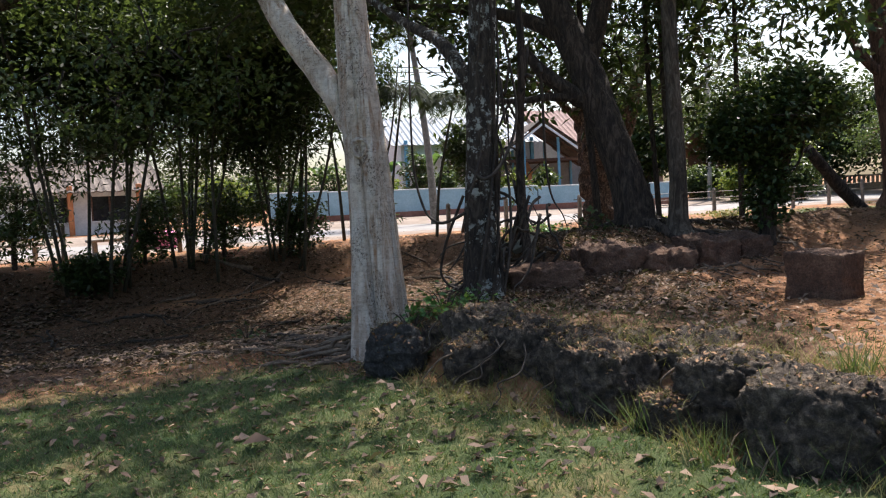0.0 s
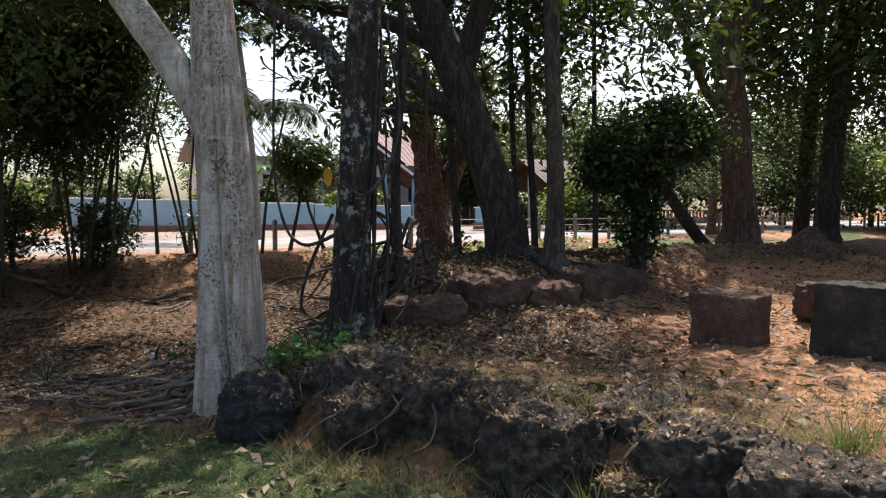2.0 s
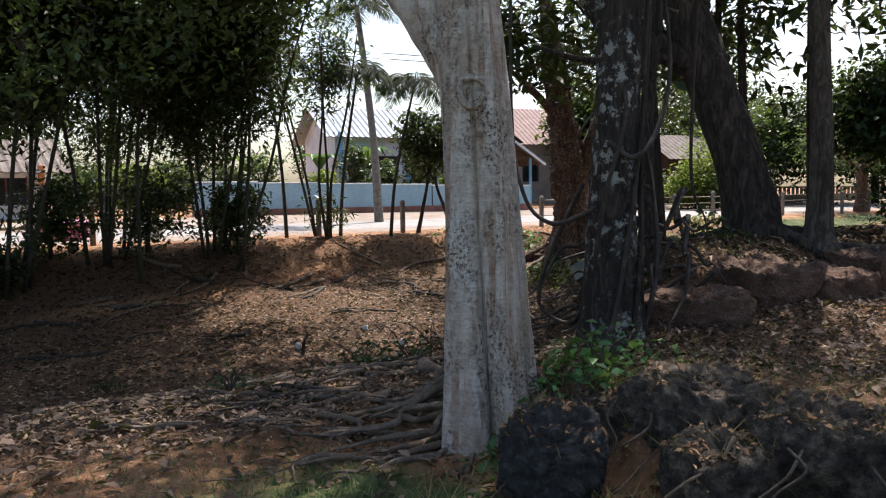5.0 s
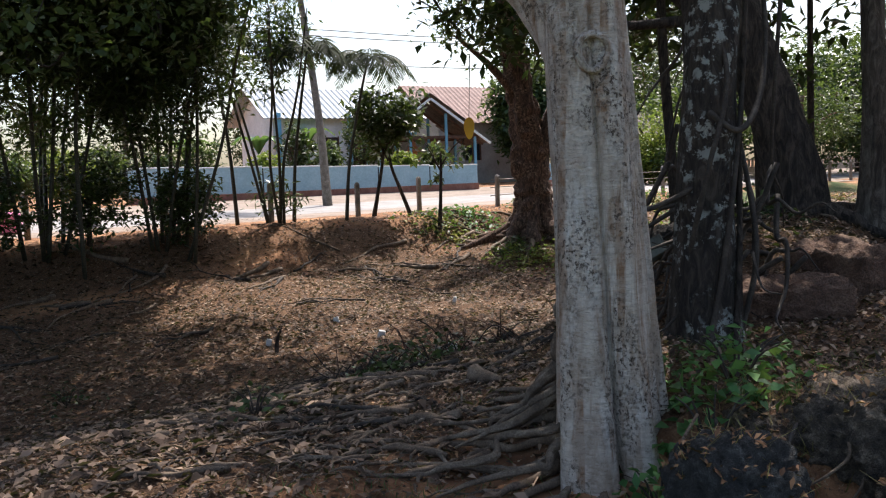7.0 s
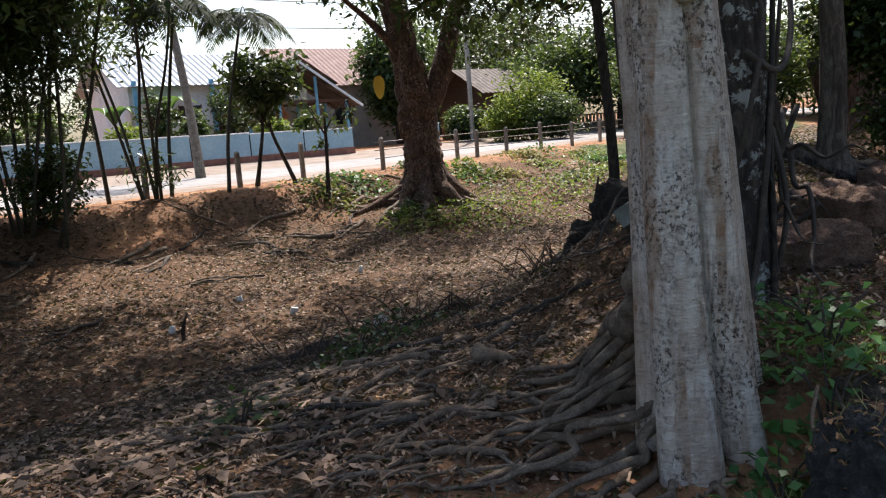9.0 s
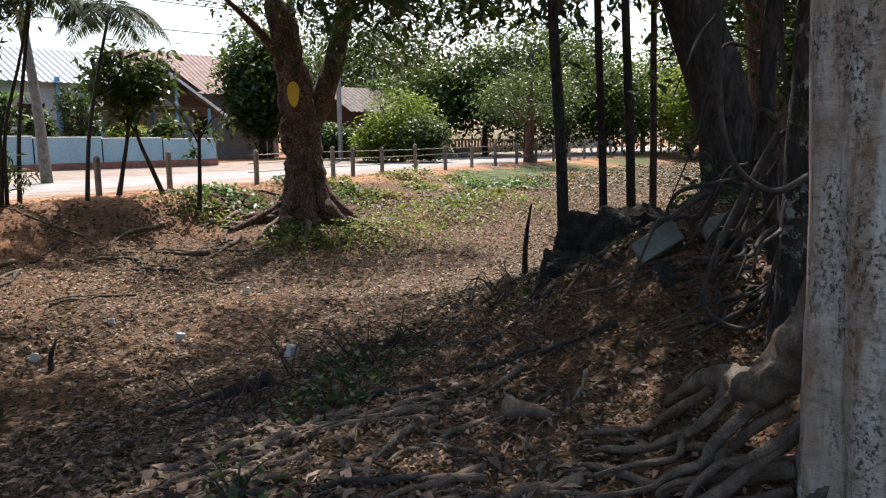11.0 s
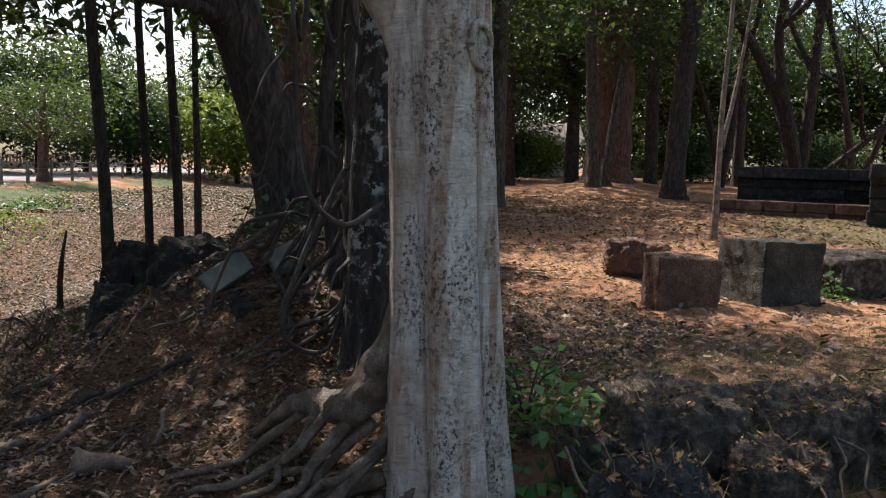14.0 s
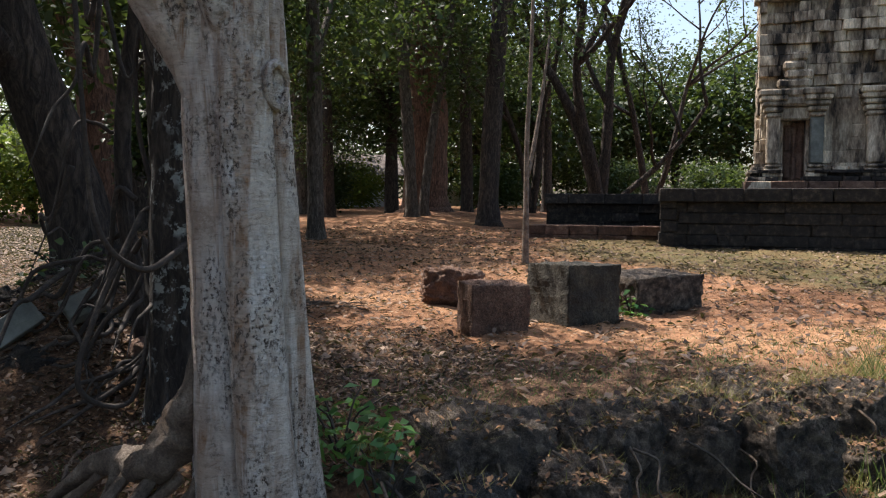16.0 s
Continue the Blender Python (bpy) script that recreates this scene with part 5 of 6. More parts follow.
garden_wall(-12.6, 38.2, 2.75, 45.7, 0.38, 1.88, 1.56, 6, "pale blue painted garden wall with red-brown base")
garden_wall(6.4, 46.6, 7.6, 47.0, 0.38, 1.5, 1.5, 1, "short pale blue wall end beside the gateway")
a0, a1 = at_road(34, 11.0), at_road(78, 11.0)
fw = empty("roadside_wall", (*a0, 0.4), "long pale concrete wall with open balusters", "wall", "garden walls", math.degrees(math.atan2(UY, UX)))
part("base_course", box_bm(44, 0.25, 0.5, 0.02, (22, 0, 0.2)), M_CONC, fw)
part("coping", box_bm(44, 0.22, 0.12, 0.02, (22, 0, 0.95)), M_CONC, fw)

base = part("baluster", box_bm(0.18, 0.14, 0.44, 0.02, (0, 0, 0.67)), M_CONC, fw)
for i in range(1, 88):
    o = base.copy()
    scene.collection.objects.link(o)
    o.location.x = i * 0.5


# ---------------------------------------------------------------- houses
def house(x, y, w, dpt, eave, rise, turn, wall, roof, label, wins, over=0.7, zb=0.35, doors=(), cols=0, colmat=None):
    """A gabled house: walls with recessed windows and doors, overhanging roof sheets; local x runs along the front."""
    top = empty("house", (x, y, zb), label, "house", "village houses", turn)
    t = 0.18
    cuts = sorted(list(wins) + list(doors))
    u = -w / 2
    for cx, cw, z0, z1 in cuts:          # front wall built round its openings
        part("front_wall", box_bm(cx - cw / 2 - u, t, eave, 0, ((u + cx - cw / 2) / 2, -dpt / 2, eave / 2)), wall, top)
        if z0 > 0:
            part("front_wall", box_bm(cw, t, z0, 0, (cx, -dpt / 2, z0 / 2)), wall, top)
        part("front_wall", box_bm(cw, t, eave - z1, 0, (cx, -dpt / 2, (eave + z1) / 2)), wall, top)
        u = cx + cw / 2
    part("front_wall", box_bm(w / 2 - u, t, eave, 0, ((u + w / 2) / 2, -dpt / 2, eave / 2)), wall, top)
    bm = box_bm(t, dpt - t, eave, 0, (-w / 2 + t / 2, 0.0, eave / 2))
    part("side_wall", bm, wall, top)
    part("side_wall", box_bm(t, dpt - t, eave, 0, (w / 2 - t / 2, 0.0, eave / 2)), wall, top)
    part("back_wall", box_bm(w, t, eave, 0, (0, dpt / 2, eave / 2)), wall, top)
    for sx in (-1, 1):
        bm = bmesh.new()
        vs = [bm.verts.new(c) for c in ((sx * (w / 2 - 0.1), -dpt / 2, eave), (sx * (w / 2 - 0.1), dpt / 2, eave), (sx * (w / 2 - 0.1), 0, eave + rise))]
        bm.faces.new(vs)
        ext = bmesh.ops.extrude_face_region(bm, geom=bm.faces[:])
        bmesh.ops.translate(bm, verts=[g for g in ext["geom"] if isinstance(g, bmesh.types.BMVert)], vec=(sx * 0.1, 0, 0))
        part("gable", bm, wall, top)
    sl = math.hypot(dpt / 2 + over, rise * (1 + over * 2 / dpt))
    ang = math.atan2(rise, dpt / 2)
    for sy in (-1, 1):
        W2, v, f = w + 2 * over, [], []
        nr = int(W2 / 0.12)
        for i in range(nr + 1):
            zz = 0.05 if i % 3 == 0 else 0.0
            for yy, dz in ((-sl / 2, 0), (sl / 2, 0), (sl / 2, -0.05), (-sl / 2, -0.05)):
                v.append((-W2 / 2 + W2 * i / nr, yy, zz + dz))
        for i in range(nr):
            for k4 in range(4):
                f.append((4 * i + k4, 4 * i + (k4 + 1) % 4, 4 * i + 4 + (k4 + 1) % 4, 4 * i + 4 + k4))
        ob = link_mesh("roof_sheet", v, f, roof, top, "", False)
        ob.matrix_basis = Matrix.Translation((0, sy * (dpt / 2 + over) / 2, eave + rise - sl / 2 * math.sin(ang) + 0.06)) @ Matrix.Rotation(-sy * ang, 4, "X")
    for cx, cw, z0, z1 in wins:
        win = part("window", box_bm(cw, 0.05, z1 - z0, 0, (cx, -dpt / 2 + 0.03, (z0 + z1) / 2)), M_GLASS, top)
        part("window_frame", box_bm(0.07, 0.1, z1 - z0, 0.01, (cx, -dpt / 2 - 0.045, (z0 + z1) / 2)), M_WOOD, win)
        for sx in (-1, 1):
            part("window_frame", box_bm(0.07, 0.12, z1 - z0 + 0.1, 0.01, (cx + sx * cw / 2, -dpt / 2 - 0.05, (z0 + z1) / 2)), M_WOOD, win)
        part("window_sill", box_bm(cw + 0.2, 0.18, 0.07, 0.01, (cx, -dpt / 2 - 0.08, z0 - 0.03)), wall, win)
    for cx, cw, z0, z1 in doors:
        dr = part("door", box_bm(cw - 0.04, 0.06, z1 - z0, 0.01, (cx, -dpt / 2 + 0.02, (z0 + z1) / 2)), M_WOOD, top)
        part("door_panel", box_bm(cw * 0.6, 0.03, (z1 - z0) * 0.35, 0.01, (cx, -dpt / 2 - 0.02, z0 + (z1 - z0) * 0.7)), M_WOOD, dr)
    for i in range(cols):
        part("column", box_bm(0.22, 0.22, eave, 0.02, (-w / 2 + 0.2 + i * (w - 0.4) / max(1, cols - 1), -dpt / 2 - over * 0.7, eave / 2)), colmat, top)
    return top


house(-5.6, 56.5, 9.0, 7.0, 4.6, 1.7, 24, M_WHITE, M_METAL, "white house with pale metal roof behind the garden wall", ((-1.2, 1.3, 1.8, 3.2), (2.9, 1.5, 1.6, 3.3)), 0.8, doors=((-3.2, 1.0, 0.0, 3.2), (0.9, 1.1, 0.0, 3.2)), cols=3, colmat=M_SKYBLUE)
house(3.9, 63.0, 8.4, 8.0, 4.5, 2.4, 24, M_GREYWALL, M_TILES, "grey rendered house with a faded red roof", ((-1.6, 1.2, 1.6, 3.0), (2.2, 1.2, 1.6, 3.0)), 0.8)


def open_shed(x, y, w, dpt, eave, rise, turn):
    """An open-fronted lean-to: painted posts, beams, rafters and two sagging brown roof slopes, gable to the front."""
    top = empty("open_shed", (x, y, 0.38), "open shed with old brown roof and blue posts", "shed", "", turn)
    for px in (-w / 2 + 0.25, -0.35 * w / 2, 0.35 * w / 2, w / 2 - 0.25):
        for py in (-dpt / 2 + 0.3, dpt / 2 - 0.3):
            part("post", box_bm(0.15, 0.15, eave + (rise * 0.6 if abs(px) < w / 3 else 0), 0.02, (px, py, (eave + (rise * 0.6 if abs(px) < w / 3 else 0)) / 2)), M_SKYBLUE, top, "turquoise painted post")
    for py in (-dpt / 2 + 0.3, dpt / 2 - 0.3):
        part("beam", box_bm(w, 0.1, 0.18, 0.01, (0, py, eave)), M_WOOD, top)
    part("back_wall", box_bm(w - 0.4, 0.12, eave, 0, (0, dpt / 2 - 0.1, eave / 2)), M_GREYWALL, top)
    part("counter", box_bm(w * 0.5, 0.6, 0.95, 0.02, (0.3, dpt / 2 - 1.4, 0.475)), M_WOOD, top)
    half = w / 2 + 0.45
    ang = math.atan2(rise, w / 2)
    for sx in (-1, 1):
        for lvl, (u0, u1, dz) in enumerate(((0.0, 0.62, 0.22), (0.5, 1.0, 0.0))):
            v, f, n = [], [], 40
            for i in range(n + 1):
                yy = -dpt / 2 - 0.4 + (dpt + 0.8) * i / n
                rz = 0.035 if i % 2 else 0.0
                for u, th in ((u0, 0.0), (u1, 0.0), (u1, -0.05), (u0, -0.05)):
                    v.append((sx * half * u, yy, eave + rise * (1 - u * half / (w / 2)) + dz + rz + th))
            for i in range(n):
                for k4 in range(4):
                    f.append((4 * i + k4, 4 * i + (k4 + 1) % 4, 4 * i + 4 + (k4 + 1) % 4, 4 * i + 4 + k4))
            link_mesh("roof_sheet", v, f, M_DKROOF, top, "", False)
        for py in (-dpt / 2 - 0.42, -dpt / 2 + 0.9, dpt / 2 - 0.6):
            raf = part("rafter", box_bm(half / math.cos(ang), 0.06, 0.13, 0.01), M_WOOD if py > -dpt / 2 else M_WHITE, top)
            raf.matrix_basis = Matrix.Translation((sx * half / 2, py, eave + rise * (1 - half / w) - 0.1)) @ Matrix.Rotation(sx * ang, 4, "Y")


open_shed(0.15, 51.6, 6.0, 4.4, 2.85, 2.2, 12)
house(14.2, 58.0, 5.0, 5.0, 3.2, 1.3, 20, M_WOOD, M_DKROOF, "dark wooden house with an old brown roof", ((-1.0, 1.0, 1.4, 2.4), (1.2, 1.0, 1.4, 2.4)), 0.8)
house(-23.4, 36.0, 9.0, 6.0, 2.5, 1.2, 36, M_WHITE, M_DKROOF, "low cream house with dark wooden windows", ((0.6, 1.5, 0.9, 2.0), (3.1, 1.5, 0.9, 2.0)), 0.9, zb=0.1, cols=4, colmat=M_ORANGE, doors=((-2.2, 1.0, 0, 2.05),))
house(44, 32, 9.0, 6.0, 2.8, 1.2, -60, M_WHITE, M_DKROOF, "pale house glimpsed behind the wood", ((-1.5, 1.2, 0.9, 2.0), (2.2, 1.2, 0.9, 2.0)), 0.8)
house(62, 26, 9.0, 6.0, 2.8, 1.0, -70, M_WHITE, M_METAL, "pale house glimpsed behind the wood", ((-1.5, 1.2, 0.9, 2.0), (2.2, 1.2, 0.9, 2.0)), 0.8)

# spirit house on its pillar
sx_, sy_ = bearing(4.2, 44.5, -3.6, 6.1)
sp = empty("spirit_house", (sx_, sy_, 0.38), "small orange shrine house raised on a pillar", "shrine")
part("pillar", box_bm(0.2, 0.2, 1.5, 0.03, (0, 0, 0.75)), M_ORANGE, sp)
part("platform", box_bm(0.8, 0.8, 0.1, 0.02, (0, 0, 1.55)), M_ORANGE, sp)
part("cabin", box_bm(0.5, 0.5, 0.5, 0.03, (0, 0, 1.85)), M_ORANGE, sp)
for i, w_ in enumerate((0.9, 0.66, 0.4)):
    bm = bmesh.new()
    bmesh.ops.create_cone(bm, segments=4, radius1=w_ * 0.7, radius2=w_ * 0.3, depth=0.22, cap_ends=True, matrix=Matrix.Translation((0, 0, 2.2 + 0.2 * i)) @ Matrix.Rotation(math.pi / 4, 4, "Z"))
    part("roof", bm, M_ORANGE, sp)
tube_part("finial", [(0, 0, 2.7), (0, 0, 2.9), (0, 0, 3.15)], [0.06, 0.04, 0.01], M_ORANGE, sp, seg=6)

# banana plants inside the garden
for i, (deg, dist, h) in enumerate(((-4.6, 46.5, 2.6), (-8.0, 46, 2.2), (0.5, 47.5, 2.2), (-13, 44, 2.0))):
    x, y = bearing(deg, dist, -2.6, 4.8)
    top = empty("banana_plant", (x, y, 0.38), "broad-leaved banana plant in the garden", "plant", "garden plants")
    tube_part("stem", [(0, 0, -0.1), (0, 0, h * 0.5), (0.05, 0, h)], [0.14, 0.11, 0.06], M_IVY, top, seg=8)
    for q in range(7):
        a = q * 0.9 + i
        pts = [np.array((0, 0, h)), np.array((0.45 * math.cos(a), 0.45 * math.sin(a), h + 0.7)), np.array((1.0 * math.cos(a), 1.0 * math.sin(a), h + 0.95)), np.array((1.6 * math.cos(a), 1.6 * math.sin(a), h + 0.55))]
        path = smooth_path(pts, 5)
        sd = np.array((-math.sin(a), math.cos(a), 0))
        v, f = [], []
        for j, c in enumerate(path):
            ww = 0.28 * math.sin(math.pi * min(0.98, 0.08 + j / len(path)))
            v += [c - sd * ww + (0, 0, 0.08), c, c + sd * ww + (0, 0, 0.08)]
        for j in range(len(path) - 1):
            f += [(3 * j, 3 * j + 1, 3 * j + 4, 3 * j + 3), (3 * j + 1, 3 * j + 2, 3 * j + 5, 3 * j + 4)]
        link_mesh("leaf", v, f, M_IVY, top)

# shrubs crowding the garden behind the wall
for i, (u, back, h, r, leaf) in enumerate(((0.10, 1.6, 2.4, 1.0, M_LEAF_DARK), (0.22, 2.2, 3.0, 1.1, M_LEAF_MID), (0.34, 1.5, 2.0, 0.8, M_LEAF_LIGHT), (0.48, 2.4, 3.6, 0.9, M_LEAF_DARK), (0.60, 1.8, 2.6, 0.9, M_LEAF_MID), (0.70, 2.6, 3.8, 1.0, M_LEAF_DARK), (0.82, 1.5, 2.1, 0.7, M_LEAF_LIGHT), (0.93, 1.7, 2.3, 0.7, M_LEAF_MID))):
    x, y = -12.6 + 15.35 * u - 0.44 * back, 38.2 + 7.5 * u + 0.9 * back
    far_tree(x, y, h, r, leaf, 940 + i, 0.25, 60, 0.26, "garden_shrub", "leafy garden shrub behind the blue wall")

# utility poles and sagging cables over the road
poles = []
for s in (-30, 29, 52):
    x, y = at_road(s, 10.2)
    p_ = empty("utility_pole", (x, y, gz(x, y)), "grey concrete utility pole carrying cables", "pole", "utility poles", 34)
    part("shaft", box_bm(0.22, 0.2, 8.2, 0.02, (0, 0, 4.0)), M_CONC, p_)
    part("crossarm", box_bm(0.1, 1.6, 0.1, 0.01, (0, 0, 7.6)), M_CONC, p_)
for off, h in ((-0.7, 7.7), (0.7, 7.7), (0.05, 6.4)):
    pts = []
    for a, b in zip((-30, 29), (29, 52)):
        for u in np.linspace(0, 1, 7)[:-1]:
            pts.append((*at_road(a + (b - a) * u, 10.2 + off), 0.4 + h - 3.0 * u * (1 - u)))
    tagged(tube_part("cable", pts, [0.02, 0.02], M_GLASS, seg=4, steps=2), "thin black overhead cable sagging between poles", "cable", "overhead cables")

# benches, pink sheet and sacks on the verge
def bench(x, y, turn):
    top = empty("stone_bench", (x, y, gz(x, y) + 0.03), "weathered concrete garden bench beside the road", "bench", "verge benches", turn)
    part("seat", box_bm(1.5, 0.42, 0.09, 0.02, (0, 0, 0.46)), M_CONC, top)
    for sx in (-1, 1):
        part("leg", box_bm(0.14, 0.34, 0.42, 0.03, (sx * 0.52, 0, 0.21)), M_CONC, top)


for s, d, t_ in ((-5.0, 0.9, 36), (-7.6, 1.1, 30), (-11.0, 0.8, 40), (-13.5, 1.2, 34)):
    bench(*at_road(s, d), t_)
x, y = at_road(-3.6, 3.0)
tagged(rock_mesh("plastic_sheet", (1.5, 0.7, 0.55), 91, M_PINK, (x, y, gz(x, y) + 0.3), 30, (0, 0), 0.12, 4), "bright pink plastic sheet heaped beside the road", "sheet")
for i, (s, d) in enumerate(((-1.4, 3.0), (-1.0, 3.3))):
    x, y = at_road(s, d)
    tagged(rock_mesh("sack", (0.6, 0.45, 0.6), 95 + i, M_SACK, (x, y, gz(x, y) + 0.3), 20 * i, (0, 8), 0.2, 4), "full white woven sack on the verge", "sack", "sacks")

# ---------------------------------------------------------------- temple on its platform
def stone_wall(parent, name, origin, along, outward, length, courses, ch, sw, depth, material, seed, skip=(), jut=0.03):
    """Courses of separate squared stones on a straight face; skip: (u0, u1, z0, z1) openings."""
    rs = random.Random(seed)
    shapes = []
    for i in range(8):
        bm = box_bm(1, 1, 1, 0.0)
        for v in bm.verts:
            v.co += Vector((rs.uniform(-0.03, 0.03), rs.uniform(-0.04, 0.04), rs.uniform(-0.03, 0.03)))
        bmesh.ops.bevel(bm, geom=bm.edges[:], offset=0.05, segments=1, affect="EDGES")
        me = bpy.data.meshes.new(name)
        bm.to_mesh(me)
        bm.free()
        me.materials.append(material)
        shapes.append(me)
    ang = math.atan2(along[1], along[0])
    for c in range(courses):
        u = -rs.uniform(0, sw * 0.5)
        z = origin[2] + ch * (c + 0.5)
        while u < length:
            w = sw * rs.uniform(0.7, 1.35)
            u0, u1 = max(u, 0), min(u + w, length)
            u += w
            m = (u0 + u1) / 2
            if u1 - u0 < 0.08 or any(a < m < b and lo < z < hi for a, b, lo, hi in skip):
                continue
            o = new(name, shapes[rs.randrange(8)])
            o.parent = parent
            j = rs.uniform(-jut, jut)
            o.matrix_basis = Matrix.Translation((origin[0] + along[0] * m + outward[0] * (j - depth / 2), origin[1] + along[1] * m + outward[1] * (j - depth / 2), z)) @ Matrix.Rotation(ang, 4, "Z") @ Matrix.Diagonal(((u1 - u0) * 0.985, depth, ch * 0.97, 1))


plat = empty("temple_platform", (0, 0, 0), "dark weathered laterite platform carrying the temple", "platform")
part("core", box_bm(12, 15.6, 1.12, 0, (17.7, -0.5, 0.98)), M_PLATFORM, plat)
part("core", box_bm(8, 3.0, 1.06, 0, (18.9, 8.75, 0.98)), M_PLATFORM, plat)
part("core", box_bm(1.4, 3.1, 0.42, 0, (14.1, 8.8, 0.66)), M_PLATFORM, plat)
stone_wall(plat, "stone", (11.55, 7.35, 0.42), (0, -1), (-1, 0), 9.0, 5, 0.2, 0.5, 0.3, M_PLATFORM, 1)
stone_wall(plat, "coping_stone", (11.42, 7.42, 1.42), (0, -1), (-1, 0), 9.0, 1, 0.25, 0.75, 0.5, M_PLATFORM, 2)
stone_wall(plat, "stone", (14.75, 10.2, 0.55), (0, -1), (-1, 0), 2.8, 4, 0.2, 0.5, 0.3, M_PLATFORM, 3)
stone_wall(plat, "coping_stone", (14.6, 10.25, 1.35), (0, -1), (-1, 0), 2.85, 1, 0.24, 0.7, 0.5, M_PLATFORM, 4)
stone_wall(plat, "step_stone", (13.25, 10.3, 0.5), (0, -1), (-1, 0), 2.9, 2, 0.2, 0.55, 0.5, M_REDLAT, 5)
stone_wall(plat, "stone", (11.5, 7.4, 0.42), (1, 0), (0, 1), 3.2, 5, 0.22, 0.5, 0.3, M_PLATFORM, 6)

tow = empty("temple_tower", (15.9, 3.0, 1.6), "weathered sandstone temple tower with a false door", "temple")
part("core", box_bm(5.0, 5.0, 8.0, 0, (2.9, 0, 4.0)), M_TEMPLE, tow)
zz = 0.0
for i, (o, h) in enumerate(((0.95, 0.28), (0.78, 0.10), (0.60, 0.08), (0.72, 0.07), (0.5, 0.08), (0.34, 0.08))):
    door_at = 0.72 + 0.35 * o
    gap = ((door_at - 0.32, door_at + 0.32, -1.0, 9.0),) if i else ()
    stone_wall(tow, "moulding_stone", (0.4 - o * 0.8, 2.55 + o * 0.35, zz), (0, -1), (-1, 0), 5.1 + o * 0.7, 1, h, 0.32 if i else 0.6, 0.9, (M_REDLAT, M_PLATFORM, M_PLATFORM, M_PLATFORM, M_TEMPLE, M_TEMPLE)[i], 20 + i, gap, 0.03)
    stone_wall(tow, "moulding_stone", (0.4 - o * 0.8, 2.55 + o * 0.35, zz), (1, 0), (0, 1), 2.5, 1, h, 0.6, 0.6, M_TEMPLE, 40 + i, (), 0.02)
    zz += h
stone_wall(tow, "stone", (0.4, 2.55, 0.69), (0, -1), (-1, 0), 5.1, 6, 0.29, 0.40, 0.35, M_TEMPLE, 7, ((0.42, 1.04, 0.0, 1.62),), 0.05)
stone_wall(tow, "stone", (0.32, 2.62, 2.43), (0, -1), (-1, 0), 5.2, 8, 0.24, 0.34, 0.4, M_TEMPLE, 12, (), 0.12)
stone_wall(tow, "stone", (0.4, 2.55, 0.69), (1, 0), (0, 1), 2.5, 15, 0.29, 0.45, 0.35, M_TEMPLE, 8, (), 0.08)
stone_wall(tow, "stone", (0.2, 2.75, 4.35), (0, -1), (-1, 0), 5.4, 2, 0.26, 0.45, 0.5, M_TEMPLE, 9, (), 0.12)
stone_wall(tow, "stone", (0.5, 2.4, 4.88), (0, -1), (-1, 0), 4.8, 9, 0.28, 0.4, 0.4, M_TEMPLE, 10, (), 0.13)
# false door between pilasters
fd = part("false_door", box_bm(0.12, 0.46, 1.36, 0.02, (0.45, 1.83, 0.95)), M_REDLAT, tow, "dark carved stone false door")
part("door_band", box_bm(0.08, 0.07, 1.32, 0.02, (0.36, 1.83, 0.95)), M_REDLAT, fd)
for sy in (-1, 1):
    part("door_panel", box_bm(0.05, 0.13, 0.55, 0.02, (0.375, 1.83 + sy * 0.13, 1.25)), M_REDLAT, fd)
    part("door_panel", box_bm(0.05, 0.13, 0.5, 0.02, (0.375, 1.83 + sy * 0.13, 0.6)), M_REDLAT, fd)
    part("door_jamb", box_bm(0.22, 0.09, 1.4, 0.02, (0.32, 1.83 + sy * 0.28, 0.97)), M_TEMPLE, tow)
for yy, wd, m in ((2.28, 0.28, M_TEMPLE), (1.38, 0.28, M_SLAB), (0.2, 0.34, M_TEMPLE), (-0.9, 0.34, M_TEMPLE), (-1.9, 0.34, M_TEMPLE)):
    pil = part("pilaster", box_bm(0.34, wd, 1.05, 0.03, (0.14, yy, 1.2)), m, tow)
    for q, (dw, hz) in enumerate(((0.16, 0.10), (0.10, 0.08), (0.05, 0.07))):
        part("base_moulding", box_bm(0.34 + dw, wd + dw, hz, 0.025, (0.12, yy, 0.42 + 0.10 * q)), M_TEMPLE, pil)
    for q, (dw, hz) in enumerate(((0.06, 0.1), (0.14, 0.11), (0.22, 0.11), (0.30, 0.12), (0.36, 0.14))):
        part("capital", box_bm(0.34 + dw, wd + dw, hz, 0.03, (0.12, yy, 1.76 + 0.125 * q)), M_TEMPLE, pil)
part("lintel", box_bm(0.36, 0.72, 0.3, 0.04, (0.18, 1.83, 1.80)), M_TEMPLE, tow)
for q in range(6):
    part("pediment_stone", box_bm(0.46 - 0.02 * q, 0.95 - 0.12 * q, 0.2, 0.05, (0.12, 1.83 + 0.05 * (-1) ** q, 2.06 + 0.2 * q)), M_TEMPLE, tow)

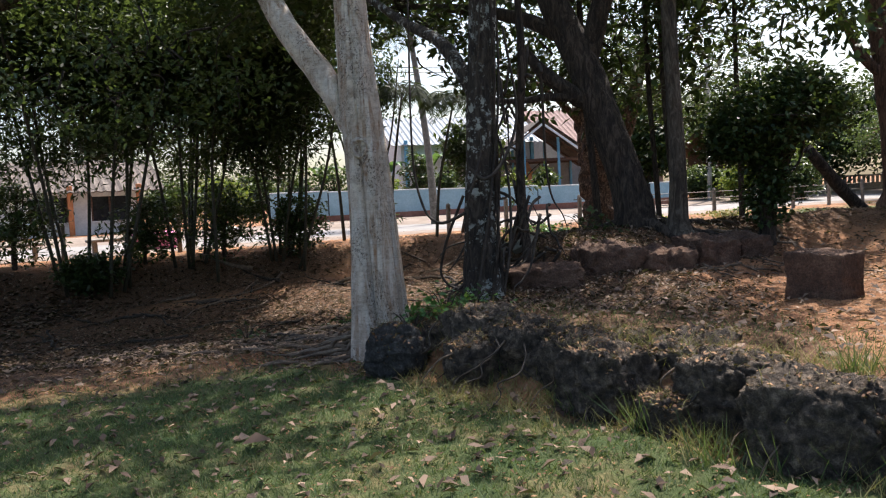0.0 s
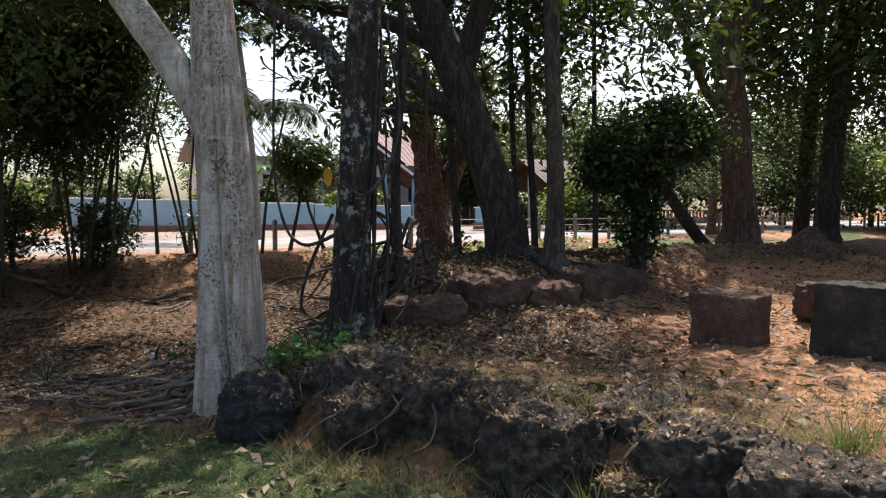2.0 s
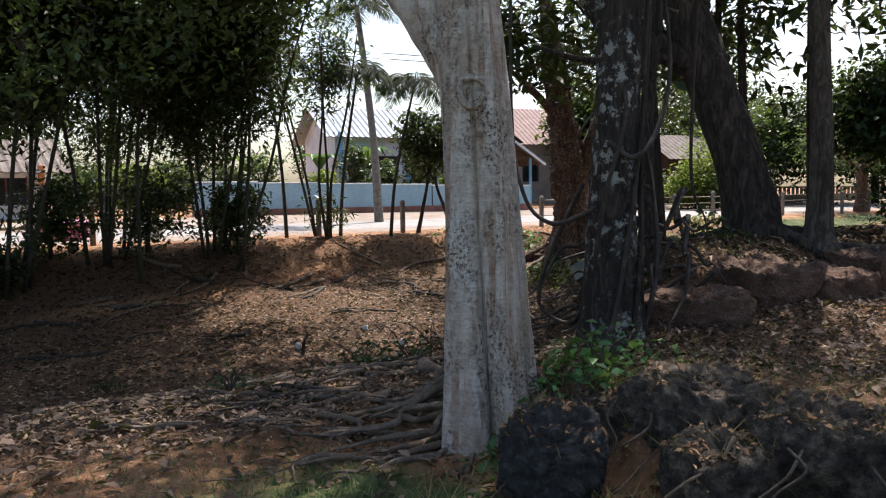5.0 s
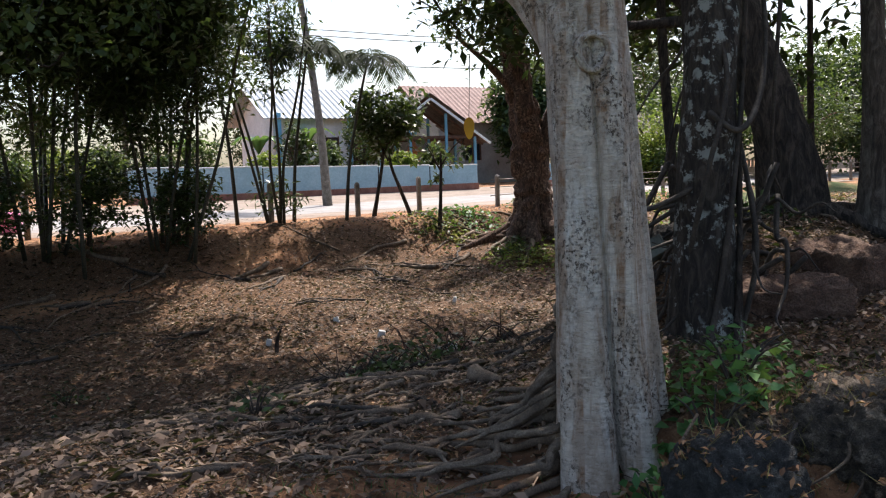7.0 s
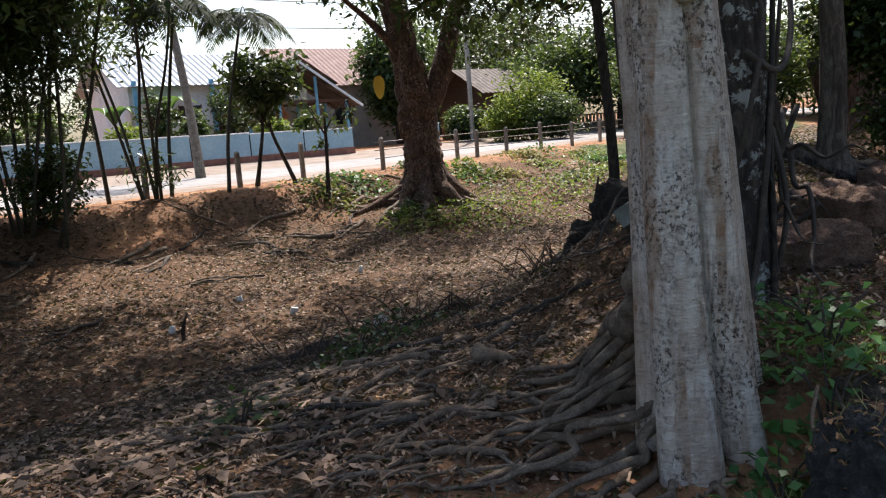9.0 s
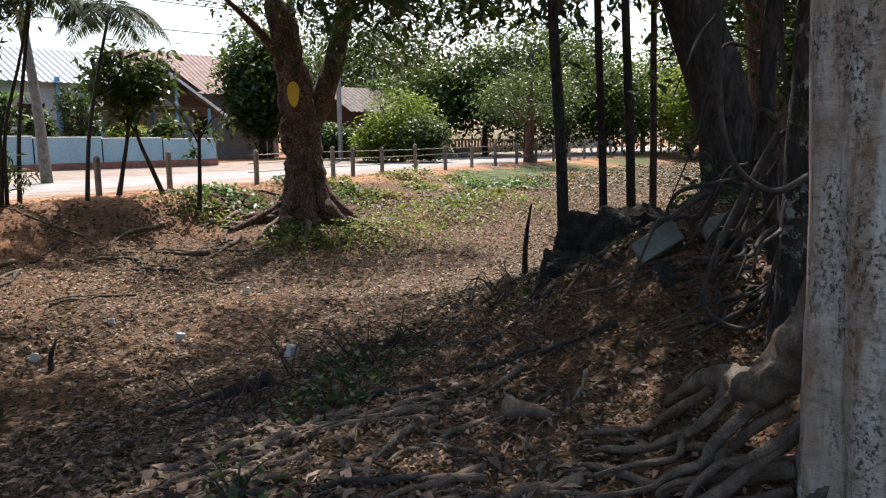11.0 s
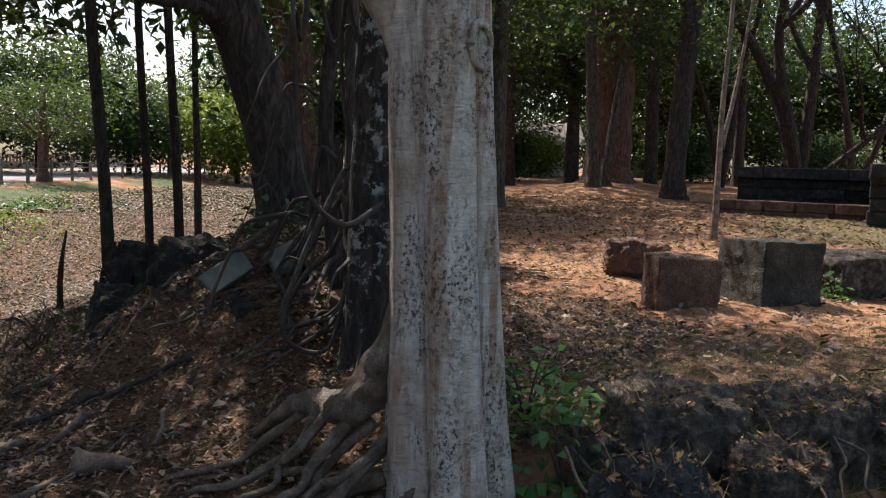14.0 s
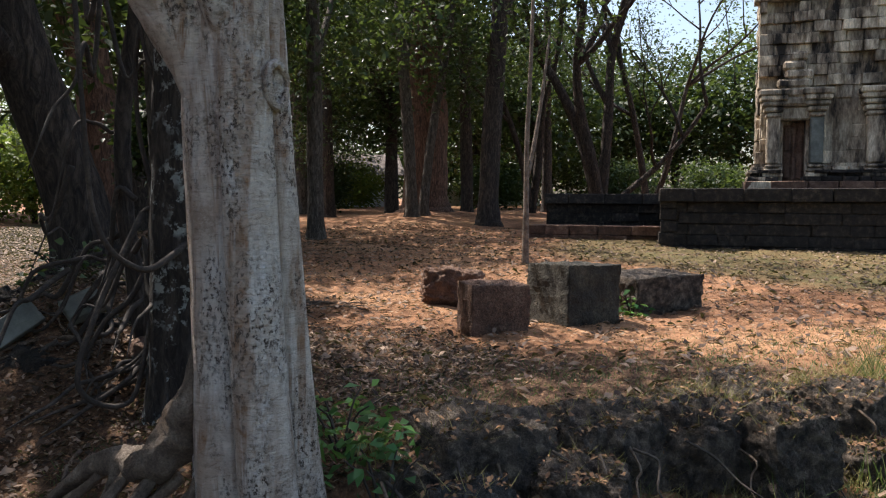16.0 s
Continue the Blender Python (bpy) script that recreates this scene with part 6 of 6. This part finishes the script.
# ---------------------------------------------------------------- roots, litter and growth on the ground
rs = random.Random(5)
for i in range(30):
    s, d = rs.uniform(-4, 12), rs.uniform(-4.6, -1.4)
    x, y = at_road(s, d)
    vf = ground_root((x, y), rs.uniform(150, 260), rs.uniform(1.4, 3.6), rs.uniform(0.03, 0.07), 700 + i, 0.5, 0.9, 8)
    tagged(link_mesh("surface_root", *vf, M_ROOT), "bare winding tree root lying on the soil", "root", "surface roots")
for i in range(46):                       # roots fanning out below the pale tree and over the ridge
    if i < 30:
        x, y, a, L, r = rs.uniform(-3.4, -1.5), rs.uniform(8.0, 10.2), rs.uniform(140, 215), rs.uniform(0.6, 1.6), rs.uniform(0.012, 0.035)
    else:
        x, y, a, L, r = rs.uniform(0.6, 3.2), rs.uniform(9.9, 11.8), rs.uniform(200, 380), rs.uniform(0.8, 1.8), rs.uniform(0.015, 0.04)
    vf = gnarled((x, y), a, L, r * 0.8, 800 + i)
    tagged(link_mesh("surface_root", *vf, M_ROOT), "bare winding tree root lying on the soil", "root", "surface roots")
for i in range(60):                       # finer roots over the dark slope and the moat's edge
    x, y = rs.uniform(-3.6, 0.4), rs.uniform(8.6, 12.4)
    vf = gnarled((x, y), rs.uniform(120, 235), rs.uniform(0.5, 1.5), rs.uniform(0.010, 0.024), 880 + i)
    tagged(link_mesh("surface_root", *vf, (M_ROOT, M_KNEE, M_VINE)[i % 3]), "thin winding root half buried in leaf mould", "root", "surface roots")
for i in range(26):                       # roots of the bank above the moat
    x, y = at_road(rs.uniform(-8, 8), rs.uniform(-7.5, -2.5))
    vf = gnarled((x, y), rs.uniform(0, 360), rs.uniform(1.0, 2.6), rs.uniform(0.02, 0.045), 2000 + i)
    tagged(link_mesh("surface_root", *vf, M_VINE), "dark winding root lying on the bank", "root", "surface roots")
link = ground_root((-1.75, 9.45), 310, 0.42, 0.07, 990, 0.2, 0.9, 5)
tagged(link_mesh("root_stub", *link, M_ROOT), "short thick broken root on the slope", "root")
for i, (x, y, a, L, r) in enumerate(((-2.2, 12.6, 170, 2.0, 0.07), (-0.9, 12.9, 185, 2.2, 0.05), (-7.2, 22.8, 200, 1.6, 0.06))):
    tagged(link_mesh("fallen_branch", *ground_root((x, y), a, L, r, 950 + i, 0.4, 1.0, 7), M_DARKBARK), "dark fallen branch lying among dry leaves", "branch", "fallen branches")
for i, (x, y, h, l) in enumerate(((1.3, 14.4, 0.9, 0.1), (0.5, 12.5, 0.55, 0.16), (1.0, 12.9, 0.5, -0.1), (-4.0, 16.8, 0.4, 0.1))):
    z = gz(x, y)
    tagged(tube_part("dead_stick", [(x, y, z - 0.1), (x + l * 0.2, y, z + h * 0.5), (x + l, y, z + h)], [0.04, 0.03, 0.012], M_DARKBARK, seg=6, rough=0.2), "upright dead stick in the leaf litter", "stick", "dead sticks")


def flat_leaves(xy, length, lift, tilt, rng):
    n = len(xy)
    z = land(xy[:, 0], xy[:, 1])
    a = rng.uniform(0, 2 * math.pi, n)
    d = np.stack([np.cos(a), np.sin(a), rng.normal(0, tilt, n)], 1)
    s = np.stack([-np.sin(a), np.cos(a), rng.normal(0, tilt, n)], 1)
    ln = (length * rng.uniform(0.5, 1.3, n))[:, None]
    p = np.concatenate([xy, (z + lift + rng.uniform(0, lift, n))[:, None]], 1)
    up = np.stack([np.zeros(n), np.zeros(n), rng.uniform(0.0, 0.25, n)], 1) * ln
    return np.stack([p - d * ln * 0.5, p + s * ln * 0.24 + up, p + d * ln * 0.5, p - s * ln * 0.24 + up], 1)


LR = np.random.default_rng(11)
c = LR.uniform((-11, 5.5), (16, 31), (180000, 2))
d_ = road_d(c[:, 0], c[:, 1])
keep = LR.random(len(c)) < 0.85 * np.where(c[:, 0] < -2.6, smoothstep(-18.2, -14.5, d_), smoothstep(-15.8, -12.0, d_)) * np.maximum(smoothstep(-1.5, -6.0, d_), 0.9 * mould_shade_mask(c[:, 0], c[:, 1])) * (0.45 + 0.55 * (wave(c[:, 0], c[:, 1], 0.8, 2) > -0.2)) + 0.3 * ((d_ < -0.5) & (d_ > np.where(c[:, 0] < -2.6, -17.0, -14.5)))
quads("leaf_litter", flat_leaves(c[keep], 0.09, 0.014, 0.25, LR), M_DRY, None, "thick carpet of dry brown fallen leaves", "stuff")["category"] = "leaves"
c = LR.uniform((-20, 7), (-11, 23), (42000, 2))
keep = LR.random(len(c)) < 0.75 * smoothstep(-18.0, -14.5, road_d(c[:, 0], c[:, 1])) * smoothstep(-0.6, -2.5, road_d(c[:, 0], c[:, 1]))
quads("leaf_litter", flat_leaves(c[keep], 0.14, 0.016, 0.25, LR), M_DRY, None, "brown fallen leaves on the shaded moat floor", "stuff")["category"] = "leaves"
c = LR.uniform((3, 20), (34, 48), (90000, 2))
d_ = road_d(c[:, 0], c[:, 1])
keep = (LR.random(len(c)) < smoothstep(-16, -13.5, d_) * smoothstep(-2.0, -7, d_)) & ((c[:, 0] > 16) | (c[:, 1] > 31))
quads("leaf_litter", flat_leaves(c[keep], 0.2, 0.02, 0.25, LR), M_DRY, None, "brown fallen leaves over the far moat", "stuff")["category"] = "leaves"
c = LR.uniform((-6.0, 3.0), (16, 16), (26000, 2))
keep = road_d(c[:, 0], c[:, 1]) < -16.0
quads("scattered_leaves", flat_leaves(c[keep][:15000], 0.075, 0.012, 0.3, LR), M_DRY, None, "dry leaves scattered over terrace and lawn", "stuff")["category"] = "leaves"
c = LR.uniform((-8.0, 4.0), (12, 14.5), (165000, 2))
keep = LR.random(len(c)) < np.where(lawn_mask(c[:, 0], c[:, 1]) < 0.5, 0.6, 0.3)
quads("leaf_crumbs", flat_leaves(c[keep], 0.026, 0.008, 0.3, LR), M_DRYRED, None, "fine reddish leaf crumbs strewn over the soil", "stuff")["category"] = "leaves"
c = LR.uniform((-5.0, 7.6), (3.0, 13.0), (60000, 2))
keep = LR.random(len(c)) < mould_shade_mask(c[:, 0], c[:, 1]) * 0.95
quads("leaf_mould", flat_leaves(c[keep], 0.038, 0.012, 0.4, LR), M_DRY, None, "dark crumbled leaf mould covering the rooty slope", "stuff")["category"] = "leaves"
for i, (x, y) in enumerate(((-1.5, 11.9), (-1.0, 12.3), (-1.9, 12.3), (-0.4, 12.0), (-2.6, 11.6))):
    heap = empty("twig_heap", (x, y, gz(x, y)), "tangle of dry reddish twigs on the bank", "twigs", "twig heaps")
    hr = random.Random(60 + i)
    for k_ in range(16):
        a, L = hr.uniform(0, 6.28), hr.uniform(0.2, 0.55)
        ox, oy = hr.uniform(-0.25, 0.25), hr.uniform(-0.25, 0.25)
        tube_part("twig", [(ox, oy, 0.0), (ox + 0.5 * L * math.cos(a), oy + 0.5 * L * math.sin(a), hr.uniform(0.08, 0.3)), (ox + L * math.cos(a), oy + L * math.sin(a), hr.uniform(0.0, 0.4))], [0.008, 0.006, 0.003], M_REDBARK if k_ % 3 else M_VINE, heap, seg=5, steps=4)
for i, (x, y, L) in enumerate(((1.05, 4.75, 0.15), (1.25, 4.85, 0.13), (0.85, 4.8, 0.12), (0.1, 4.75, 0.12), (-1.6, 5.3, 0.2), (-0.35, 5.2, 0.13), (0.9, 6.55, 0.16), (1.25, 6.4, 0.18), (3.6, 5.6, 0.2), (-0.95, 6.75, 0.11), (-2.1, 8.9, 0.13), (2.2, 6.6, 0.14))):
    q = flat_leaves(np.array([[x, y]]), L, 0.022, 0.3, LR)
    me = quads("fallen_leaf", q, M_DRY)
    tagged(me, "single curled dry leaf on the ground", "leaf", "large fallen leaves")
for i, (x, y, w_) in enumerate(((-2.37, 17.7, 0.12), (-1.42, 15.1, 0.16), (-0.87, 20.5, 0.14), (-4.2, 17.4, 0.12), (-3.2, 19.2, 0.1))):
    tagged(rock_mesh("litter_scrap", (w_, w_ * 0.5, w_ * 1.1), 970 + i, M_PLASTIC, (x, y, gz(x, y) + w_ * 0.4), 40 * i, (10, 15), 0.3, 2), "crumpled white scrap lying among dry leaves", "litter", "litter scraps")


def blades(xy, height, width, rng, lean_=0.5):
    n = len(xy)
    z = land(xy[:, 0], xy[:, 1])
    p = np.concatenate([xy, z[:, None] - 0.004], 1)
    a = rng.uniform(0, 2 * math.pi, n)
    s = np.stack([np.cos(a), np.sin(a), np.zeros(n)], 1) * width
    h = (height * rng.uniform(0.5, 1.3, n))[:, None]
    b = np.stack([rng.normal(0, lean_, n), rng.normal(0, lean_, n), np.ones(n)], 1) * h
    return np.stack([p - s, p + s, p + b * 0.95 + s * 0.3, p + b], 1)


c = LR.uniform((-6.5, 3.4), (4.0, 9.0), (170000, 2))
keep = LR.random(len(c)) < lawn_mask(c[:, 0], c[:, 1]) * 0.9
quads("lawn_grass", blades(c[keep], 0.035, 0.0035, LR, 0.7), M_GRASS, None, "short patchy green and dry lawn grass", "stuff")["category"] = "grass"
tufts = []
for i in range(210):
    u = LR.uniform(0, 1)
    x0, y0 = -1.2 + 4.6 * u + LR.normal(0, 0.25), 7.2 - 3.6 * u + LR.normal(0, 0.3)
    tufts.append(np.stack([LR.normal(x0, 0.07, 34), LR.normal(y0, 0.07, 34)], 1))
quads("grass_tufts", blades(np.concatenate(tufts), 0.11, 0.003, LR, 0.7), M_STRAW, None, "dry straw-coloured grass tufts between the stones", "stuff")["category"] = "grass"


# roots trailing down between the edge stones
er = random.Random(31)
for i in range(22):
    u = er.uniform(0, 0.9)
    x, y = -1.0 + 2.6 * u + er.uniform(-0.15, 0.15), 7.45 - 2.7 * u + er.uniform(-0.1, 0.1)
    pts, z0 = [], 0.40
    for k_ in range(6):
        pts.append((x, y, z0 - 0.07 * k_ + er.uniform(-0.02, 0.02)))
        x, y = x - 0.05 + er.uniform(-0.09, 0.09), y - 0.055 + er.uniform(-0.08, 0.08)
    tagged(tube_part("trailing_root", pts, [0.007, 0.006, 0.005, 0.002], M_VINE if i % 2 else M_ROOT, seg=6, steps=4, rough=0.3, seed=i), "pale thin root trailing down between dark stones", "root", "trailing roots")
# straw, crumbs and soil caught on top of the edge stones
spots = []
for edge in EDGE_STONES:
    for pl in edge.data.polygons:
        if pl.normal.z > 0.75 and LR.random() < 0.24:
            spots.append(edge.matrix_basis @ pl.center)
spots = np.array([tuple(s_) for s_ in spots])
cr = flat_leaves(spots[:, :2], 0.034, 0.004, 0.4, LR)
cr[:, :, 2] += (spots[:, 2] - land(spots[:, 0], spots[:, 1]) + 0.002)[:, None]
quads("leaf_crumbs", cr, M_DRYRED, None, "dry leaf crumbs caught on the edge stones", "stuff")["category"] = "leaves"
on = spots[LR.random(len(spots)) < 0.4]
gr = blades(on[:, :2], 0.06, 0.0025, LR, 0.9)
gr[:, :, 2] += (on[:, 2] - land(on[:, 0], on[:, 1]))[:, None]
quads("grass_tufts", gr, M_STRAW, None, "dry straw growing from the edge stones", "stuff")["category"] = "grass"


def creeper(x, y, r, n, size, h, name, label, material=M_IVY):
    p = np.stack([LR.normal(x, r, n), LR.normal(y, r, n), np.zeros(n)], 1)
    p[:, 2] = land(p[:, 0], p[:, 1]) + LR.uniform(0.02, h, n) * np.exp(-((p[:, 0] - x) ** 2 + (p[:, 1] - y) ** 2) / (2 * r * r))
    top = empty(name, (x, y, gz(x, y)), label, "plant", "ground plants")
    quads("foliage", leaf_quads(LR, p - np.array((x, y, gz(x, y))), size, size * 0.7, 0.1, 0.6), material, top)
    for k_ in range(6):
        a = k_ * 1.05
        tube_part("stem", [(0, 0, -0.03), (r * 0.5 * math.cos(a), r * 0.5 * math.sin(a), h * 0.5), (r * math.cos(a), r * math.sin(a), h * 0.7)], [0.007, 0.005, 0.003], M_VINE, top, seg=5, steps=3)


for x, y, r, n, sz, h in ((-1.02, 7.42, 0.15, 130, 0.075, 0.40), (-0.78, 7.72, 0.2, 150, 0.07, 0.36), (-1.25, 7.38, 0.12, 70, 0.06, 0.2), (-0.55, 8.15, 0.2, 80, 0.06, 0.2), (3.55, 7.0, 0.1, 46, 0.08, 0.28)):
    creeper(x, y, r, n, sz, h, "creeper", "bright green heart-leaved creeper at the stones")
for x, y, r, n, sz, h in ((-2.3, 10.6, 0.22, 150, 0.07, 0.3), (-1.9, 11.4, 0.3, 170, 0.07, 0.3), (-3.1, 9.2, 0.14, 70, 0.06, 0.25), (0.2, 11.7, 0.3, 120, 0.08, 0.35), (0.6, 10.6, 0.25, 110, 0.08, 0.3), (-6.3, 14.5, 0.2, 80, 0.07, 0.3)):
    creeper(x, y, r, n, sz, h, "weed_patch", "low dark green weeds on the shaded bank", M_LEAF_DARK)
for x, y, r, n, sz, h in ((2.6, 25.2, 0.7, 420, 0.12, 0.5), (4.2, 26.0, 0.9, 420, 0.12, 0.6), (1.2, 25.4, 0.5, 220, 0.12, 0.4), (6.5, 28.2, 1.1, 420, 0.14, 0.7), (8.8, 29.0, 1.0, 320, 0.14, 0.6)):
    creeper(x, y, r, n, sz, h, "weed_patch", "sunlit green and straw weeds on the bank", M_LEAF_LIGHT)
wr = random.Random(77)
for i in range(34):
    x, y = at_road(wr.uniform(6.5, 22), wr.uniform(-5.5, -0.8))
    if math.hypot(x - 2.15, y - 27.3) > 1.3:
        creeper(x, y, wr.uniform(0.3, 0.75), 150, 0.16, wr.uniform(0.12, 0.4), "weed_patch", "low green weeds and straw on the road bank", (M_IVY, M_LEAF_MID, M_STRAW, M_LEAF_LIGHT)[i % 4])
for i in range(16):
    x, y = at_road(wr.uniform(11, 30), wr.uniform(-7, -1.5))
    creeper(x, y, wr.uniform(0.5, 1.2), 110, 0.1, 0.12, "weed_patch", "low pale weeds spreading over the dry field", M_LEAF_MID if i % 2 else M_STRAW)
for i in range(9):
    a = i * 40 + 10
    vf = ground_root((2.15 + 0.7 * math.cos(math.radians(a)), 27.3 + 0.7 * math.sin(math.radians(a))), a, wr.uniform(1.6, 3.2), 0.11, 860 + i, 0.5, 0.7, 8)
    tagged(link_mesh("surface_root", *vf, M_ROOT), "bare winding tree root lying on the soil", "root", "surface roots")
gt = [np.stack([LR.normal(x0, 0.06, 60), LR.normal(y0, 0.06, 60)], 1) for x0, y0 in ((1.35, 4.75), (1.6, 4.5), (0.85, 5.0), (0.25, 5.9), (1.9, 4.35), (1.1, 4.85), (-0.3, 6.7), (0.55, 5.45), (1.62, 5.3))]
quads("grass_tufts", blades(np.concatenate(gt), 0.2, 0.004, LR, 0.5), M_GRASS, None, "taller green grass tufts against the stones", "stuff")["category"] = "grass"
yl = empty("yellow_leaf", (-0.92, 16.5, 2.0), "single large yellow leaf hanging from a branch", "leaf")
link_mesh("blade", [(0.08 * math.sin(a_) * (1 + 0.25 * math.cos(a_)), -0.05 * math.sin(a_) ** 2 - 0.03 * math.cos(2 * a_), 0.165 * math.cos(a_)) for a_ in np.linspace(0, 2 * math.pi, 17)[:-1]], [tuple(range(16))], M_YELLOW, yl)
tube_part("stalk", [(0, -0.03, 0.18), (0.02, 0, 0.5), (0.05, 0.05, 1.1)], [0.005, 0.005, 0.008], M_VINE, yl, seg=5)
st = tree("mound_stump", (7.3, 15.0), [(0, 0, 0), (0.02, 0, 0.2), (0.05, 0, 0.42)], [0.5, 0.3, 0.06], M_REDBARK, "jagged reddish stump on a rooty mound", twigs=False)
